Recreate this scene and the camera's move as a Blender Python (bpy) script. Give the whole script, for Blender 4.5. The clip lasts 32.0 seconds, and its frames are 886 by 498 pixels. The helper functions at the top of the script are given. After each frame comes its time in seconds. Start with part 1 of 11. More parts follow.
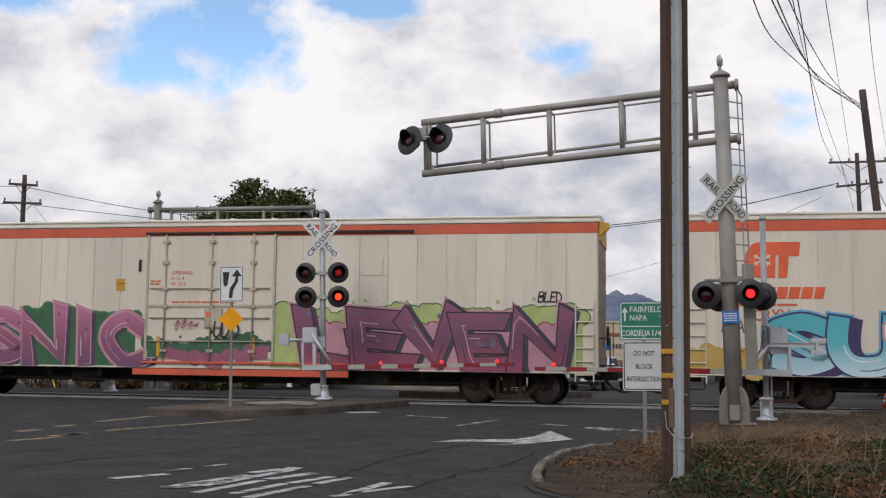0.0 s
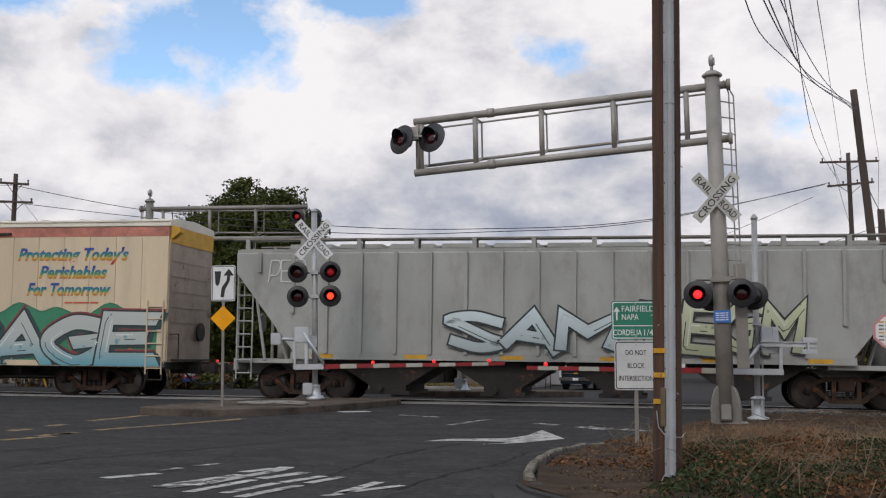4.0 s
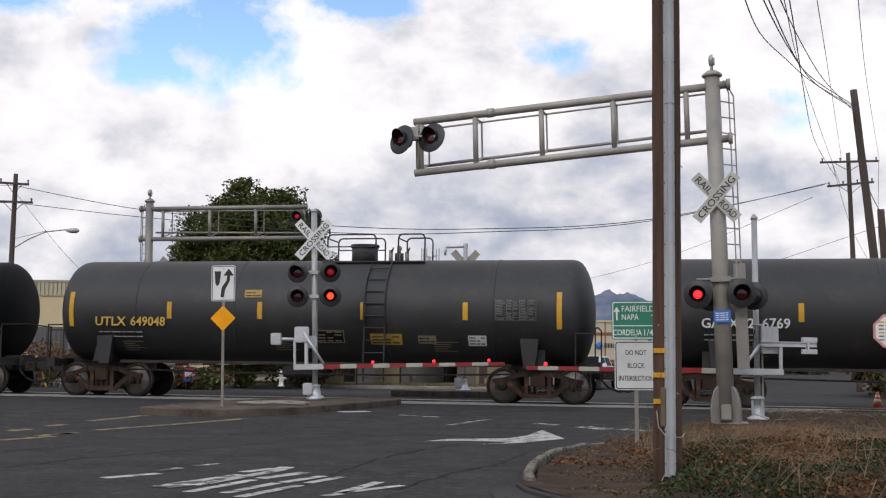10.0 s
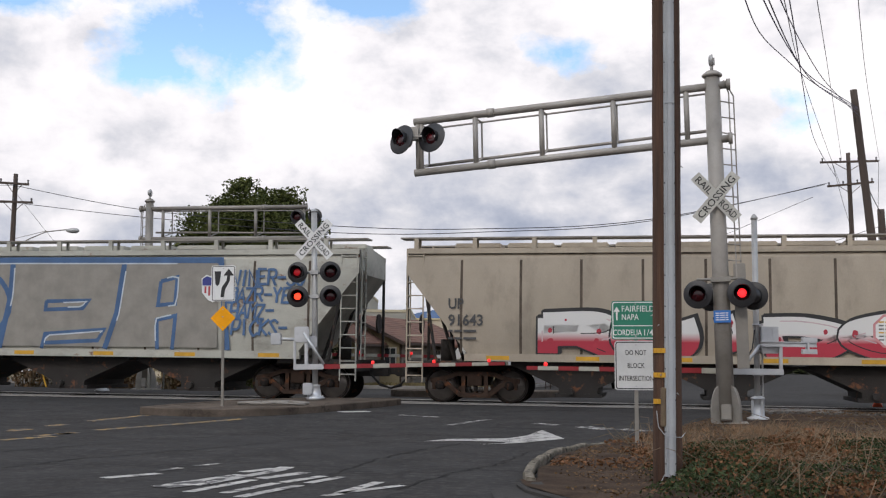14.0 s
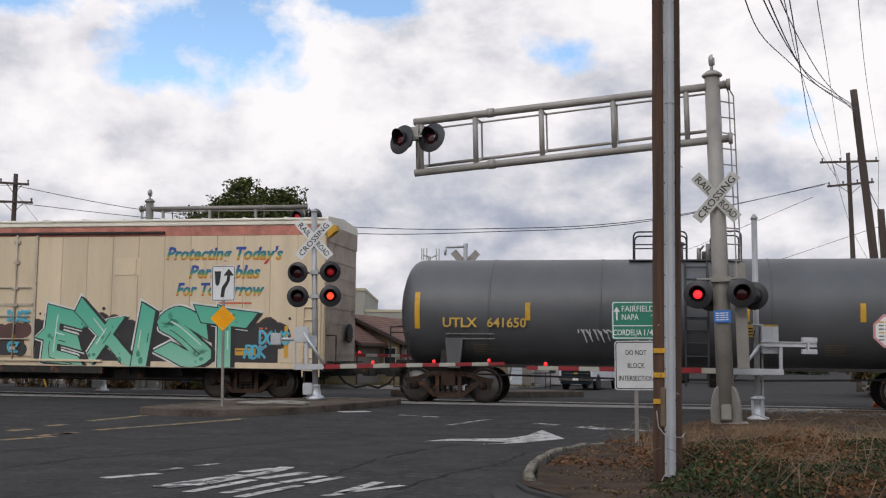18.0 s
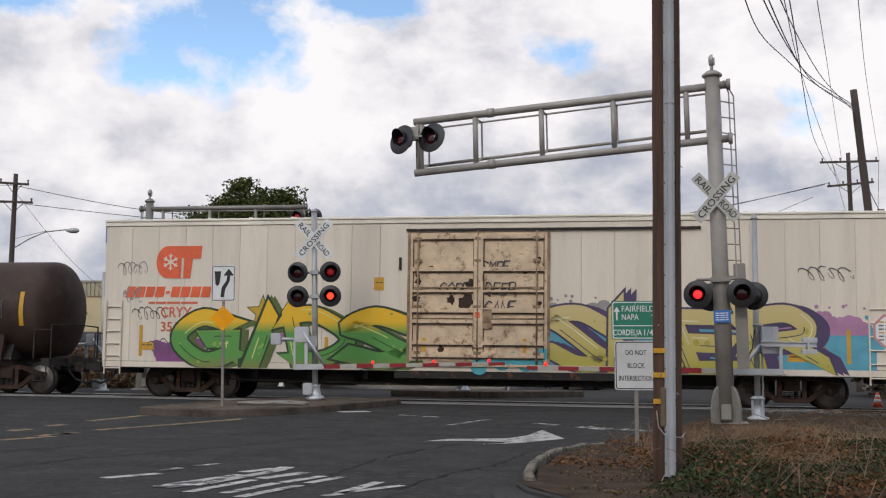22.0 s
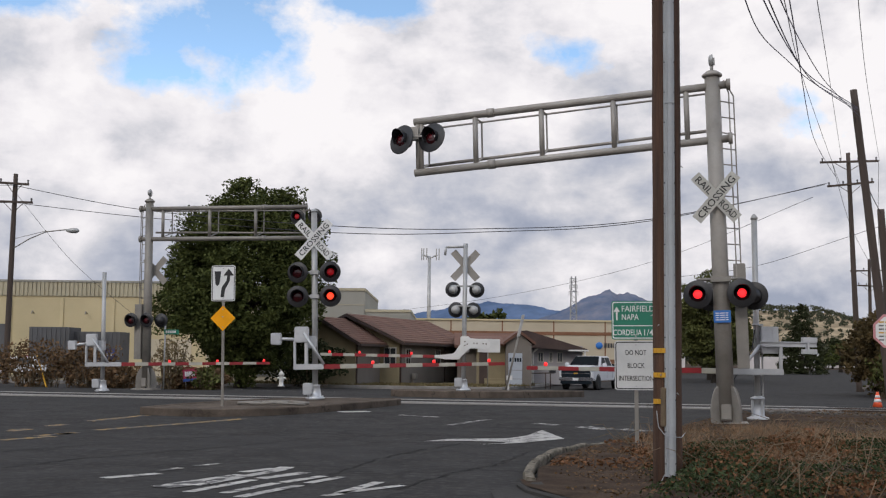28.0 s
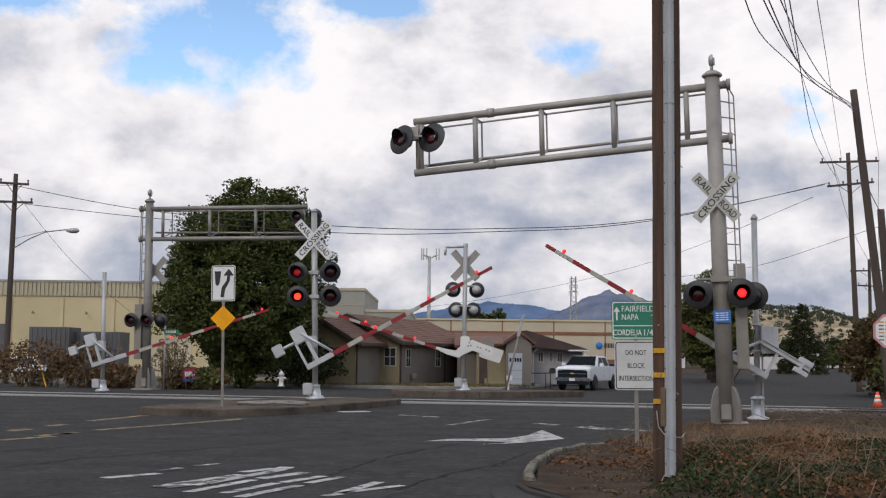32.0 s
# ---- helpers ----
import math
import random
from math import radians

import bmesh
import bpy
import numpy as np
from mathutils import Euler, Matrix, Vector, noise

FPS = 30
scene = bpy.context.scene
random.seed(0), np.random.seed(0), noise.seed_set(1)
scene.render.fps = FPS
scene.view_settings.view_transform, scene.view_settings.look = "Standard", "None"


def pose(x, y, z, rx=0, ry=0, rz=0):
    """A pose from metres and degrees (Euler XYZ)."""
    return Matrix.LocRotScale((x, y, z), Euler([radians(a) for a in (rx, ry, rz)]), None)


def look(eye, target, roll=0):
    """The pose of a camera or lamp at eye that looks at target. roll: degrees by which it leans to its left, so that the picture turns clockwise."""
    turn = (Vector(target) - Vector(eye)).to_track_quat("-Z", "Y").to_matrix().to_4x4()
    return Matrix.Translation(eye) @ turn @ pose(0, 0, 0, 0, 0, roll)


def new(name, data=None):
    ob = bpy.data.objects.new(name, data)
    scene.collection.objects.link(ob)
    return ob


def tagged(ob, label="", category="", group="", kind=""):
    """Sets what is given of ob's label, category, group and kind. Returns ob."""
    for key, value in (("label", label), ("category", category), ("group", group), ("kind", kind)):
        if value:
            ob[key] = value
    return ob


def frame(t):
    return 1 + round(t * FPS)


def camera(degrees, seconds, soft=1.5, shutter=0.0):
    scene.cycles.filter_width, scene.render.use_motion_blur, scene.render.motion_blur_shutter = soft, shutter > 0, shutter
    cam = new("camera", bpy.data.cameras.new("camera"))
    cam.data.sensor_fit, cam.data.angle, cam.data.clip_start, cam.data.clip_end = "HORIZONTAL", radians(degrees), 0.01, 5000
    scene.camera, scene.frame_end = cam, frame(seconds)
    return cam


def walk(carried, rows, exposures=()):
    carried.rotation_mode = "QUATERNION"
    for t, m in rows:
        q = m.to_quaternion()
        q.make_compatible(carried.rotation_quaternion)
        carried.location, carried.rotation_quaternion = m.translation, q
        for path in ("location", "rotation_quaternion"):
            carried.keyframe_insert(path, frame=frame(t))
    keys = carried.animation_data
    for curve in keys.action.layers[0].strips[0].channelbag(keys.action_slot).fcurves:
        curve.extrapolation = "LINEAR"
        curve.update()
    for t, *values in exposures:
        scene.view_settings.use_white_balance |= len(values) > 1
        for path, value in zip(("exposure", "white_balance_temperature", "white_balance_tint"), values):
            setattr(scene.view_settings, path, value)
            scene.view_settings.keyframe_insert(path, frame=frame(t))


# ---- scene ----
# ---- camera ----
cam = camera(41.86, 32.0, soft=1.2)
EYE = (0.0, 0.0, 1.3)


def view(dx=0.0, dy=0.0):
    """The camera on its tripod; dx, dy: small turns of the head, in thousandths of the picture's half width."""
    yaw, tilt = dx * 0.0003824, radians(5.434) + dy * 0.0003824
    far = (math.sin(yaw) * math.cos(tilt), math.cos(yaw) * math.cos(tilt), math.sin(tilt))
    return look(EYE, [e + 100 * d for e, d in zip(EYE, far)], 0.69)


walk(cam, [(0.0, view(-17.9, 1.3)), (0.5, view(-19.5, 0.6)), (1.0, view(-19.6, 0)), (1.25, view(-18, 0)), (1.5, view(-12, 0)), (1.75, view(-1, 0)),
           (2.0, view(5.2, 0.5)), (2.5, view(3.2, -2.4)), (3.0, view(-0.8, -1.2)), (3.5, view(0, 0)), (5.5, view()), (14.0, view()), (23.0, view()), (32.0, view())],
     exposures=[(t, e, 6550, 14) for t, e in ((0.0, -0.09), (3.0, -0.14), (7.0, -0.14), (9.0, -0.02), (10.0, 0.08), (11.0, 0.13), (14.0, 0.09), (15.5, 0.0), (17.0, -0.08), (19.0, 0.02), (20.0, 0.08), (21.0, 0.12), (22.0, -0.06), (24.0, -0.13), (25.0, -0.10), (29.0, -0.09), (32.0, -0.05))])

# ---- light ----
SUN_EL, SUN_AZ = radians(36), radians(205)   # azimuth clockwise from +y
sun = new("sun", bpy.data.lights.new("sun", "SUN"))
sun.data.energy, sun.data.angle, sun.data.color = 0.9, radians(14), (1.0, 0.95, 0.88)
sun.matrix_world = look((0, 0, 60), Vector((0, 0, 60)) - 50 * Vector((math.sin(SUN_AZ) * math.cos(SUN_EL), math.cos(SUN_AZ) * math.cos(SUN_EL), math.sin(SUN_EL))))


def sky_nodes(nt, coord):
    """Broken cloud over blue, as a function of the direction `coord`. Returns the colour socket."""
    N, L = nt.nodes, nt.links

    def math_node(op, a, b=None, clamp=False):
        m = N.new("ShaderNodeMath")
        m.operation, m.use_clamp = op, clamp
        for i, v in enumerate((a, b)):
            if v is None:
                continue
            if isinstance(v, (int, float)):
                m.inputs[i].default_value = v
            else:
                L.new(v, m.inputs[i])
        return m.outputs[0]

    def ramp(sock, stops):
        r = N.new("ShaderNodeValToRGB")
        e = r.color_ramp.elements
        while len(e) < len(stops):
            e.new(0.5)
        for el, (p, c) in zip(e, stops):
            el.position, el.color = p, (*c, 1)
        L.new(sock, r.inputs[0])
        return r.outputs[0]

    def fbm(scale, detail, rough, stretch=(1, 1, 1.9), dist=0.0):
        mp = N.new("ShaderNodeMapping")
        mp.inputs["Scale"].default_value = stretch
        L.new(coord, mp.inputs[0])
        t = N.new("ShaderNodeTexNoise")
        t.inputs["Scale"].default_value, t.inputs["Detail"].default_value, t.inputs["Roughness"].default_value = scale, detail, rough
        t.inputs["Distortion"].default_value = dist
        L.new(mp.outputs[0], t.inputs["Vector"])
        return t.outputs[0]

    def hole(az, el, wide, high, depth=1.0):
        """A break in the cloud: 1 at its middle, falling to 0 at its rim."""
        d = (math.sin(az) * math.cos(el), math.cos(az) * math.cos(el), math.sin(el))
        s = N.new("ShaderNodeVectorMath")
        s.operation = "SUBTRACT"
        L.new(coord, s.inputs[0])
        s.inputs[1].default_value = d
        q = N.new("ShaderNodeVectorMath")
        q.operation = "MULTIPLY"
        L.new(s.outputs[0], q.inputs[0])
        q.inputs[1].default_value = (1 / wide, 1 / wide, 1 / high)
        ln = N.new("ShaderNodeVectorMath")
        ln.operation = "LENGTH"
        L.new(q.outputs[0], ln.inputs[0])
        return math_node("MULTIPLY", math_node("SUBTRACT", 1.0, ln.outputs["Value"]), depth)

    sky = N.new("ShaderNodeTexSky")
    sky.sky_type, sky.sun_disc, sky.sun_elevation, sky.sun_rotation = "NISHITA", False, SUN_EL, SUN_AZ
    blue = N.new("ShaderNodeMix")
    blue.data_type, blue.blend_type = "RGBA", "MULTIPLY"
    blue.inputs["Factor"].default_value = 1
    L.new(sky.outputs[0], blue.inputs["A"])
    blue.inputs["B"].default_value = (0.345, 0.375, 0.345, 1)
    big, fine = fbm(6.5, 7, 0.55, (1, 1, 1.5), 0.2), fbm(20, 6, 0.62, (1, 1, 1.3))
    holes = None
    for h in SKY_HOLES:
        g = hole(*h)
        holes = g if holes is None else math_node("MAXIMUM", holes, g)
    # cover: 1 in cloud, 0 in the breaks
    wob = math_node("MULTIPLY", math_node("SUBTRACT", big, 0.5), 2.4)
    wob2 = math_node("MULTIPLY", math_node("SUBTRACT", fine, 0.5), 1.6)
    gap = math_node("ADD", math_node("ADD", holes, wob), wob2)
    cover = math_node("SUBTRACT", 1.0, math_node("MULTIPLY", gap, 1.9, True), True)
    sep = N.new("ShaderNodeSeparateXYZ")
    L.new(coord, sep.inputs[0])
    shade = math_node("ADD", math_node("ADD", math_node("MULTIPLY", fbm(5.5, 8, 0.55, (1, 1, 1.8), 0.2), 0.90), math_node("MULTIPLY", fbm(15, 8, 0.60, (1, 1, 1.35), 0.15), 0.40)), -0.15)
    low = math_node("SUBTRACT", 1.0, math_node("MULTIPLY", math_node("SUBTRACT", sep.outputs[2], 0.02), 4.6, True))   # 1 by the horizon
    tone = math_node("SUBTRACT", math_node("ADD", shade, 0.075), math_node("MULTIPLY", low, 0.19))
    for bank in SKY_BANKS:                              # thicker and thinner banks of cloud
        g = math_node("MAXIMUM", hole(*bank[:4]), 0.0)
        tone = math_node("ADD", tone, math_node("MULTIPLY", g, bank[4]))
    cloud = ramp(tone, [(0.30, (0.36, 0.41, 0.51)), (0.38, (0.50, 0.54, 0.62)), (0.46, (0.68, 0.70, 0.74)), (0.54, (0.88, 0.88, 0.90)), (0.62, (1.0, 1.0, 1.0))])
    mix = N.new("ShaderNodeMix")
    mix.data_type = "RGBA"
    L.new(cover, mix.inputs["Factor"])
    L.new(blue.outputs["Result"], mix.inputs["A"])
    L.new(cloud, mix.inputs["B"])
    return mix.outputs["Result"]


# banks of cloud: azimuth, elevation, half width, half height, lighter or darker
SKY_BANKS = [(-0.32, 0.085, 0.20, 0.050, -0.03), (-0.06, 0.085, 0.16, 0.055, 0.16), (0.31, 0.10, 0.15, 0.06, 0.17), (0.13, 0.115, 0.10, 0.022, -0.10), (0.20, 0.20, 0.12, 0.05, 0.06)]
# breaks in the cloud: azimuth, elevation (radians), half width, half height
SKY_HOLES = [(-0.215, 0.270, 0.098, 0.058), (-0.245, 0.242, 0.06, 0.030), (-0.385, 0.292, 0.10, 0.034), (-0.25, 0.315, 0.19, 0.036), (-0.085, 0.305, 0.06, 0.014), (0.092, 0.266, 0.022, 0.011, 0.30), (0.290, 0.217, 0.026, 0.020, 0.36), (-0.39, 0.285, 0.07, 0.018), (1.4, 0.7, 0.5, 0.3), (-2.0, 0.8, 0.5, 0.3), (2.9, 0.9, 0.6, 0.3)]
world = bpy.data.worlds.new("world")
scene.world = world
world.use_nodes = True
wn = world.node_tree
wc = wn.nodes.new("ShaderNodeTexCoord")
wn.links.new(sky_nodes(wn, wc.outputs["Generated"]), wn.nodes["Background"].inputs[0])
wn.nodes["Background"].inputs[1].default_value = 1.0


# the part of the sky ahead, whose cloud drifts slowly: a far backdrop of the same sky
m = bpy.data.materials.new("drifting_cloud_sky")
m.use_nodes = True
nt = m.node_tree
nt.nodes.clear()
tc, nv = nt.nodes.new("ShaderNodeTexCoord"), nt.nodes.new("ShaderNodeVectorMath")
nv.operation = "NORMALIZE"
nt.links.new(tc.outputs["Object"], nv.inputs[0])
em, out = nt.nodes.new("ShaderNodeEmission"), nt.nodes.new("ShaderNodeOutputMaterial")
nt.links.new(sky_nodes(nt, nv.outputs[0]), em.inputs[0])
nt.links.new(em.outputs[0], out.inputs[0])
bm = bmesh.new()
grid = []
for j in range(13):
    el = -0.03 + 0.55 * j / 12
    grid.append([bm.verts.new((4000 * math.sin(az) * math.cos(el), 4000 * math.cos(az) * math.cos(el), 4000 * math.sin(el))) for az in np.linspace(-0.6, 0.6, 25)])
for a, b in zip(grid, grid[1:]):
    for k in range(24):
        bm.faces.new([a[k], b[k], b[k + 1], a[k + 1]])
me = bpy.data.meshes.new("backdrop_sky")
bm.to_mesh(me)
bm.free()
me.materials.append(m)
sky_back = tagged(new("backdrop_sky", me), "drifting white and grey cloud with patches of blue", "sky", kind="structure")


# ---- materials ----
def mat(name, col, rough=0.7, metal=0.0, vary=0.12, size=1.0, bump=0.15, grain=40.0, dark=None, stain=0.0, rust=0.0, island=False, stretch=(1, 1, 1), spec=0.5, emit=0.0):
    """A painted, worn or grown surface: colour varied at two scales, a little relief, and rust or dirt where asked."""
    m = bpy.data.materials.new(name)
    m.use_nodes = True
    nt = m.node_tree
    N, L = nt.nodes, nt.links
    b = N["Principled BSDF"]
    b.inputs["Roughness"].default_value, b.inputs["Metallic"].default_value = rough, metal
    b.inputs["Specular IOR Level"].default_value = spec
    tc = N.new("ShaderNodeTexCoord")
    mp = N.new("ShaderNodeMapping")
    mp.inputs["Scale"].default_value = stretch
    L.new(tc.outputs["Object"], mp.inputs[0])

    def tex(scale, detail=4, r=0.6):
        t = N.new("ShaderNodeTexNoise")
        t.inputs["Scale"].default_value, t.inputs["Detail"].default_value, t.inputs["Roughness"].default_value = scale, detail, r
        L.new(mp.outputs[0], t.inputs["Vector"])
        return t.outputs[0]

    def mixc(fac, a, c, mode="MIX"):
        x = N.new("ShaderNodeMix")
        x.data_type, x.blend_type = "RGBA", mode
        if isinstance(fac, float):
            x.inputs["Factor"].default_value = fac
        else:
            L.new(fac, x.inputs["Factor"])
        for s, v in (("A", a), ("B", c)):
            if isinstance(v, tuple):
                x.inputs[s].default_value = (*v[:3], 1)
            else:
                L.new(v, x.inputs[s])
        return x.outputs["Result"]

    def span(sock, lo, hi, a=0.0, c=1.0):
        r = N.new("ShaderNodeMapRange")
        L.new(sock, r.inputs[0])
        for i, v in enumerate((lo, hi, a, c)):
            r.inputs[i + 1].default_value = v
        return r.outputs[0]

    dk = dark or tuple(c * (1 - 2.2 * vary) for c in col)
    lt = tuple(min(1, c * (1 + 1.2 * vary)) for c in col)
    c = mixc(span(tex(1.3 / size), 0.3, 0.7), dk, lt)
    fine = tex(grain, 3)
    c = mixc(span(fine, 0.35, 0.65, 0, min(1, vary * 2.5)), c, tuple(x * 0.7 for x in col))
    if stain:
        c = mixc(span(tex(3.1 / size, 6, 0.7), 0.52, 0.75, 0, stain), c, (0.09, 0.075, 0.06))
    if rust:
        c = mixc(span(tex(2.3 / size, 8, 0.72), 0.6 - 0.12 * rust, 0.66, 0, 0.9), c, (0.16, 0.06, 0.025))
    src = N.new("ShaderNodeNewGeometry").outputs["Random Per Island"] if island else N.new("ShaderNodeObjectInfo").outputs["Random"]
    c = mixc(1.0, c, mixc(src, (0.88, 0.88, 0.88), (1.0, 1.0, 1.0)) if not island else mixc(src, (0.55, 0.6, 0.55), (1.0, 1.0, 1.0)), "MULTIPLY")
    L.new(c, b.inputs["Base Color"])
    if emit:
        b.inputs["Emission Color"].default_value, b.inputs["Emission Strength"].default_value = (*col, 1), emit
    if bump:
        bp = N.new("ShaderNodeBump")
        bp.inputs["Strength"].default_value, bp.inputs["Distance"].default_value = bump, 0.02
        L.new(fine, bp.inputs["Height"])
        L.new(bp.outputs[0], b.inputs["Normal"])
    return m


def rainbow(name, z0, z1, cols):
    """Paint that changes colour with height, as the striped lettering does."""
    m = mat(name, (0.5, 0.5, 0.5), 0.6)
    nt = m.node_tree
    N, L = nt.nodes, nt.links
    tc, sep, r, mr = N.new("ShaderNodeTexCoord"), N.new("ShaderNodeSeparateXYZ"), N.new("ShaderNodeValToRGB"), N.new("ShaderNodeMapRange")
    L.new(tc.outputs["Object"], sep.inputs[0])
    L.new(sep.outputs[2], mr.inputs[0])
    mr.inputs[1].default_value, mr.inputs[2].default_value = z0, z1
    e = r.color_ramp.elements
    while len(e) < len(cols):
        e.new(0.5)
    for i, (el, c) in enumerate(zip(e, cols)):
        el.position, el.color = i / (len(cols) - 1), (*c, 1)
    L.new(mr.outputs[0], r.inputs[0])
    L.new(r.outputs[0], N["Principled BSDF"].inputs["Base Color"])
    return m


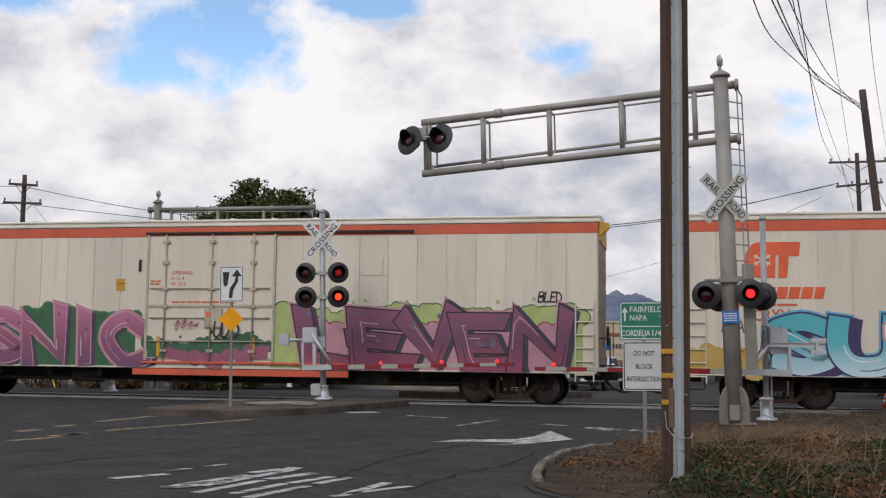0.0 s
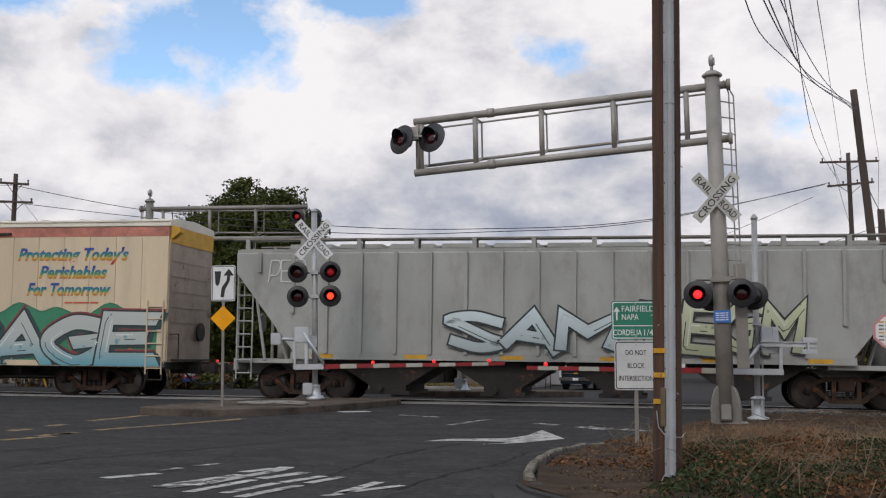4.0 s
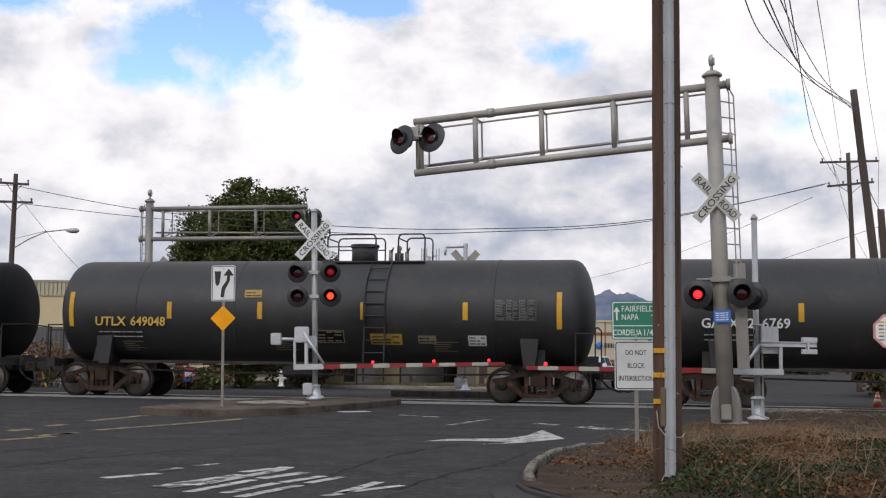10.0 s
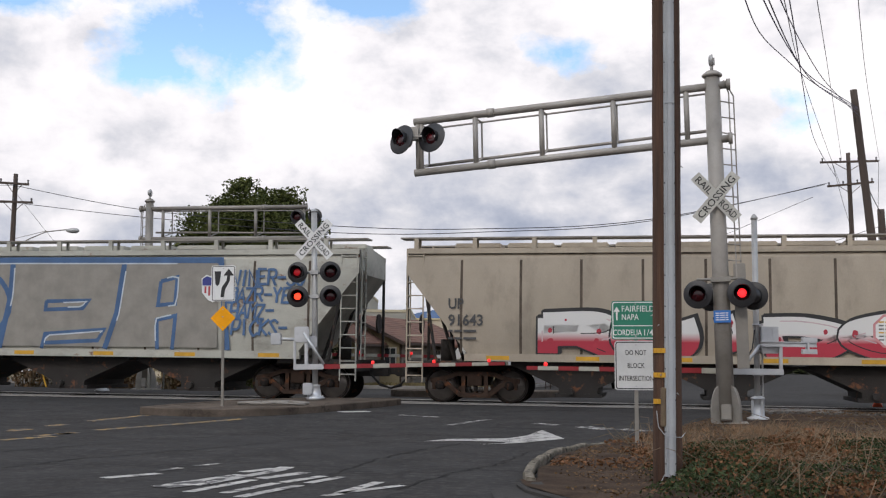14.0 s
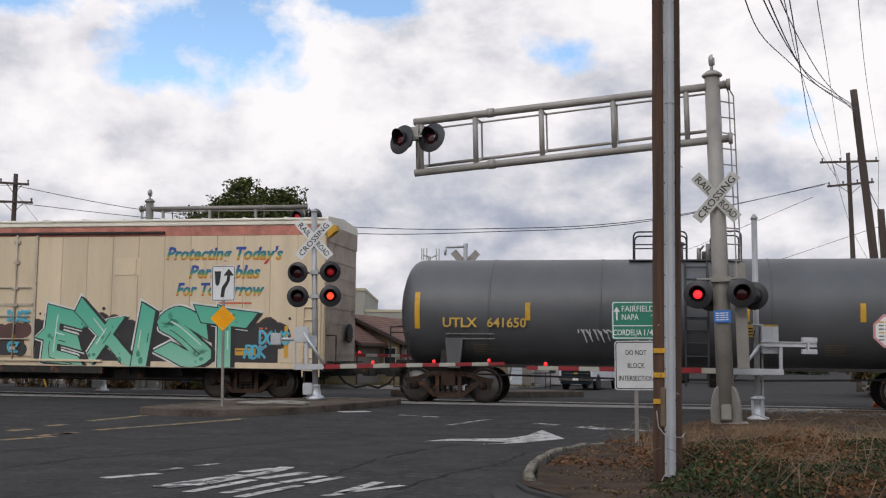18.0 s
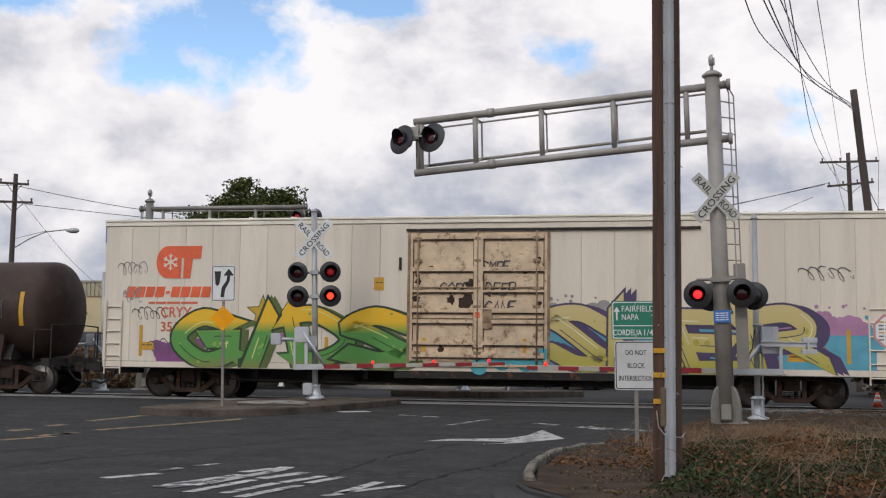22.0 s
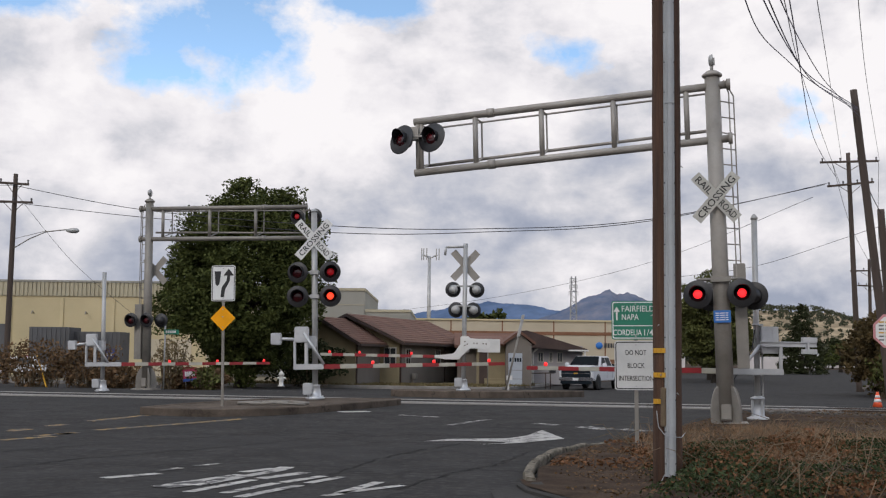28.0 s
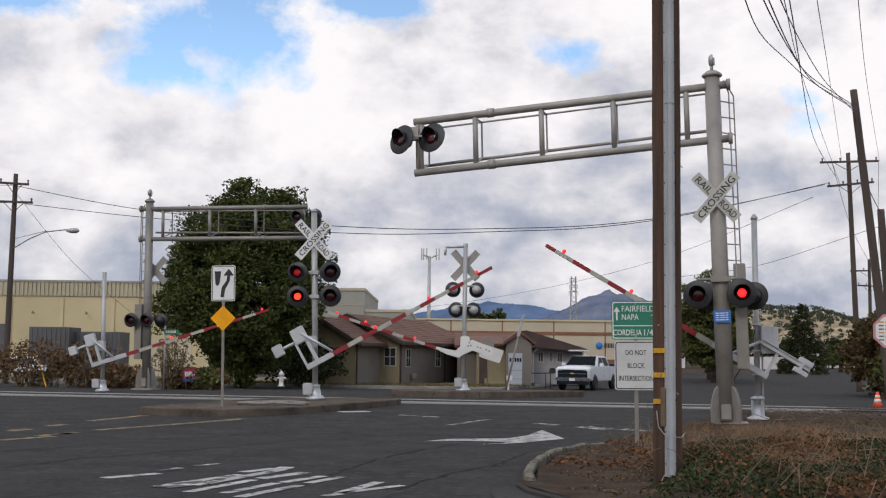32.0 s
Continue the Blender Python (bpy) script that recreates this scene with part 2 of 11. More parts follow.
M = {
    "asphalt": mat("asphalt", (0.047, 0.046, 0.0455), 0.95, vary=0.24, size=1.1, bump=0.6, grain=10, stain=0.3, spec=0.08),
    "asphalt_old": mat("asphalt_old", (0.06, 0.058, 0.056), 0.92, spec=0.1, vary=0.2, size=3, bump=0.5, grain=45, stain=0.3),
    "concrete": mat("concrete", (0.27, 0.255, 0.235), 0.9, vary=0.16, size=1.5, bump=0.35, grain=30, stain=0.45),
    "concrete_dark": mat("concrete_dark", (0.125, 0.100, 0.080), 0.92, vary=0.28, size=0.8, bump=0.5, grain=26, stain=0.6, spec=0.08),
    "dirt": mat("dirt", (0.080, 0.056, 0.041), 0.95, vary=0.32, size=0.7, bump=0.9, grain=22, stain=0.3, spec=0.05),
    "drygrass": mat("drygrass", (0.20, 0.165, 0.10), 0.95, vary=0.25, size=2, bump=0.8, grain=18),
    "paint_white": mat("road_paint_white", (0.46, 0.45, 0.425), 0.8, vary=0.14, size=0.7, bump=0.3, grain=25, stain=0.5),
    "paint_yellow": mat("road_paint_yellow", (0.40, 0.24, 0.05), 0.8, vary=0.2, size=0.5, bump=0.3, grain=25, stain=0.8),
    "galv": mat("galvanised_steel", (0.42, 0.42, 0.41), 0.5, 0.35, vary=0.1, size=0.8, bump=0.08),
    "alu": mat("silver_paint", (0.55, 0.56, 0.57), 0.42, 0.4, vary=0.08, size=0.6, bump=0.05),
    "greige": mat("weathered_grey_steel", (0.27, 0.25, 0.22), 0.55, 0.3, vary=0.12, size=1.2, bump=0.08, stain=0.3),
    "boom": mat("aged_aluminium_tube", (0.345, 0.32, 0.285), 0.55, 0.1, vary=0.12, size=1.2, bump=0.08, stain=0.25),
    "black": mat("black_paint", (0.018, 0.018, 0.02), 0.5, vary=0.15, bump=0.05),
    "lens_dark": mat("dark_red_lens", (0.035, 0.003, 0.005), 0.18, vary=0.1, bump=0.0),
    "sign_white": mat("white_sign_sheet", (0.74, 0.74, 0.72), 0.45, vary=0.05, size=0.5, bump=0.03, stain=0.06),
    "sign_aged": mat("aged_white_sheet", (0.50, 0.49, 0.44), 0.55, vary=0.08, size=0.5, bump=0.03, stain=0.15),
    "sign_green": mat("green_sign_sheet", (0.012, 0.19, 0.115), 0.45, vary=0.08, size=0.5, bump=0.03),
    "sign_orange": mat("amber_sign_sheet", (0.90, 0.37, 0.008), 0.6, spec=0.15, vary=0.07, size=0.5, bump=0.03),
    "sign_blue": mat("blue_sign_sheet", (0.02, 0.16, 0.50), 0.5, vary=0.06, bump=0.02),
    "sign_black": mat("sign_black", (0.012, 0.012, 0.012), 0.55, vary=0.1, bump=0.0),
    "red_band": mat("red_reflective_band", (0.27, 0.014, 0.018), 0.45, vary=0.1, size=0.4, bump=0.02),
    "white_band": mat("white_reflective_band", (0.43, 0.415, 0.35), 0.5, vary=0.1, size=0.4, bump=0.02, stain=0.15),
    "lamp_on": mat("lit_orange_red_lamp", (1.0, 0.055, 0.02), 0.4, vary=0.0, bump=0, emit=1.5),
    "lamp_deep": mat("lit_deep_red_lamp", (1.0, 0.025, 0.03), 0.4, vary=0.0, bump=0, emit=1.2),
    "lamp_dim": mat("dim_red_lamp", (0.42, 0.006, 0.012), 0.3, vary=0.0, bump=0, emit=0.22),
    "lamp_faint": mat("faint_red_lamp", (0.07, 0.003, 0.006), 0.4, vary=0.0, bump=0, emit=0.3),
    "lamp_red": mat("glowing_red_marker", (1.0, 0.03, 0.03), 0.3, vary=0.0, bump=0, emit=0.8),
    "pole_wood": mat("creosoted_pole_wood", (0.082, 0.040, 0.022), 0.9, vary=0.40, size=0.10, bump=0.8, grain=60, stretch=(1, 1, 0.05), stain=0.3),
    "pole_far": mat("dark_pole_wood", (0.095, 0.070, 0.056), 0.9, vary=0.2, size=1, bump=0.4, stretch=(1, 1, 0.1)),
    "conduit": mat("grey_plastic_conduit", (0.36, 0.375, 0.385), 0.55, vary=0.07, size=0.5, bump=0.04, stain=0.15),
    "cable": mat("black_cable", (0.02, 0.02, 0.025), 0.6, vary=0.1, bump=0),
    # dark cable with the violet fringe of the lens painted into its colour
    "cable_fringed": mat("violet_fringed_cable", (0.035, 0.025, 0.10), 0.5, vary=0.1, bump=0),
    "plate_yellow": mat("dull_yellow_plate", (0.42, 0.27, 0.05), 0.6, vary=0.15, size=0.3, bump=0.03, stain=0.3),
    "yellow": mat("yellow_marker", (0.62, 0.33, 0.02), 0.6, vary=0.1, size=0.4, bump=0.03),
    "cream": mat("cream_car_side", (0.66, 0.53, 0.355), 0.55, vary=0.07, size=1.3, bump=0.05, stain=0.24, stretch=(1, 1, 0.13)),
    "cream_dull": mat("dulled_cream_car_side", (0.63, 0.495, 0.32), 0.6, vary=0.08, size=1.2, bump=0.05, stain=0.30, stretch=(1, 1, 0.13)),
    "cream_white": mat("white_car_side", (0.72, 0.635, 0.515), 0.5, vary=0.05, size=1.3, bump=0.05, stain=0.17, stretch=(1, 1, 0.13)),
    "roof_white": mat("white_roof_paint", (0.72, 0.67, 0.56), 0.6, vary=0.07, size=2.0, bump=0.06, stain=0.15),
    "stripe": mat("orange_red_stripe", (0.68, 0.115, 0.05), 0.5, vary=0.1, size=1.2, bump=0.03),
    "stripe_faded": mat("faded_red_stripe", (0.56, 0.20, 0.14), 0.6, vary=0.28, size=0.5, bump=0.03),
    "logo": mat("orange_red_logo", (0.80, 0.125, 0.04), 0.5, vary=0.08, size=0.8, bump=0.02),
    "logo_small": mat("orange_red_lettering", (0.62, 0.13, 0.06), 0.5, vary=0.08, size=0.8, bump=0.02),
    "rusty": mat("rusted_door_steel", (0.66, 0.50, 0.33), 0.75, vary=0.12, size=0.6, bump=0.2, rust=0.45, stain=0.35),
    "rust_dark": mat("dark_flaking_rust", (0.055, 0.028, 0.018), 0.9, vary=0.3, size=0.15, bump=0.3),
    "rust_bar": mat("rusted_bar_steel", (0.36, 0.25, 0.15), 0.8, vary=0.25, size=0.4, bump=0.2, rust=0.9, stain=0.4),
    "door_steel": mat("grimy_door_rods", (0.50, 0.43, 0.33), 0.6, vary=0.12, size=0.6, bump=0.06, stain=0.5, rust=0.12),
    "underframe": mat("grimy_underframe", (0.026, 0.022, 0.019), 0.85, vary=0.2, size=0.8, bump=0.3, rust=0.2),
    "truck": mat("rust_brown_bogie", (0.052, 0.034, 0.026), 0.9, spec=0.15, vary=0.22, size=0.5, bump=0.35, rust=0.35),
    "wheel": mat("dark_steel_wheel", (0.020, 0.016, 0.014), 0.8, 0.0, spec=0.2, vary=0.2, size=0.4, bump=0.15, rust=0.25),
    "tread": mat("polished_wheel_tread", (0.20, 0.18, 0.165), 0.45, 0.7, vary=0.1, size=0.3, bump=0.03),
    "tank_black": mat("black_tank_paint", (0.0105, 0.0105, 0.011), 0.6, spec=0.10, vary=0.2, size=2.5, bump=0.03, stain=0.1),
    "tank_navy": mat("blue_black_tank_paint", (0.011, 0.0155, 0.026), 0.48, spec=0.24, vary=0.2, size=2.5, bump=0.03),
    "tank_grey": mat("grey_tank_paint", (0.085, 0.088, 0.092), 0.5, vary=0.15, size=2.5, bump=0.03, stain=0.3),
    "tank_brown": mat("brown_grimed_tank_paint", (0.060, 0.037, 0.030), 0.65, spec=0.2, vary=0.35, size=2.0, bump=0.05, stain=0.5),
    "tank_dull": mat("dulled_black_tank_paint", (0.023, 0.023, 0.024), 0.6, vary=0.2, size=2.0, bump=0.05, stain=0.3),
    "hop_grey": mat("pale_grey_hopper_paint", (0.36, 0.36, 0.33), 0.6, vary=0.1, size=2.0, bump=0.05, stain=0.35, stretch=(1, 1, 0.5)),
    "hop_tan": mat("tan_hopper_paint", (0.40, 0.34, 0.26), 0.65, vary=0.1, size=2.5, bump=0.05, stain=0.4, stretch=(1, 1, 0.5)),
    "hop_dirty": mat("grimy_light_hopper_paint", (0.44, 0.43, 0.37), 0.65, vary=0.12, size=1.5, bump=0.05, stain=0.45, rust=0.05, stretch=(0.6, 1, 1)),
    "hop_blue": mat("blue_grey_hopper_paint", (0.25, 0.28, 0.285), 0.55, vary=0.08, size=2.5, bump=0.05, stain=0.2, stretch=(1, 1, 0.5)),
    "label_white": mat("white_stencil", (0.60, 0.60, 0.58), 0.6, vary=0.08, bump=0.0),
    "label_dark": mat("dark_stencil", (0.06, 0.06, 0.06), 0.6, vary=0.08, bump=0.0),
    "label_yellow": mat("yellow_stencil", (0.55, 0.34, 0.05), 0.6, vary=0.1, bump=0.0),
    "leaf": mat("tree_leaf", (0.098, 0.110, 0.030), 0.75, vary=0.22, size=1.2, bump=0.0, island=True, dark=(0.046, 0.060, 0.018), spec=0.15),
    "leaf_light": mat("tree_leaf_sunny", (0.125, 0.130, 0.042), 0.75, spec=0.15, vary=0.2, size=1.5, bump=0.0, island=True),
    "leaf_rust": mat("reddish_leaf", (0.120, 0.082, 0.036), 0.8, spec=0.12, vary=0.25, size=1.0, bump=0.0, island=True),
    "leaf_dead": mat("dead_brown_leaf", (0.215, 0.105, 0.055), 0.9, spec=0.1, vary=0.3, size=0.6, bump=0.0, island=True),
    "leaf_vine": mat("bramble_leaf", (0.050, 0.067, 0.027), 0.75, spec=0.12, vary=0.3, size=0.6, bump=0.0, island=True),
    "leaf_brush": mat("brown_brush_leaf", (0.20, 0.120, 0.066), 0.9, vary=0.3, size=0.6, bump=0.0, island=True, spec=0.1),
    # oak green paled so that distance haze is part of the colour
    "leaf_hazy": mat("haze_painted_oak_leaf", (0.115, 0.118, 0.080), 0.95, vary=0.2, size=8, bump=0.0, island=True, spec=0.0),
    "leaf_oak": mat("dark_oak_leaf", (0.055, 0.062, 0.030), 0.9, vary=0.2, size=8, bump=0.0, island=True, spec=0.05),
    "tan_wall": mat("tan_porch_stucco", (0.27, 0.22, 0.13), 0.9, vary=0.08, size=2, bump=0.15),
    "end_grime": mat("grimy_car_end", (0.40, 0.315, 0.245), 0.75, vary=0.12, size=1.2, bump=0.1, stain=0.5, rust=0.1),
    "notice_white": mat("dulled_white_sheet", (0.56, 0.56, 0.54), 0.5, vary=0.06, size=0.5, bump=0.03, stain=0.08),
    "grid_stencil": mat("grey_grid_stencil", (0.17, 0.165, 0.155), 0.7, vary=0.12, bump=0.0),
    "tank_stencil": mat("faded_stencil", (0.20, 0.17, 0.11), 0.7, vary=0.1, bump=0.0),
    "straw_leaf": mat("tan_dry_leaf", (0.27, 0.20, 0.115), 0.9, vary=0.25, size=0.5, bump=0.0, island=True, spec=0.1),
    "tar": mat("black_tar_seam", (0.013, 0.013, 0.013), 0.8, vary=0.2, size=0.5, bump=0.2, spec=0.1),
    "windscreen": mat("tinted_windscreen", (0.014, 0.020, 0.026), 0.45, vary=0.1, bump=0.0, spec=0.06),
    "twig": mat("dry_twig", (0.21, 0.15, 0.095), 0.9, vary=0.2, size=0.4, bump=0.1, island=True),
    "bark": mat("bark", (0.05, 0.04, 0.032), 0.95, vary=0.25, size=0.5, bump=0.7, grain=18),
    "beige_wall": mat("beige_concrete_wall", (0.57, 0.475, 0.285), 0.85, vary=0.05, size=6, bump=0.1, stain=0.1),
    "beige_band": mat("ribbed_metal_band", (0.45, 0.40, 0.28), 0.7, vary=0.06, size=5, bump=0.1, stain=0.15),
    "grey_wall": mat("grey_warehouse_wall", (0.32, 0.31, 0.27), 0.85, vary=0.06, size=6, bump=0.1),
    "house_wall": mat("brown_grey_stucco", (0.20, 0.175, 0.15), 0.9, vary=0.08, size=3, bump=0.2, stain=0.15),
    "house_pale": mat("pale_pink_siding", (0.62, 0.58, 0.56), 0.8, vary=0.05, size=3, bump=0.1),
    "shingle": mat("brown_shingle", (0.155, 0.074, 0.050), 0.9, vary=0.15, size=1.5, bump=0.3, grain=12),
    "trim_brown": mat("dark_brown_fascia", (0.06, 0.038, 0.03), 0.8, vary=0.1, bump=0.05),
    "trim_white": mat("white_trim", (0.66, 0.65, 0.62), 0.6, vary=0.05, bump=0.03),
    "glass": mat("dark_window_glass", (0.03, 0.035, 0.04), 0.08, vary=0.1, bump=0.0),
    "att_wall": mat("cream_store_wall", (0.52, 0.45, 0.33), 0.85, vary=0.05, size=6, bump=0.1),
    "brown_line": mat("brown_facade_band", (0.22, 0.10, 0.05), 0.8, vary=0.08, bump=0.05),
    "bin": mat("grey_container_steel", (0.10, 0.10, 0.105), 0.7, vary=0.12, size=2, bump=0.1, stain=0.3),
    "car_white": mat("white_car_paint", (0.70, 0.715, 0.74), 0.25, vary=0.03, bump=0.0),
    "car_dark": mat("dark_car_paint", (0.02, 0.03, 0.05), 0.25, vary=0.05, bump=0.0),
    "car_red": mat("dark_red_car_paint", (0.16, 0.02, 0.03), 0.25, vary=0.05, bump=0.0),
    "chrome": mat("chrome", (0.6, 0.6, 0.62), 0.15, 1.0, vary=0.03, bump=0.0),
    "tyre": mat("tyre_rubber", (0.015, 0.015, 0.015), 0.85, vary=0.1, bump=0.1),
    "headlight": mat("clear_headlight", (0.75, 0.78, 0.82), 0.15, vary=0.03, bump=0.0),
    "cone": mat("orange_cone_plastic", (0.80, 0.10, 0.03), 0.5, vary=0.06, bump=0.0),
    "rail": mat("brown_rail_steel", (0.075, 0.05, 0.04), 0.6, 0.3, vary=0.2, size=0.6, bump=0.1),
    "railhead": mat("polished_rail_head", (0.38, 0.36, 0.34), 0.3, 0.8, vary=0.08, bump=0.02),
    "ballast": mat("ballast_gravel", (0.13, 0.12, 0.11), 0.95, vary=0.25, size=0.5, bump=0.9, grain=14, island=True),
    # far ranges: aerial haze and blue shade are mixed into the colours
    "hill_far": mat("haze_painted_blue_mountain", (0.115, 0.165, 0.265), 1.0, dark=(0.075, 0.120, 0.215), vary=0.2, size=110, bump=0, grain=0.02, spec=0.0),
    "hill_tan": mat("haze_painted_brown_ridge", (0.185, 0.19, 0.235), 1.0, dark=(0.075, 0.125, 0.215), vary=0.14, size=60, bump=0, grain=0.02, spec=0.0),
    "hill_near": mat("dry_grass_hill", (0.42, 0.335, 0.225), 1.0, vary=0.30, size=22, bump=0, grain=0.06, spec=0.0),
    "hydrant": mat("white_hydrant_paint", (0.68, 0.67, 0.63), 0.5, vary=0.06, bump=0.05),
}


def crack(m, scale, colour, width=0.018):
    """Adds a net of fine wandering cracks to a ground material."""
    nt = m.node_tree
    N, L = nt.nodes, nt.links
    b = N["Principled BSDF"]
    old = b.inputs["Base Color"].links[0].from_socket
    tc, nz, ad, vo, mr, mx, gate, gm, mul = (N.new("ShaderNode" + k) for k in ("TexCoord", "TexNoise", "VectorMath", "TexVoronoi", "MapRange", "Mix", "TexNoise", "MapRange", "Math"))
    nz.inputs["Scale"].default_value, nz.inputs["Detail"].default_value = 2.2, 5
    L.new(tc.outputs["Object"], nz.inputs["Vector"])
    ad.operation = "ADD"
    L.new(tc.outputs["Object"], ad.inputs[0])
    L.new(nz.outputs["Color"], ad.inputs[1])
    vo.feature = "DISTANCE_TO_EDGE"
    vo.inputs["Scale"].default_value = scale
    L.new(ad.outputs[0], vo.inputs["Vector"])
    L.new(vo.outputs["Distance"], mr.inputs[0])
    for i, v in enumerate((0.0, width, 1.0, 0.0)):
        mr.inputs[i + 1].default_value = v
    gate.inputs["Scale"].default_value = 0.35
    L.new(tc.outputs["Object"], gate.inputs["Vector"])
    L.new(gate.outputs[0], gm.inputs[0])
    for i, v in enumerate((0.42, 0.58, 0.0, 0.85)):
        gm.inputs[i + 1].default_value = v
    mul.operation = "MULTIPLY"
    L.new(mr.outputs[0], mul.inputs[0])
    L.new(gm.outputs[0], mul.inputs[1])
    mx.data_type = "RGBA"
    L.new(mul.outputs[0], mx.inputs["Factor"])
    L.new(old, mx.inputs["A"])
    mx.inputs["B"].default_value = (*colour, 1)
    L.new(mx.outputs["Result"], b.inputs["Base Color"])


def worn(m, scale, lo, hi, under=(0.05, 0.049, 0.049)):
    """Wears a road paint through to the asphalt in ragged patches."""
    nt = m.node_tree
    N, L = nt.nodes, nt.links
    b = N["Principled BSDF"]
    old = b.inputs["Base Color"].links[0].from_socket
    tc, nz, mr, mx = (N.new("ShaderNode" + k) for k in ("TexCoord", "TexNoise", "MapRange", "Mix"))
    nz.inputs["Scale"].default_value, nz.inputs["Detail"].default_value, nz.inputs["Roughness"].default_value = scale, 7, 0.7
    L.new(tc.outputs["Object"], nz.inputs["Vector"])
    L.new(nz.outputs[0], mr.inputs[0])
    mr.inputs[1].default_value, mr.inputs[2].default_value = lo, hi
    mx.data_type = "RGBA"
    L.new(mr.outputs[0], mx.inputs["Factor"])
    L.new(old, mx.inputs["A"])
    mx.inputs["B"].default_value = (*under, 1)
    L.new(mx.outputs["Result"], b.inputs["Base Color"])


M["paint_thin"] = mat("thin_worn_road_paint", (0.50, 0.49, 0.46), 0.85, vary=0.14, size=0.7, bump=0.3, grain=25, stain=0.5)
worn(M["paint_white"], 4.5, 0.53, 0.57)
worn(M["paint_thin"], 4.0, 0.43, 0.50)
worn(M["paint_yellow"], 6.0, 0.43, 0.53)
worn(M["asphalt"], 8.0, 0.50, 0.80, (0.085, 0.082, 0.078))
worn(M["asphalt"], 0.22, 0.48, 0.66, (0.040, 0.0395, 0.0395))
crack(M["asphalt"], 0.22, (0.022, 0.022, 0.022), 0.016)
crack(M["asphalt"], 0.6, (0.033, 0.0325, 0.032), 0.022)
crack(M["concrete_dark"], 0.8, (0.03, 0.026, 0.022), 0.02)
crack(M["paint_white"], 3.5, (0.06, 0.058, 0.055), 0.05)
SPRAY = {}


def spray(r, g, b):
    """One spray-paint colour, made once."""
    k = (r, g, b)
    if k not in SPRAY:
        SPRAY[k] = mat("spray_paint", k, 0.6, vary=0.1, size=0.7, bump=0.02)
    return SPRAY[k]


# ---- mesh helpers ----
def link(name, bm, material, parent=None, label="", smooth=False):
    me = bpy.data.meshes.new(name)
    bm.to_mesh(me)
    bm.free()
    for m in material if isinstance(material, (list, tuple)) else [material]:
        me.materials.append(m)
    if smooth:
        me.shade_smooth()
    ob = new(name, me)
    ob.parent = parent
    if label:
        ob["label"] = label
    return ob


def part(name, bm, material, parent, label="", smooth=False):
    """One bmesh as one mesh object under a thing or a part."""
    return link(name, bm, material, parent, label, smooth)


def thing(name, at=None, label="", category="", group="", kind=""):
    ob = new(name)
    ob.empty_display_size = 0.2
    ob.matrix_basis = at or Matrix()
    return tagged(ob, label, category, group, kind)


def B():
    return bmesh.new()


def box(bm, x0, x1, y0, y1, z0, z1, mi=0, bev=0.0):
    vs = [bm.verts.new((x, y, z)) for x in (x0, x1) for y in (y0, y1) for z in (z0, z1)]
    fs = [bm.faces.new([vs[i] for i in q]) for q in ((0, 1, 3, 2), (4, 6, 7, 5), (0, 4, 5, 1), (2, 3, 7, 6), (0, 2, 6, 4), (1, 5, 7, 3))]
    for f in fs:
        f.material_index = mi
    if bev:
        r = bmesh.ops.bevel(bm, geom=list({e for f in fs for e in f.edges}), offset=bev, segments=2, affect="EDGES")
        for f in r["faces"]:
            f.material_index = mi
    return bm


def tube(bm, a, b, r0, r1=None, n=12, mi=0, caps=True):
    """A round bar from a to b."""
    a, b = Vector(a), Vector(b)
    r1 = r0 if r1 is None else r1
    d = (b - a).normalized()
    s = d.cross(Vector((0, 0, 1)) if abs(d.z) < 0.9 else Vector((1, 0, 0))).normalized()
    t = d.cross(s)
    rings = [[bm.verts.new(p + r * (math.cos(k * math.tau / n) * s + math.sin(k * math.tau / n) * t)) for k in range(n)] for p, r in ((a, r0), (b, r1))]
    for k in range(n):
        f = bm.faces.new([rings[0][k], rings[0][(k + 1) % n], rings[1][(k + 1) % n], rings[1][k]])
        f.material_index, f.smooth = mi, n > 6
    if caps:
        for ring in (rings[0][::-1], rings[1]):
            f = bm.faces.new(ring)
            f.material_index = mi
    return bm


def pipe(bm, pts, r, n=8, mi=0):
    for a, b in zip(pts, pts[1:]):
        tube(bm, a, b, r, n=n, mi=mi)
    return bm


def prism(bm, pts, axis, lo, hi, mi=0):
    """A polygon of (a, b) points swept along axis from lo to hi: for axis y the points are (x, z), for x (y, z), for z (x, y)."""
    def at(p, w):
        return {"y": (p[0], w, p[1]), "x": (w, p[0], p[1]), "z": (p[0], p[1], w)}[axis]
    lo_v, hi_v = ([bm.verts.new(at(p, w)) for p in pts] for w in (lo, hi))
    n = len(pts)
    fs = [bm.faces.new(lo_v), bm.faces.new(hi_v[::-1])]
    for k in range(n):
        fs.append(bm.faces.new([lo_v[(k + 1) % n], lo_v[k], hi_v[k], hi_v[(k + 1) % n]]))
    bmesh.ops.recalc_face_normals(bm, faces=fs)
    for f in fs:
        f.material_index = mi
    return bm


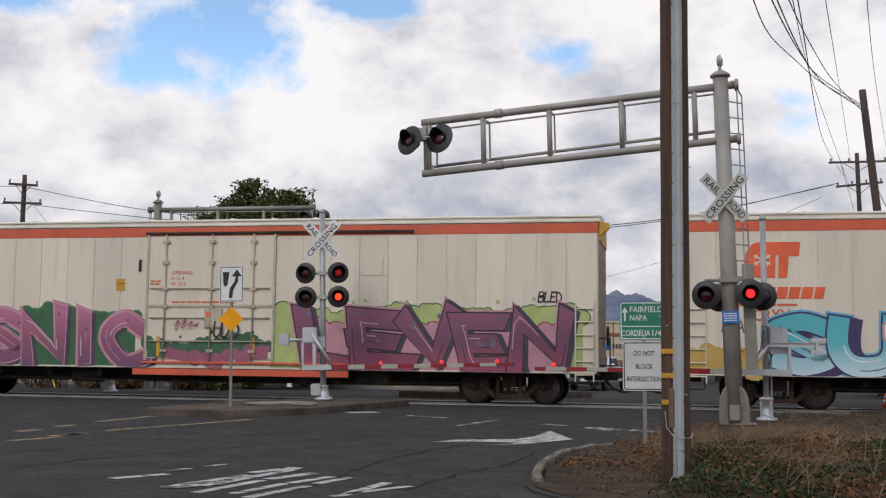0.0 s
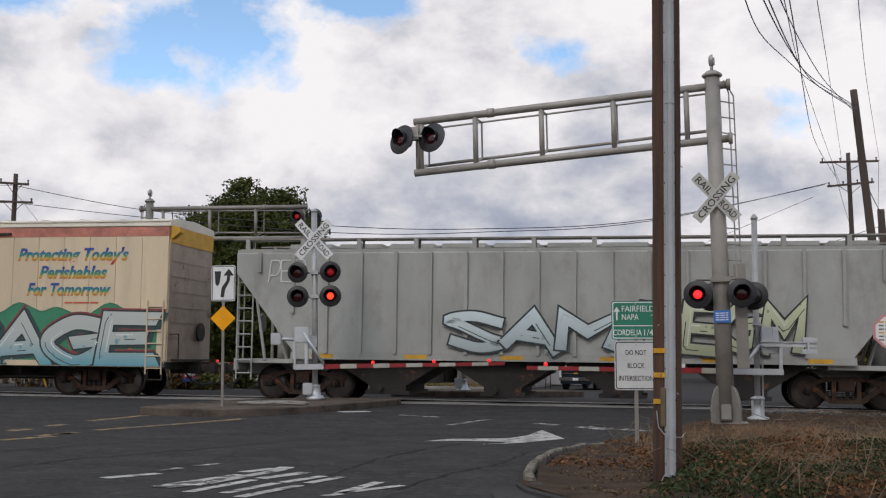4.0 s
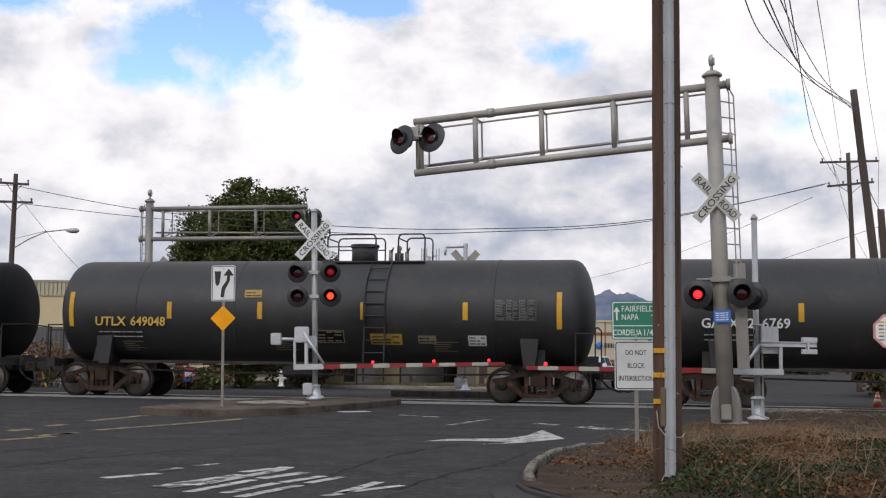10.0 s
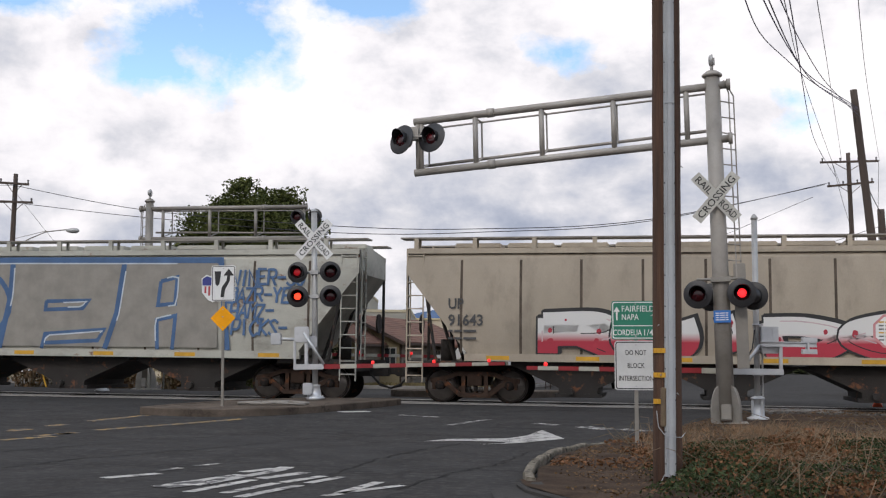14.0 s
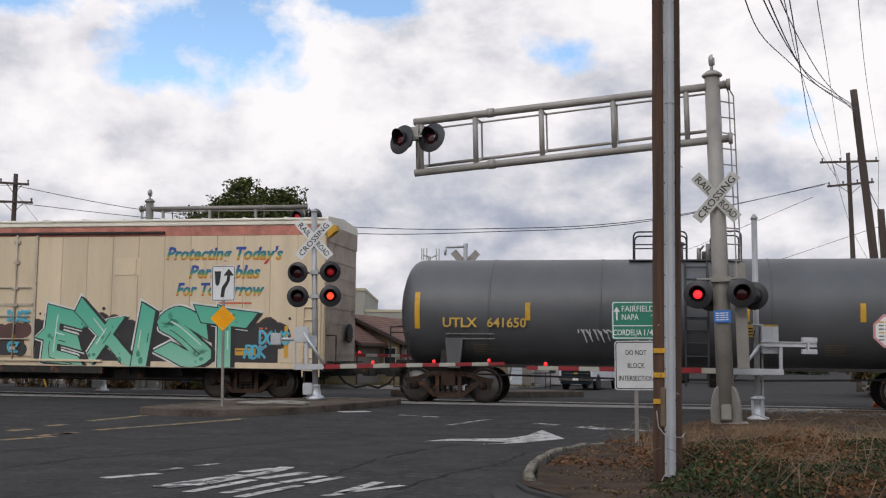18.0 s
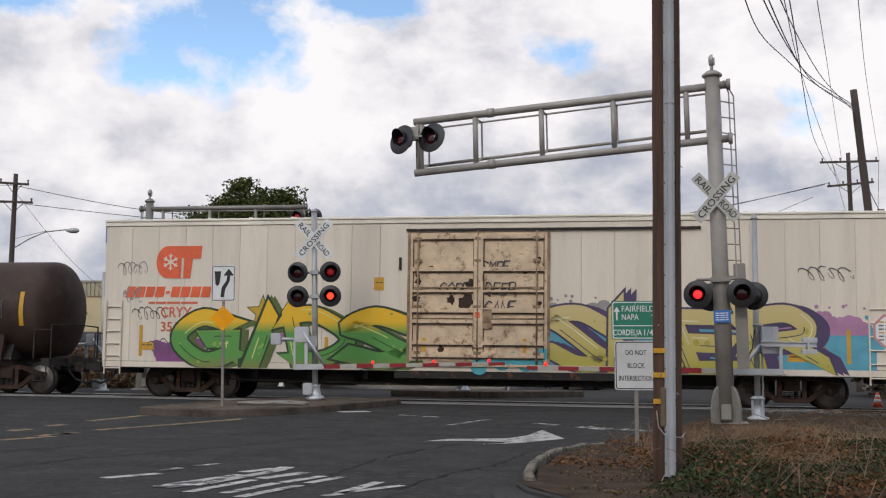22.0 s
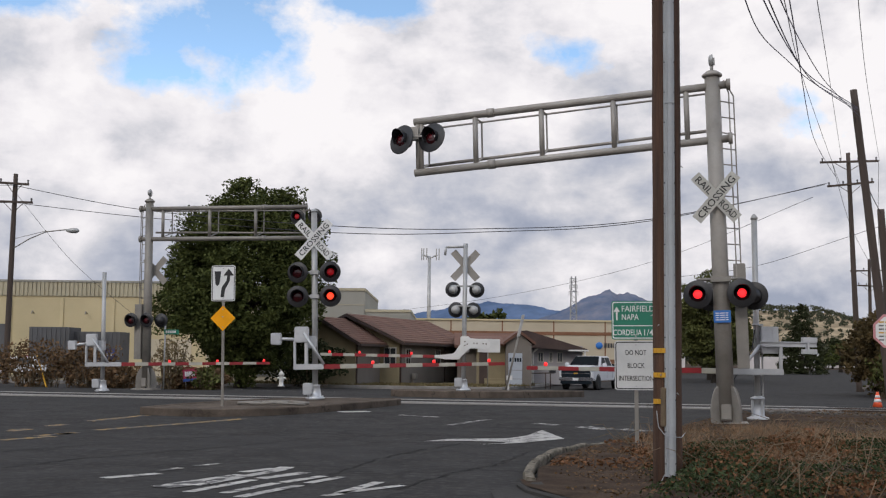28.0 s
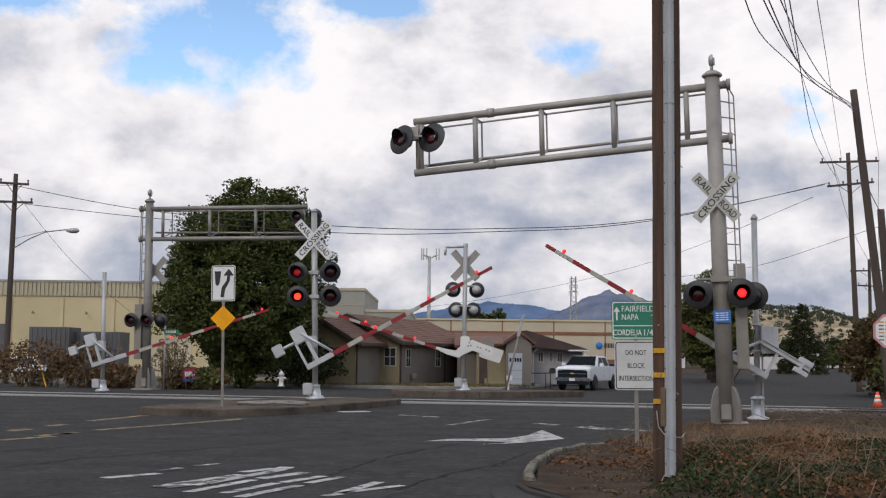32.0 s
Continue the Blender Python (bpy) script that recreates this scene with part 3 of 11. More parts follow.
def lathe(bm, profile, axis="z", at=(0, 0, 0), n=20, mi=0, smooth=True):
    """Turns a profile of (radius, along) round an axis."""
    def p(r, w, k):
        c, s = r * math.cos(k * math.tau / n), r * math.sin(k * math.tau / n)
        v = {"z": (c, s, w), "y": (c, w, s), "x": (w, c, s)}[axis]
        return Vector(v) + Vector(at)
    rings = [[bm.verts.new(p(r, w, k)) for k in range(n)] for r, w in profile]
    fs = []
    for a, b in zip(rings, rings[1:]):
        for k in range(n):
            fs.append(bm.faces.new([a[k], a[(k + 1) % n], b[(k + 1) % n], b[k]]))
    fs += [bm.faces.new(rings[0]), bm.faces.new(rings[-1])]
    bmesh.ops.recalc_face_normals(bm, faces=fs)
    for f in fs:
        f.material_index, f.smooth = mi, smooth
    return bm


TEXTS = {}


def letters(text, size, fat=0.0, shear=0.0, depth=0.003, space=1.0, wide=1.0):
    """A bmesh of lettering in the x-z plane, facing -y, its lower left corner at the origin; also its width."""
    key = (text, fat, shear, depth, space)
    if key not in TEXTS:
        cu = bpy.data.curves.new("lettering", "FONT")
        cu.body, cu.size, cu.offset, cu.shear, cu.extrude, cu.space_character = text, 1.0, fat, shear, depth, space
        cu.resolution_u = 2
        ob = bpy.data.objects.new("lettering", cu)
        TEXTS[key] = bpy.data.meshes.new_from_object(ob)
        bpy.data.objects.remove(ob)
        bpy.data.curves.remove(cu)
    bm = B()
    bm.from_mesh(TEXTS[key])
    xs = [v.co.x for v in bm.verts] or [0]
    lo = min(xs)
    for v in bm.verts:
        v.co = Vector(((v.co.x - lo) * size * wide, -v.co.z, v.co.y * size))
    return bm, (max(xs) - lo) * size * wide


def write(name, text, x, y, z, size, material, parent, fat=0.0, shear=0.0, space=1.0, center=False, fit=None, label=""):
    """Lettering on a face that looks towards -y, its baseline at z."""
    bm, w = letters(text, size, fat, shear, space=space)
    k = fit / w if fit else 1.0
    w *= k
    for v in bm.verts:
        v.co = Vector((v.co.x * k + x - (w / 2 if center else 0), v.co.y + y, v.co.z + z))
    return part(name, bm, material, parent, label)


def bars(name, x, y, z, widths, h, material, parent, gap=0.03, t=0.004, label=""):
    """Writing that cannot be read: plain bars in a row."""
    bm = B()
    for w in widths:
        box(bm, x, x + w, y - t, y, z, z + h)
        x += w + gap
    return part(name, bm, material, parent, label)


# ---- the plan: the railway runs along U, its normal V points away from the street corner ----
TRACK = Vector((0.308, 33.07, 0.0))
U, V = Vector((0.98125, -0.19273, 0)), Vector((0.19273, 0.98125, 0))
RAIL_Z, RAIL_TURN = 0.12, -11.11
ROAD_A, ROAD_B = Vector((0.47, 0.882, 0)), Vector((0.882, -0.47, 0))   # along and across the street


def ease(a, b, x):
    t = min(1.0, max(0.0, (x - a) / (b - a)))
    return t * t * (3 - 2 * t)


def zg(x, y):
    """Height of the ground: the street humps over the railway and dips behind it."""
    v = (Vector((x, y, 0)) - TRACK).dot(V)
    return 0.09 * ease(-14, -4, v) - 0.39 * ease(4, 25, v) + 0.6 * ease(60, 240, v)


def on_track(q, v=0.0, z=0.0):
    p = TRACK + U * q + V * v
    return Vector((p.x, p.y, z))


def drape(bm, pts, lift, step=2.0, mi=0):
    """A flat outline of (x, y) points laid on the ground, cut into pieces that follow it."""
    f = bm.faces.new([bm.verts.new((x, y, 0)) for x, y in pts])
    geo = [f]
    lo, hi = [min(c) for c in zip(*pts)], [max(c) for c in zip(*pts)]
    vmin, vmax = -20, 70
    for k in range(vmin, vmax, max(1, int(step))):
        co = TRACK + V * k
        fs = [g for g in bm.faces]
        bmesh.ops.bisect_plane(bm, geom=fs + list(bm.edges) + list(bm.verts), plane_co=co, plane_no=V)
    for v in bm.verts:
        v.co.z = zg(v.co.x, v.co.y) + lift
    for f in bm.faces:
        f.material_index = mi
        if f.normal.z < 0:
            f.normal_flip()
    return bm


def ribbon(bm, pts, width, z0, z1, mi=0):
    """A kerb: a band of the given width along (x, y) points, from z0 to z1 over the ground."""
    prof = []
    for i, p in enumerate(pts):
        a, b = Vector(pts[max(0, i - 1)]), Vector(pts[min(len(pts) - 1, i + 1)])
        d = (b - a).normalized()
        s = Vector((-d.y, d.x)) * width / 2
        g = zg(*p)
        q = Vector(p)
        prof.append([bm.verts.new((*(q + k * s), g + z)) for k, z in ((1, z0), (1, z1 - 0.02), (0.8, z1), (-0.8, z1), (-1, z1 - 0.02), (-1, z0))])
    for a, b in zip(prof, prof[1:]):
        for k in range(5):
            bm.faces.new([a[k], a[k + 1], b[k + 1], b[k]]).material_index = mi
    bm.faces.new(prof[0])
    bm.faces.new(prof[-1][::-1])
    bmesh.ops.recalc_face_normals(bm, faces=bm.faces)
    return bm


def curve(ctrl, n=6):
    """A smooth line through a few (x, y) points."""
    out = []
    for i in range(len(ctrl) - 1):
        p0, p1, p2, p3 = (Vector(ctrl[min(max(j, 0), len(ctrl) - 1)]) for j in (i - 1, i, i + 1, i + 2))
        for k in range(n):
            t = k / n
            out.append(tuple(0.5 * ((2 * p1) + (p2 - p0) * t + (2 * p0 - 5 * p1 + 4 * p2 - p3) * t * t + (3 * p1 - p0 - 3 * p2 + p3) * t ** 3)))
    return out + [tuple(ctrl[-1])]


# ground: one sheet to the horizon
bm = B()
xs = [-3000, -1200, -500, -200, -100] + list(range(-60, 101, 8)) + [140, 220, 500, 1200, 3000]
ys = [-800, -200, -60] + list(range(-20, 101, 4)) + [120, 150, 190, 240, 300, 500, 1200, 3500]
gv = [[bm.verts.new((x, y, zg(x, y) - 0.03 + (0.6 * ease(60, 240, y) if y > 400 else 0) * 0)) for x in xs] for y in ys]
for a, b in zip(gv, gv[1:]):
    for k in range(len(xs) - 1):
        bm.faces.new([a[k], a[k + 1], b[k + 1], b[k]])
tagged(link("ground", bm, M["dirt"]), "bare brown earth and dry grass ground sheet", "ground", kind="structure")

# the street and the junction
bm = B()
drape(bm, [(-60, -20), (16, -20), (8, 6), (1.1, 12.0), (1.25, 14.1), (2.05, 17.1), (5.85, 25.3), (8.9, 31.0), (14.5, 31.0), (16.8, 45), (23, 62), (40, 108), (70, 205), (112, 330), (100, 334), (60, 225), (16, 101), (3.0, 61), (-14, 63), (-60, 70), (-60, 38), (-16, 33), (-60, 26)], 0.0)
tagged(link("road", bm, M["asphalt"]), "dark worn asphalt street with patched surface", "road", kind="structure")

# seams of patches, slightly darker strips in the asphalt
road_marks = thing("road_markings", None, "worn white and yellow painted road markings on asphalt", "road marking", kind="structure")


def mark(pts, material, lift=0.006, name="marking"):
    bm = B()
    drape(bm, pts, lift, 4)
    return part(name, bm, material, road_marks)


def strip(a, b, w, material, lift=0.006):
    a, b = Vector(a), Vector(b)
    d = (b - a).normalized()
    s = Vector((-d.y, d.x)) * w / 2
    return mark([tuple(a - s), tuple(b - s), tuple(b + s), tuple(a + s)], material, lift)


# turn arrow: shaft and head
mark([(-0.27, 18.5), (0.35, 18.75), (1.05, 18.62), (1.50, 19.15), (1.62, 19.6), (1.2, 19.45), (0.7, 19.3), (0.1, 19.1)], M["paint_white"])
mark([(2.06, 19.42), (1.86, 21.5), (1.48, 20.1), (1.1, 19.35), (1.0, 18.3), (0.55, 17.9), (1.2, 18.3)], M["paint_white"], 0.009)
# painted letters stretched along the street, and worn dashes
for p0, p1, w in (
        ((-3.57, 12.45), (-3.11, 12.99), 0.17), ((-2.82, 11.71), (-2.21, 12.97), 0.15), ((-2.23, 13.25), (-1.94, 13.74), 0.15),
        ((-2.48, 11.85), (-1.83, 13.61), 0.15), ((-2.42, 11.26), (-1.97, 12.46), 0.13), ((-1.93, 12.58), (-1.52, 13.31), 0.17),
        ((-2.06, 11.21), (-1.69, 12.16), 0.12), ((-1.64, 12.22), (-1.27, 12.96), 0.13), ((-1.87, 10.91), (-1.43, 11.97), 0.13),
        ((-1.37, 12.19), (-1.08, 12.86), 0.13), ((-0.97, 11.32), (-0.64, 12.38), 0.13), ((-0.97, 11.32), (-0.39, 12.08), 0.12),
        ((-1.09, 11.08), (-0.95, 11.28), 0.12), ((-2.31, 26.6), (-1.66, 26.95), 0.45)):
    strip(p0, p1, w, M["paint_white"])
mark([(-2.86, 11.62), (-2.62, 11.6), (-2.34, 12.0), (-2.5, 12.3), (-2.74, 12.0)], M["paint_thin"], 0.008)
mark([(-2.0, 13.45), (-1.78, 13.5), (-1.72, 13.9), (-1.9, 13.95)], M["paint_white"], 0.008)
for p0, p1, w in (((-3.19, 13.31), (-3.02, 13.67), 0.12), ((-2.91, 13.9), (-2.69, 14.3), 0.10), ((-0.9, 25.69), (-0.07, 25.03), 0.2), ((0.16, 22.64), (1.0, 24.44), 0.17),
                  ((2.73, 22.52), (3.16, 21.83), 0.4), ((3.37, 22.0), (3.84, 21.49), 0.4), ((1.87, 23.35), (2.27, 22.92), 0.3)):
    strip(p0, p1, w, M["paint_thin"])
for p0, p1 in (((-6.64, 17.66), (-6.16, 18.64)), ((-6.23, 19.18), (-6.1, 19.5)), ((-5.98, 20.29), (-4.18, 23.69)), ((-7.26, 19.73), (-7.16, 20.38)), ((-7.08, 21.21), (-7.01, 21.72)), ((-6.85, 22.76), (-6.24, 24.7)), ((-6.13, 19.66), (-6.24, 19.15)), ((-6.28, 19.05), (-6.43, 18.7)), ((-6.98, 21.75), (-7.14, 21.3)), ((-7.15, 20.4), (-7.34, 20.0)), ((-4.35, 23.3), (-4.05, 23.95))):
    strip(p0, p1, 0.22, M["paint_yellow"])

def seam(pts, wide, seed):
    """A wandering crack in the asphalt, sealed dark."""
    rnd = random.Random(seed)
    line = [Vector(p) for p in curve(pts, 14)]
    bm = B()
    last = None
    for i, p in enumerate(line):
        d = (line[min(i + 1, len(line) - 1)] - line[max(i - 1, 0)]).normalized()
        s = Vector((-d.y, d.x)) * wide * rnd.uniform(0.25, 1.0)
        o = Vector((-d.y, d.x)) * rnd.uniform(-0.06, 0.06)
        pair = [bm.verts.new((q.x, q.y, zg(q.x, q.y) + 0.005)) for q in (p + o - s, p + o + s)]
        if last and rnd.random() > 0.08:
            bm.faces.new([last[0], pair[0], pair[1], last[1]])
        last = pair
    part("tar_seam", bm, M["tar"], road_marks, "dark crack in the asphalt")


for k, pts in enumerate((((-5.03, 13.41), (-4.48, 14.77), (-3.73, 15.86), (-2.97, 17.11), (-2.42, 18.25), (-1.29, 19.93), (-0.2, 20.8)),
                         ((-1.56, 11.4), (-1.2, 13.16), (-0.78, 15.29), (-0.18, 17.01), (0.97, 19.87)), ((-5.87, 15.63), (-4.85, 17.36), (-3.53, 19.25), (-1.47, 21.79)),
                         ((-0.44, 11.67), (0.13, 13.45), (0.71, 14.67), (1.25, 16.71)), ((1.33, 22.95), (2.52, 23.77), (3.94, 23.3)))):
    seam(pts, 0.022, 70 + k)

# crossing panels between and beside the rails
panels = thing("crossing_panels", None, "pale concrete level crossing panels beside the rails", "crossing", kind="structure")
for q in np.arange(-16.5, 9.4, 2.44):
    for v0, v1 in ((-1.55, -0.80), (-0.66, 0.66), (0.80, 1.55)):
        bm = B()
        box(bm, 0.01, 2.43, v0, v1, -0.2, RAIL_Z - 0.006 - (0.0 if v0 < -1 else 0.004))
        ob = part("panel", bm, M["concrete"] if v0 < -1 or v0 > 0 else M["asphalt_old"], panels)
        ob.matrix_basis = Matrix.Translation(on_track(q)) @ pose(0, 0, 0, 0, 0, RAIL_TURN)
track = thing("railway_track", None, "rusty brown steel rails with polished heads", "railway", kind="structure")
for v in (-0.7175, 0.7175):
    bm = B()
    prism(bm, [(-0.075, -0.17), (0.075, -0.17), (0.075, -0.15), (0.012, -0.13), (0.012, -0.045), (0.037, -0.035), (0.037, -0.008), (-0.037, -0.008), (-0.037, -0.035), (-0.012, -0.045), (-0.012, -0.13), (-0.075, -0.15)], "x", -90, 90)
    rail = part("rail", bm, M["rail"], track)
    rail.matrix_basis = Matrix.Translation(on_track(0, v, RAIL_Z)) @ pose(0, 0, 0, 0, 0, RAIL_TURN)
    bm = B()
    box(bm, -90, 90, -0.033, 0.033, -0.008, 0.0)
    hd = part("rail_head", bm, M["railhead"], rail, "polished rail head")
bm = B()
for q in np.arange(9.9, 40, 0.55):
    box(bm, q, q + 0.22, -1.28, 1.28, -0.3, -0.16, bev=0.01)
ties = part("sleepers", bm, M["pole_far"], track, "dark timber sleepers")
ties.matrix_basis = Matrix.Translation(on_track(0, 0, RAIL_Z)) @ pose(0, 0, 0, 0, 0, RAIL_TURN)

# traffic island this side of the railway, and the one behind it
for nm, pts, h in (("traffic_island", curve([(-6.4, 25.1), (-4.9, 24.55), (-3.2, 25.7), (-1.6, 29.2), (-1.15, 31.0), (-2.0, 30.9), (-3.6, 30.4), (-5.3, 28.0), (-6.4, 25.1)], 5), 0.15),
                   ("far_traffic_island", curve([(-1.55, 37.6), (0.3, 36.9), (2.2, 37.2), (4.8, 40.5), (4.2, 41.3), (1.0, 40.2), (-1.2, 38.6), (-1.55, 37.6)], 5), 0.20)):
    bm = B()
    top = [bm.verts.new((x, y, zg(x, y) + h)) for x, y in pts[:-1]]
    low = [bm.verts.new((x, y, zg(x, y) - 0.05)) for x, y in pts[:-1]]
    bm.faces.new(top)
    for k in range(len(top)):
        j = (k + 1) % len(top)
        bm.faces.new([low[k], low[j], top[j], top[k]])
    bmesh.ops.recalc_face_normals(bm, faces=bm.faces)
    isl = tagged(link(nm, bm, M["concrete_dark"]), "low dark concrete traffic island with worn kerb", "traffic island", kind="structure")
    bm = B()
    ribbon(bm, pts, 0.16, -0.03, h + 0.012)
    part("kerb", bm, M["concrete_dark"], isl)

# dark apron where a drive meets the street
bm = B()
drape(bm, [(0.55, 8.0), (4.0, 8.0), (2.3, 10.4), (1.5, 12.0), (0.9, 12.3), (0.5, 11.6)], 0.012, 4)
tagged(link("apron", bm, M["asphalt_old"]), "patched dark asphalt apron at the corner", "road", kind="structure")

# verge on the corner, with its kerb
VERGE_EDGE = curve([(2.2, 9.0), (1.15, 11.0), (0.93, 12.1), (1.07, 13.7), (1.40, 15.3), (1.86, 16.8), (2.62, 18.4), (3.5, 20.3), (5.85, 25.4), (7.4, 29.3)], 6)
bm = B()
nx, ny = 60, 74


def verge_z(x, y):
    return zg(x, y) + 0.045 + 0.05 * noise.noise(Vector((x * 0.6, y * 0.6, 3))) + 0.03 * noise.noise(Vector((x * 2.5, y * 2.5, 9)))


def verge_x(y):
    for a, b in zip(VERGE_EDGE, VERGE_EDGE[1:]):
        if a[1] <= y <= b[1]:
            return a[0] + (b[0] - a[0]) * (y - a[1]) / (b[1] - a[1])
    return VERGE_EDGE[0][0] if y < VERGE_EDGE[0][1] else VERGE_EDGE[-1][0]


rows = []
for j in range(ny + 1):
    y = 9.0 + 18.3 * j / ny
    x0 = verge_x(y) + (0.1 if y > 12.3 else -0.1)
    rows.append([])
    for i in range(nx + 1):
        x = x0 + (26 - x0) * (i / nx) ** 1.6
        yy = y - 0.196 * (x - x0)
        rows[-1].append(bm.verts.new((x, yy, verge_z(x, yy))))
for a, b in zip(rows, rows[1:]):
    for k in range(nx):
        f = bm.faces.new([a[k], a[k + 1], b[k + 1], b[k]])
        f.smooth = True
verge = tagged(link("verge", bm, M["dirt"]), "brown earth verge with leaf litter at the corner", "verge", kind="structure")
bm = B()
KERB_LINE = [p for p in VERGE_EDGE if 12.0 < p[1] < 18.6]
ribbon(bm, KERB_LINE, 0.105, -0.05, 0.10)
bmesh.ops.subdivide_edges(bm, edges=list(bm.edges), cuts=2, use_grid_fill=True)
for v in bm.verts:
    k = ease(18.8, 15.5, v.co.y) if v.co.y > 15.5 else 1.0
    v.co += Vector((0.03, 0.03, 0.03)) * noise.noise(v.co * 3.1) + Vector((0.014, 0.014, 0.02)) * noise.noise(v.co * 11)
    v.co.z -= 0.06 * (1 - k)
KERB_MAT = mat("pale_worn_kerb", (0.23, 0.205, 0.165), 0.95, vary=0.4, size=0.16, bump=1.0, grain=14, stain=0.9, spec=0.1)
worn(KERB_MAT, 5.5, 0.55, 0.66, (0.035, 0.030, 0.024))
part("kerb", bm, KERB_MAT, verge, "chipped mottled concrete kerb")
lip = B()
ribbon(lip, [p for p in VERGE_EDGE if p[1] < 12.3], 0.26, -0.06, 0.06)
for v in lip.verts:
    v.co += Vector((0.05, 0.05, 0.02)) * noise.noise(v.co * 2.3)
part("asphalt_lip", lip, M["asphalt_old"], verge, "broken asphalt lip")


# ---- crossing signals, masts and signs ----
FLASHERS = []   # (bulb, rest pose, lit windows: first start, period, lit time)


def make_flasher(parent, name, at, lit, size=0.30, dim=False, deep=False, faint=False):
    """A round-backed flashing lamp facing its local -y: background disc, hood, lens, housing, and the glowing bulb face."""
    bm = B()
    lathe(bm, [(0.02, 0.012), (size - 0.01, 0.012), (size, 0.006), (size, -0.006), (size - 0.01, -0.012), (0.02, -0.012)], "y", n=28)
    disc = part(name, bm, M["black"], parent, "black round signal background")
    disc.matrix_basis = at
    bm = B()
    lathe(bm, [(0.03, 0.26), (0.10, 0.25), (0.15, 0.16), (0.17, 0.02), (0.05, 0.02)], "y", n=20)
    part("housing", bm, M["black"], disc)
    bm = B()
    n, r0, r1 = 18, 0.165, 0.175
    for k in range(n):                                  # hood: upper two thirds of a short tube
        a0, a1 = (radians(-35 + 250 * (k + j) / n) for j in (0, 1))
        d0, d1 = (0.10 + 0.13 * max(0, math.sin(a)) for a in (a0, a1))
        vs = []
        for a, d in ((a0, d0), (a1, d1)):
            vs.append([bm.verts.new((r * math.cos(a), y, r * math.sin(a))) for r, y in ((r0, -0.012), (r0, -d - 0.012), (r1, -d - 0.012), (r1, -0.012))])
        for j in range(4):
            bm.faces.new([vs[0][j], vs[1][j], vs[1][(j + 1) % 4], vs[0][(j + 1) % 4]])
    bmesh.ops.remove_doubles(bm, verts=bm.verts, dist=0.0005)
    part("hood", bm, M["black"], disc)
    bm = B()
    lathe(bm, [(0.02, -0.055), (0.07, -0.05), (0.12, -0.034), (0.15, -0.014), (0.15, -0.012), (0.02, -0.012)], "y", n=24)
    part("lens", bm, M["lens_dark"], disc, "dark red glass lens")
    bm = B()
    w = 0.6 if faint else 1.0
    lathe(bm, [(0.02, -0.006), (0.05 * w, -0.003), (0.085 * w, 0.006), (0.092 * w, 0.016), (0.02, 0.016)], "y", n=20)
    bulb = part("glowing_bulb", bm, M["lamp_faint"] if faint else M["lamp_dim"] if dim else M["lamp_deep"] if deep else M["lamp_on"], disc, "glowing red lamp")
    bulb.matrix_basis = pose(0, -0.012, 0)
    if lit:
        FLASHERS.append((bulb, lit))
    return disc


def crossbuck(parent, at, paint, words=True, blade=1.22, wide=0.23):
    """Two crossed boards on a mast, lettered RAILROAD CROSSING."""
    for k, (ang, text) in enumerate(((-48, "RAIL  ROAD"), (48, "CROSSING"))):
        bm = B()
        box(bm, -blade / 2, blade / 2, -0.008, 0.008, -wide / 2, wide / 2)
        bd = part("crossbuck_board", bm, paint, parent, "white crossing board")
        bd.matrix_basis = at @ pose(0, -0.02 * k, 0, 0, -ang if ang < 0 else -ang, 0)
        if words:
            if text.startswith("RAIL"):
                write("board_letters", "RAIL", -0.54, -0.0095, -0.07, 0.20, M["sign_black"], bd, 0.008, fit=0.40)
                write("board_letters", "ROAD", 0.13, -0.0095, -0.07, 0.20, M["sign_black"], bd, 0.008, fit=0.42)
            else:
                write("board_letters", "CROSSING", -0.53, -0.0095, -0.07, 0.20, M["sign_black"], bd, 0.008, fit=1.06)


def gate_base(parent, z=0.0, paint="alu"):
    """Cast foot with junction box."""
    bm = B()
    lathe(bm, [(0.24, 0.0), (0.24, 0.05), (0.16, 0.08), (0.12, 0.34), (0.14, 0.36), (0.05, 0.38)], "z", n=14)
    box(bm, -0.30, -0.05, -0.20, -0.02, 0.12, 0.42, bev=0.02)
    for k in range(6):
        a = k * math.tau / 6
        tube(bm, (0.19 * math.cos(a), 0.19 * math.sin(a), 0.05), (0.19 * math.cos(a), 0.19 * math.sin(a), 0.10), 0.02, n=6)
    return part("mast_foot", bm, M[paint], parent, "silver cast mast foot")


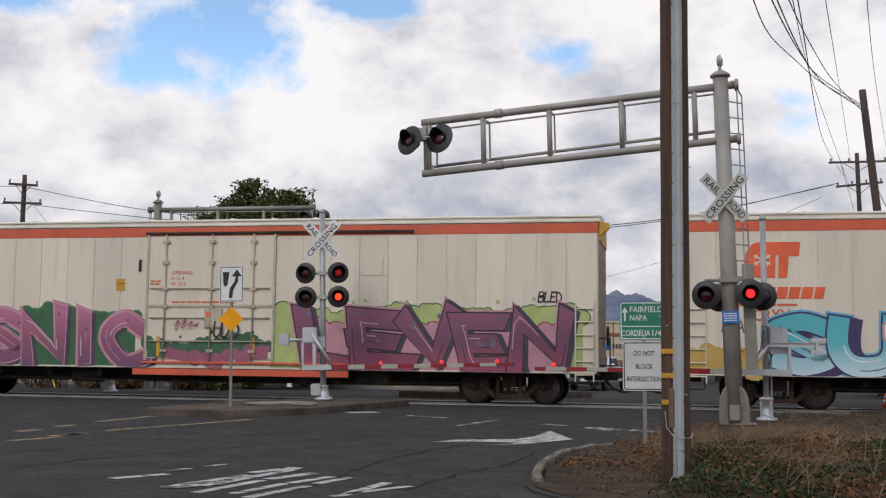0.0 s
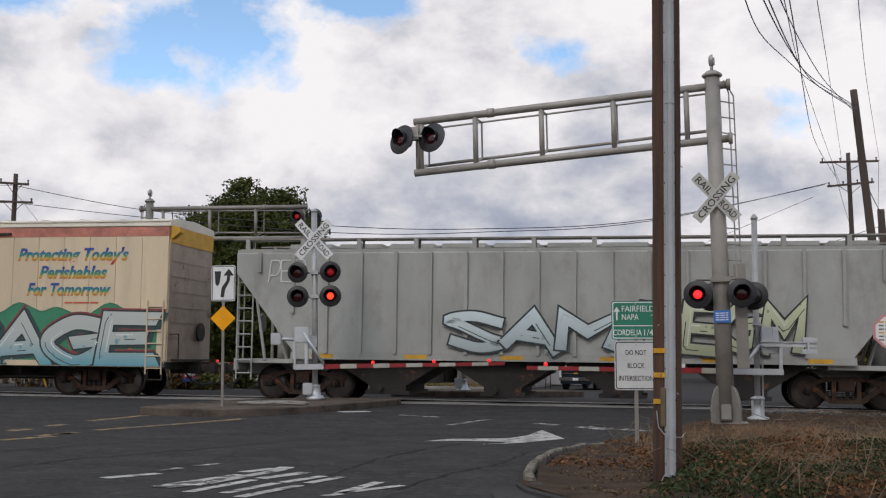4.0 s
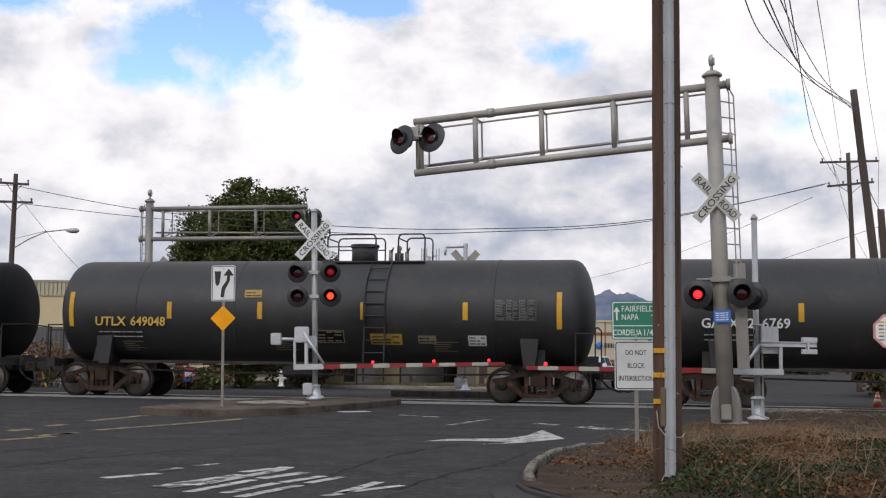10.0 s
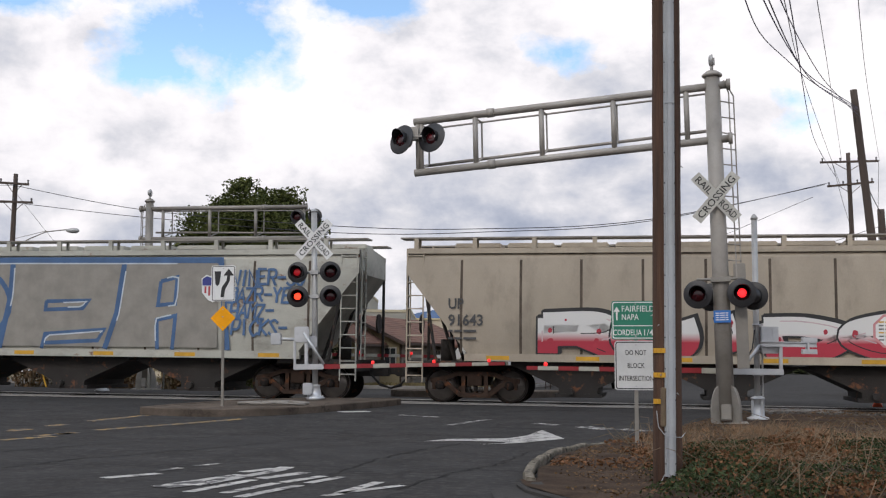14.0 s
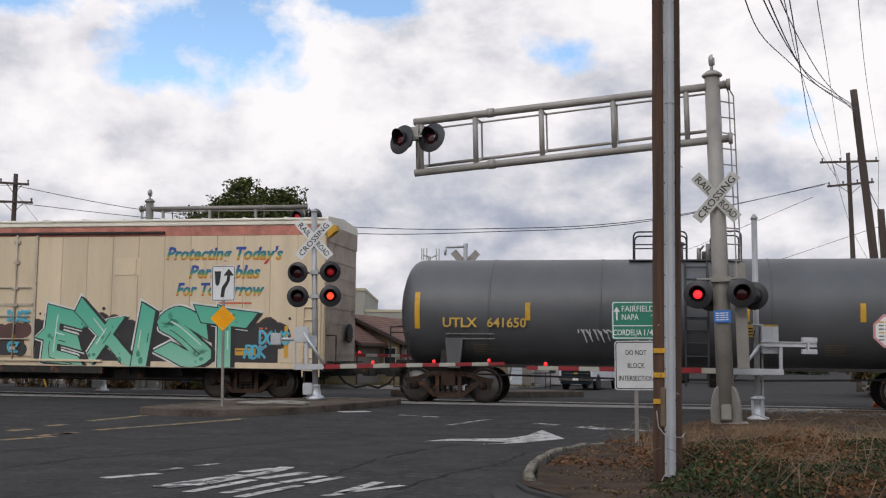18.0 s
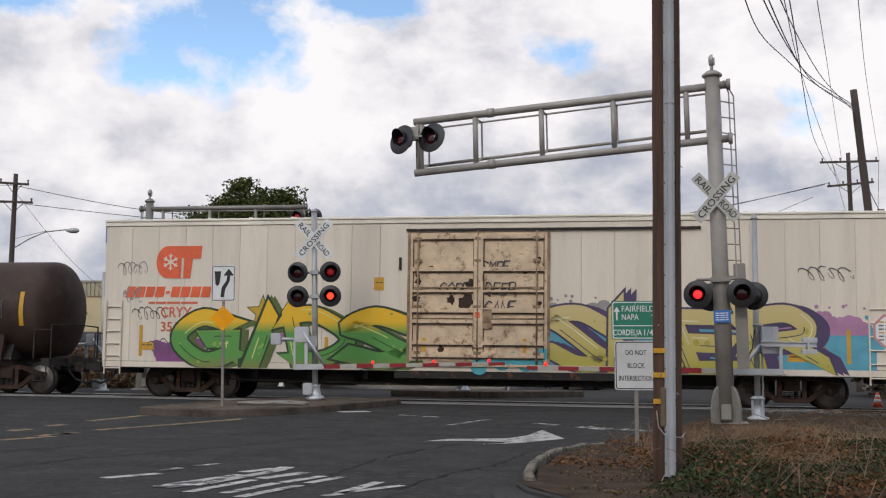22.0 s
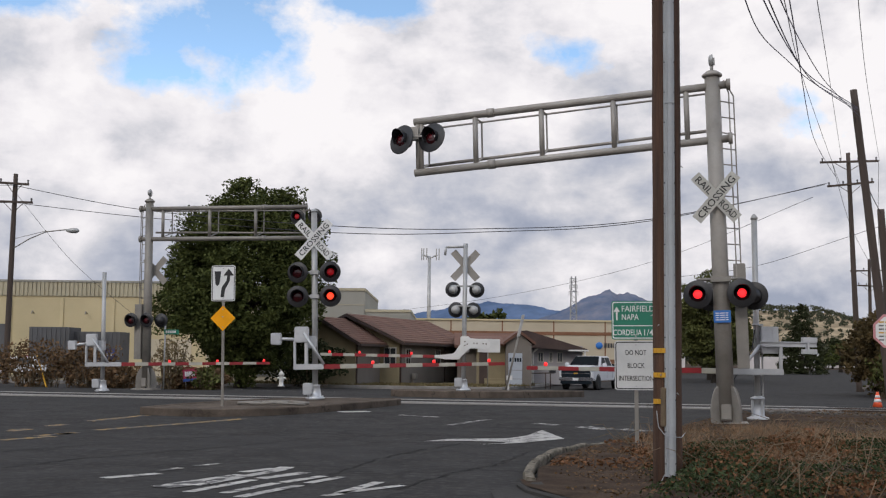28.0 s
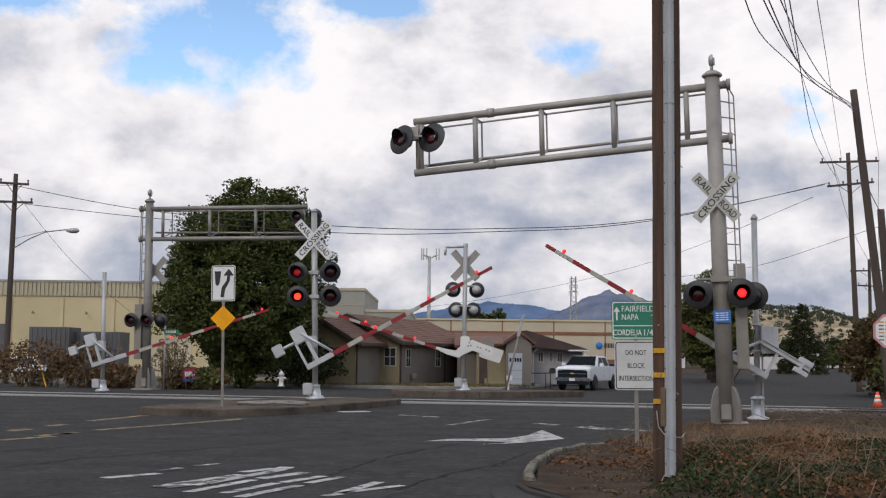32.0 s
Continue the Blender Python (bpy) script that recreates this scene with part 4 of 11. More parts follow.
def gate_arm(gate, pivot, length, flip, bands, lights, weight, lit_period):
    """The gate's moving arm: banded tapering boom with lamps, yoke and counterweight. It reaches towards +x, or -x when flipped."""
    s = -1 if flip else 1
    arm = thing("gate_arm")
    arm.parent = gate
    arm.matrix_basis = Matrix.Translation(pivot)
    a0 = weight[2]
    n = bands
    for k in range(n):
        x0, x1 = a0 + (length - a0) * k / n, a0 + (length - a0) * (k + 1) / n
        h = 0.06 - 0.02 * k / n
        bm = B()
        box(bm, min(s * x0, s * x1), max(s * x0, s * x1), -0.02, 0.02, -h, h, bev=0.008)
        part("band", bm, M["red_band"] if k % 2 == 0 else M["white_band"], arm)
    wx, wz, _ = weight
    bm = B()
    box(bm, min(s * -0.41, s * a0), max(s * -0.41, s * a0), -0.035, 0.035, -0.07, 0.07, bev=0.01)
    for x0, x1 in ((-0.41, -0.35), (-0.13, -0.04)):
        box(bm, min(s * x0, s * x1), max(s * x0, s * x1), -0.05, 0.05, -0.06, 0.66, bev=0.01)
    yk = part("yoke", bm, M["alu"], arm, "silver arm yoke")
    bm = B()
    box(bm, min(s * -0.38, s * -0.02), max(s * -0.38, s * -0.02), -0.09, 0.09, 0.62, 1.02, bev=0.02)
    for x, z in ((-0.3, 0.95), (-0.1, 0.95), (-0.3, 0.7), (-0.1, 0.7), (-0.2, 0.83)):
        tube(bm, (s * x, -0.10, z), (s * x, -0.085, z), 0.022, n=8)
    part("yoke_plate", bm, M["alu"], yk, "bolted silver plate")
    bm = B()
    tube(bm, (s * -0.14, -0.09, 0.86), (s * 0.36, -0.06, 0.06), 0.038, n=10)
    part("strut", bm, M["alu"], yk, "slanting silver strut")
    bm = B()
    tube(bm, (s * wx, 0, wz), (s * -0.36, 0, 0.70), 0.04, n=8)
    part("weight_arm", bm, M["alu"], yk)
    bm = B()
    box(bm, s * wx - 0.13, s * wx + 0.13, -0.10, 0.10, wz - 0.15, wz + 0.15, bev=0.02)
    part("counterweight", bm, M["alu"], arm, "silver counterweight block")
    for x in lights:
        bm = B()
        lathe(bm, [(0.03, 0.045), (0.04, 0.06), (0.04, 0.10), (0.028, 0.125), (0.01, 0.13)], "z", (s * x, 0, 0), 12)
        part("arm_lamp", bm, M["lamp_red"], arm, "red gate lamp")
    hub = Vector((s * 0.19, 0, -0.67))          # the arm hangs below the drive shaft on which it turns
    for piece in arm.children:
        piece.matrix_basis = Matrix.Translation(hub) @ piece.matrix_basis
    arm.matrix_basis = Matrix.Translation(Vector(pivot) - hub)
    return arm


def mast_at(name, x, y, z, lean_x=0.0, lean_y=0.0, label="", category="", turn=0.0, group=""):
    return thing(name, Matrix.Translation((x, y, z)) @ pose(0, 0, 0, lean_y, lean_x, turn), label, category, group)


# near island gate: mast with crossbuck, four lamps facing us, and two facing away
P_R, P_L = (7.0, 1.5, 0.72), (6.22, 1.5, 0.68)      # right-hand lamps, left-hand lamps: first lit moment, period, lit time
Q_R, Q_L = (5.95, 1.52, 0.76), (6.71, 1.52, 0.76)
g1 = mast_at("crossing_gate", -3.22, 29.85, 0.24, -1.6, 0, "silver crossing gate with crossbuck, red flashers and banded arm", "crossing gate", group="crossing gates")
bm = B()
tube(bm, (0, 0, 0.05), (0, 0, 4.85), 0.075, n=16)
lathe(bm, [(0.085, 4.82), (0.085, 4.86), (0.03, 4.90), (0.01, 4.91)], "z")
part("mast", bm, M["galv"], g1)
gate_base(g1)
crossbuck(g1, pose(0, -0.10, 4.10), M["sign_white"], blade=1.24)
for z, a in ((2.63, 0), (3.25, 0)):
    bm = B()
    tube(bm, (-0.42, -0.02, z), (0.42, -0.02, z), 0.03, n=8)
    box(bm, -0.11, 0.11, -0.11, 0.09, z - 0.05, z + 0.05)
    part("lamp_bracket", bm, M["galv"], g1)
for sx, lit in ((-1, P_L), (1, P_R)):
    make_flasher(g1, "flasher", pose(sx * 0.42, -0.14, 3.25, 0, 0, sx * 12), lit, 0.27, dim=True)
    make_flasher(g1, "flasher", pose(sx * 0.42, -0.14, 2.63, 0, 0, 0), lit, 0.28)
bm = B()
box(bm, -0.18, 0.06, -0.12, 0.16, 1.30, 1.62, bev=0.03)
part("gate_mechanism", bm, M["alu"], g1, "silver gate drive housing")
ARM_Z = 0.83
arm1 = gate_arm(g1, (-0.1, -0.30, ARM_Z), 4.95, False, 11, (1.6, 3.15, 4.55), (-0.85, 0.72, 0.35), None)

# far-side gate on the second island, seen from behind
g2 = mast_at("crossing_gate", 0.72, 38.3, 0.28, 0.4, 0, "silver crossing gate seen from behind with grey crossbuck and lamp housings", "crossing gate", group="crossing gates")
bm = B()
tube(bm, (0, 0, 0.05), (0, 0, 4.85), 0.075, n=16)
pipe(bm, [(0, 0, 4.75), (-0.65, 0, 4.72), (-0.68, 0, 4.45)], 0.04, 8)
part("mast", bm, M["galv"], g2)
gate_base(g2)
crossbuck(g2, pose(0, 0.10, 4.13), M["boom"], words=False)
for z, gap in ((3.32, 0.38), (2.65, 0.30)):
    bm = B()
    tube(bm, (-gap, 0.0, z + 0.12), (gap, 0.0, z + 0.12), 0.03, n=8)
    part("lamp_bracket", bm, M["galv"], g2)
    for sx in (-1, 1):
        bm = B()
        lathe(bm, [(0.02, 0.10), (0.25, 0.10), (0.26, 0.085), (0.25, 0.07), (0.02, 0.07)], "y", n=24)
        lp = part("flasher", bm, M["black"], g2, "black round signal background seen from behind")
        lp.matrix_basis = pose(sx * gap, 0, z, 0, 0, 16 * sx * (1 if z < 3 else -1) * 0.6)
        bm = B()
        lathe(bm, [(0.02, -0.14), (0.09, -0.13), (0.14, -0.05), (0.15, 0.07), (0.02, 0.07)], "y", n=18)
        part("housing", bm, M["galv"], lp, "grey lamp housing")
bm = B()
box(bm, -0.12, 0.18, -0.14, 0.16, 1.25, 1.78, bev=0.03)
part("gate_mechanism", bm, M["trim_white"], g2, "white gate drive housing")
arm2 = thing("gate_arm")
arm2.parent = g2
arm2.matrix_basis = pose(0, -0.2, 1.10)
for k in range(11):
    bm = B()
    x0, x1 = -0.6 - 4.1 * k / 11, -0.6 - 4.1 * (k + 1) / 11
    box(bm, x1, x0, -0.02, 0.02, -0.05, 0.05, bev=0.008)
    part("band", bm, M["red_band"] if k % 2 else M["white_band"], arm2)
bm = B()
prism(bm, [(-0.95, -0.04), (-0.95, 0.04), (-0.62, 0.07), (-0.34, 0.11), (-0.06, 0.50), (0.1, 0.62), (0.72, 0.58), (0.86, 0.5), (0.84, 0.32), (0.7, 0.26), (0.2, 0.28), (-0.08, 0.02), (-0.16, -0.09), (-0.62, -0.09)], "y", -0.05, 0.05)
bmesh.ops.bevel(bm, geom=list(bm.edges), offset=0.012, segments=2, affect="EDGES")
yk = part("yoke", bm, M["trim_white"], arm2, "white curved arm yoke")
for x, z in ((0.02, 0.5), (0.1, 0.42), (0.02, 0.38), (0.32, 0.45), (0.42, 0.45), (0.62, 0.45), (0.72, 0.44)):
    bm = B()
    tube(bm, (x, -0.06, z), (x, -0.045, z), 0.028, n=8)
    part("yoke_bolt", bm, M["greige"], yk)
bm = B()
box(bm, 0.45, 1.18, -0.035, 0.16, 0.16, 0.60, bev=0.015)
part("counterweight", bm, M["trim_white"], arm2, "white counterweight plates")
for x in (-1.72, -3.42, -4.4):
    bm = B()
    lathe(bm, [(0.03, 0.045), (0.04, 0.06), (0.04, 0.10), (0.028, 0.125), (0.01, 0.13)], "z", (x, 0, 0), 12)
    part("arm_lamp", bm, M["lamp_red"], arm2, "red gate lamp")

# gate by the corner, right of the lanes
g3 = mast_at("crossing_gate", 6.71, 24.73, 0.10, -0.4, 0, "grey crossing gate post with silver drive box at the verge", "crossing gate", group="crossing gates")
bm = B()
tube(bm, (0, 0, 0.05), (0, 0, 4.3), 0.062, n=14)
lathe(bm, [(0.075, 4.27), (0.075, 4.31), (0.03, 4.38), (0.01, 4.39)], "z")
tube(bm, (0.13, 0.05, 0.3), (0.13, 0.05, 1.5), 0.02, n=6)
part("mast", bm, M["galv"], g3)
bm = B()
lathe(bm, [(0.23, 0.0), (0.23, 0.05), (0.14, 0.08), (0.12, 0.42), (0.15, 0.44), (0.15, 0.47), (0.07, 0.5)], "z", n=14)
for k in range(4):
    a = k * math.tau / 4 + 0.4
    box(bm, 0.14 * math.cos(a) - 0.02, 0.14 * math.cos(a) + 0.02, 0.14 * math.sin(a) - 0.02, 0.14 * math.sin(a) + 0.02, 0.05, 0.42)
part("mast_foot", bm, M["alu"], g3, "silver cast mast foot")
for z in (0.92, 1.42, 1.98):
    bm = B()
    lathe(bm, [(0.065, z), (0.085, z), (0.085, z + 0.05), (0.065, z + 0.05)], "z", n=14)
    box(bm, 0.06, 0.14, -0.03, 0.03, z, z + 0.05)
    part("mast_clamp", bm, M["galv"], g3)
bm = B()
box(bm, 0.07, 0.43, -0.16, 0.13, 1.40, 1.97, bev=0.015)
for xx in (0.18, 0.30):
    box(bm, xx, xx + 0.012, -0.166, -0.15, 1.42, 1.95)
part("gate_mechanism", bm, M["alu"], g3, "pale grey ribbed gate drive housing")
bm = B()
pipe(bm, [(-0.58, -0.1, 0.75), (-0.35, -0.15, 1.15), (-0.12, -0.1, 1.5), (-0.05, -0.05, 1.9)], 0.014, 6)
part("drive_cable", bm, M["cable"], g3)
arm3 = thing("gate_arm")
arm3.parent = g3
arm3.matrix_basis = pose(0.13, -0.26, 1.60)
for k in range(10):                             # a short red band at the tip, then longer ones
    x1, x0 = -5.04 + max(0.0, 0.235 + 0.43 * (k - 1)), min(-0.94, -4.805 + 0.43 * k)
    h = 0.04 + 0.02 * k / 10
    bm = B()
    box(bm, x1, x0, -0.02, 0.02, -0.58 - h, -0.58 + h, bev=0.008)
    part("band", bm, M["red_band"] if k % 2 == 0 else M["white_band"], arm3)
bm = B()
box(bm, -0.98, 0.36, -0.035, 0.035, -0.65, -0.52, bev=0.01)
box(bm, 0.27, 0.34, -0.03, 0.03, -0.55, -0.05, bev=0.008)
tube(bm, (-0.5, 0.0, -0.52), (-0.12, 0.03, -0.02), 0.035, n=8)
part("yoke", bm, M["alu"], arm3, "silver arm yoke")
bm = B()
box(bm, -0.12, 1.06, -0.05, 0.05, -0.055, -0.035)
box(bm, -0.12, 1.06, -0.05, 0.05, 0.035, 0.055)
box(bm, -0.12, 1.06, -0.01, 0.01, -0.05, 0.05)
part("counterweight_beam", bm, M["alu"], arm3, "silver channel beam")
for x0, z0, z1, yy in ((0.76, 0.056, 0.15, 0.02), (0.74, -0.20, -0.10, -0.03)):
    bm = B()
    for j in range(3):
        box(bm, x0, x0 + 0.31, yy - 0.07 + 0.045 * j, yy - 0.03 + 0.045 * j, z0, z1, bev=0.006)
    box(bm, x0 + 0.1, x0 + 0.14, yy - 0.08, yy + 0.08, min(z0, 0.0), max(z1, 0.0))
    part("counterweight", bm, M["alu"], arm3, "silver counterweight plates")
for x in (-1.84, -2.99, -4.64):
    bm = B()
    lathe(bm, [(0.03, 0.045), (0.04, 0.06), (0.04, 0.10), (0.028, 0.125), (0.01, 0.13)], "z", (x, 0, -0.58), 12)
    part("arm_lamp", bm, M["lamp_red"], arm3, "red gate lamp")

# left gate, behind the railway
g4 = mast_at("crossing_gate", -11.36, 39.09, 0.09, -1.1, 0, "silver crossing gate beside dry brush behind the railway", "crossing gate", group="crossing gates")
bm = B()
tube(bm, (0, 0, 0.05), (0, 0, 4.0), 0.068, n=14)
part("mast", bm, M["galv"], g4)
gate_base(g4)
bm = B()
box(bm, -0.18, 0.06, -0.10, 0.16, 1.35, 1.7, bev=0.03)
part("gate_mechanism", bm, M["alu"], g4, "silver gate drive housing")
arm4 = gate_arm(g4, (-0.1, -0.25, 0.90), 5.75, False, 11, (2.4, 4.0, 5.55), (-0.85, 0.65, 0.8), None)


# the cantilever signal by the corner: mast with flanged foot, truss arm, ladder, lamps
def make_cantilever(name, at, mast_h, r, reach, rise, z_up, z_lo, paint, label, panels=(0.09, 0.31, 0.54, 0.76, 0.98), bell=True, ladder_dx=0.42):
    ob = thing(name, at, label, "cantilever signal")
    pm = M[paint]
    bm = B()
    tube(bm, (0, 0, 0.1), (0, 0, mast_h), r * 1.06, r * 0.94, n=20)
    lathe(bm, [(r * 0.98, mast_h), (r * 1.25, mast_h + 0.02), (r * 1.25, mast_h + 0.06), (r * 0.6, mast_h + 0.14)], "z", n=16)
    part("mast", bm, pm, ob)
    bm = B()
    box(bm, -0.42, 0.42, -0.38, 0.38, -0.08, 0.05, bev=0.01)
    for k in range(4):
        a = k * math.tau / 4 + (math.pi / 4 if k % 2 else 0.62)
        d, s = Vector((math.cos(a), math.sin(a), 0)), Vector((-math.sin(a), math.cos(a), 0)) * 0.015
        vs = []
        for w in (-1, 1):
            vs.append([bm.verts.new(p + w * s) for p in (d * r, d * 0.37 + Vector((0, 0, 0.05)), d * 0.37 + Vector((0, 0, 0.32)), d * 0.345 + Vector((0, 0, 0.50)), d * 0.30 + Vector((0, 0, 0.64)), d * 0.24 + Vector((0, 0, 0.74)), d * r + Vector((0, 0, 0.79)))])
            vs[-1][0].co.z = 0.05
        bm.faces.new(vs[0])
        bm.faces.new(vs[1][::-1])
        for j in range(7):
            bm.faces.new([vs[0][j], vs[0][(j + 1) % 7], vs[1][(j + 1) % 7], vs[1][j]])
    box(bm, -0.10, 0.10, -r - 0.06, -r + 0.02, 0.12, 0.42, bev=0.015)
    bmesh.ops.recalc_face_normals(bm, faces=bm.faces)
    part("flanged_foot", bm, M["greige"], ob, "brown-grey flanged foot")
    if bell:
        bm = B()
        tube(bm, (0, 0, mast_h + 0.12), (0, 0, mast_h + 0.30), 0.035, n=8)
        lathe(bm, [(0.03, -0.06), (0.10, -0.05), (0.13, 0.0), (0.14, 0.03), (0.05, 0.03)], "x", (0.0, 0.0, mast_h + 0.36), 18)
        box(bm, -0.05, 0.07, -0.06, 0.08, mast_h + 0.24, mast_h + 0.44, bev=0.03)
        part("bell", bm, M["galv"], ob, "grey signal bell")
    s = 1 if reach > 0 else -1
    # truss: two chords in front, two thin ones behind, uprights
    truss = thing("truss_arm")
    truss.parent = ob

    def cz(x, z):
        return z + rise * abs(x / reach)
    for z, rr in ((z_up, 0.08), (z_lo, 0.08)):
        bm = B()
        tube(bm, (s * -0.32, -0.02, cz(0, z)), (reach, -0.02, cz(reach, z)), rr, n=14)
        tube(bm, (s * -0.36, -0.02, cz(0, z)), (s * -0.28, -0.02, cz(0, z)), rr * 1.5, n=14)
        tube(bm, (reach * 0.72, -0.02, cz(reach * 0.72, z)), (reach * 0.745, -0.02, cz(reach * 0.745, z)), rr * 1.25, n=14)
        part("chord", bm, pm, truss, "aluminium tube chord")
    bm = B()
    tube(bm, (0, 0.55, cz(0, z_up) - 0.03), (reach, 0.55, cz(reach, z_up) - 0.06), 0.022, n=8)
    tube(bm, (0, 0.55, cz(0, z_lo) + 0.30), (reach, 0.55, cz(reach, z_lo) + 0.24), 0.036, n=8)
    part("rear_chord", bm, pm, truss)
    for k, share in enumerate(panels):
        x = reach * share
        bx = 0.10 if s > 0 else 0.03
        bm = B()
        tube(bm, (x, -0.02, cz(x, z_lo)), (x, -0.02, cz(x, z_up)), 0.058 if k < len(panels) - 1 else 0.048, n=10)
        tube(bm, (x + bx, 0.55, cz(x, z_lo) + 0.27), (x + bx, 0.55, cz(x, z_up) - 0.05), 0.022, n=6)
        for z, lift in ((z_up - 0.08, 0.03), (z_lo + 0.08, 0.19)):
            tube(bm, (x, 0, cz(x, z)), (x + bx, 0.55, cz(x, z) + lift), 0.02, n=6)
        part("upright", bm, pm, truss)
    # ladder up the back
    bm = B()
    lx = s * -ladder_dx
    for d in (0.0, 0.10):
        pipe(bm, [(lx + s * d, 0.30 - d * 3.2, 2.9), (lx + s * d, 0.30 - d * 3.2, mast_h - 0.35), (lx * 0.55, 0.1, mast_h - 0.05)], 0.016, 6)
    for z in np.arange(3.0, mast_h - 0.4, 0.33):
        tube(bm, (lx, 0.28, z), (lx * 0.35, 0.0, z), 0.014, n=6)
    part("ladder", bm, pm, ob)
    return ob, truss


c1, truss1 = make_cantilever("cantilever_signal", Matrix.Translation((5.76, 23.55, 0.05)) @ pose(0, 0, 0, 0, -1.8, -13.4), 7.14, 0.165, -6.40, -0.345, 6.97, 5.84, "boom", "weathered steel cantilever signal with truss arm over the lanes", panels=(0.085, 0.321, 0.560, 0.786, 0.975))
crossbuck(c1, pose(-0.02, -0.24, 4.60, 0, 0, 6), M["sign_aged"], blade=1.22)
bm = B()
tube(bm, (-0.48, -0.2, 2.93), (0.48, -0.2, 2.93), 0.03, n=8)
box(bm, -0.2, 0.2, -0.24, 0.1, 2.88, 2.98)
part("lamp_bracket", bm, M["greige"], c1)
for sx, lit in ((-1, Q_L), (1, Q_R)):
    make_flasher(c1, "flasher", pose(sx * 0.43 - 0.03, -0.30, 2.63, 0, 0, -6 if sx < 0 else 4), lit, 0.29, deep=True)
    make_flasher(c1, "rear_flasher", pose(sx * 0.43 + 0.22, 0.32, 2.60, 0, 0, 170), lit, 0.29)
bm = B()
box(bm, 0.26, 0.50, -0.02, 0.20, 1.12, 3.25, bev=0.01)
part("cable_trunk", bm, M["greige"], c1, "grey cable duct")
bm = B()
box(bm, -0.17, 0.17, -0.215, -0.205, 2.05, 2.30, bev=0.004)
nb = part("notice", bm, M["sign_blue"], c1, "small blue emergency notice")
for j in range(4):
    bars("notice_lines", -0.13, -0.216, 2.10 + j * 0.045, [0.07, 0.1, 0.05], 0.018, M["sign_white"], nb, 0.015)
tip = -6.40
bm = B()
tube(bm, (tip + 0.08, -0.02, 5.5), (tip + 0.08, -0.02, 6.62), 0.05, n=10)
tube(bm, (tip - 0.35, -0.12, 6.28), (tip + 0.55, -0.12, 6.28), 0.03, n=8)
box(bm, tip - 0.1, tip + 0.12, -0.14, 0.05, 6.22, 6.5)
part("tip_bracket", bm, M["boom"], truss1)
for sx, lit, yaw in ((-1, Q_L, 20), (1, Q_R, 12)):
    make_flasher(truss1, "arm_flasher", pose(tip + 0.10 + sx * 0.34, -0.20, 6.22, -12, 0, -yaw - 8), lit, 0.335, dim=True, faint=True)

# the cantilever behind the railway
c2, truss2 = make_cantilever("cantilever_signal", Matrix.Translation((-10.73, 42.37, 0.07)) @ pose(0, 0, 0, 0, -0.9, -12), 6.85, 0.15, 6.1, -0.12, 6.62, 5.50, "greige", "grey steel cantilever signal beyond the railway with truss arm", panels=(0.09, 0.39, 0.68, 0.98))
for sx in (-1, 1):
    make_flasher(c2, "flasher", pose(-0.5 if sx < 0 else 0.12, -0.30, 2.52, 0, 0, 0), Q_R if sx > 0 else Q_L, 0.26, faint=True)
bm = B()
lathe(bm, [(0.02, 0.10), (0.25, 0.10), (0.26, 0.085), (0.25, 0.07), (0.02, 0.07)], "y", (0.55, -0.1, 2.5), n=24)
lathe(bm, [(0.02, -0.14), (0.09, -0.13), (0.14, -0.05), (0.15, 0.07), (0.02, 0.07)], "y", (0.55, -0.1, 2.5), n=18)
part("rear_flasher", bm, M["black"], c2, "signal lamp seen from behind")
crossbuck(c2, pose(0.15, 0.25, 4.35), M["boom"], words=False)
bm = B()
box(bm, -0.45, -0.18, -0.12, 0.1, 1.1, 3.1, bev=0.01)
part("cable_trunk", bm, M["greige"], c2)
for sx in (-1, 1):
    make_flasher(truss2, "arm_flasher", pose(6.1 + sx * 0.33, -0.15, 6.15, 0, 0, 0), Q_L if sx < 0 else Q_R, 0.26, dim=True)


# signs
def road_sign(name, x, y, z, h, label, lean=0.0, turn=0.0):
    ob = mast_at(name, x, y, z, lean, 0, label, "road sign", turn)
    bm = B()
    box(bm, -0.03, 0.03, -0.02, 0.02, -0.1, h, bev=0.006)
    for k in range(int(h / 0.15)):
        box(bm, -0.008, 0.008, -0.024, -0.018, 0.1 + k * 0.15, 0.13 + k * 0.15)
    part("post", bm, M["greige"], ob, "dull grey sign post")
    return ob


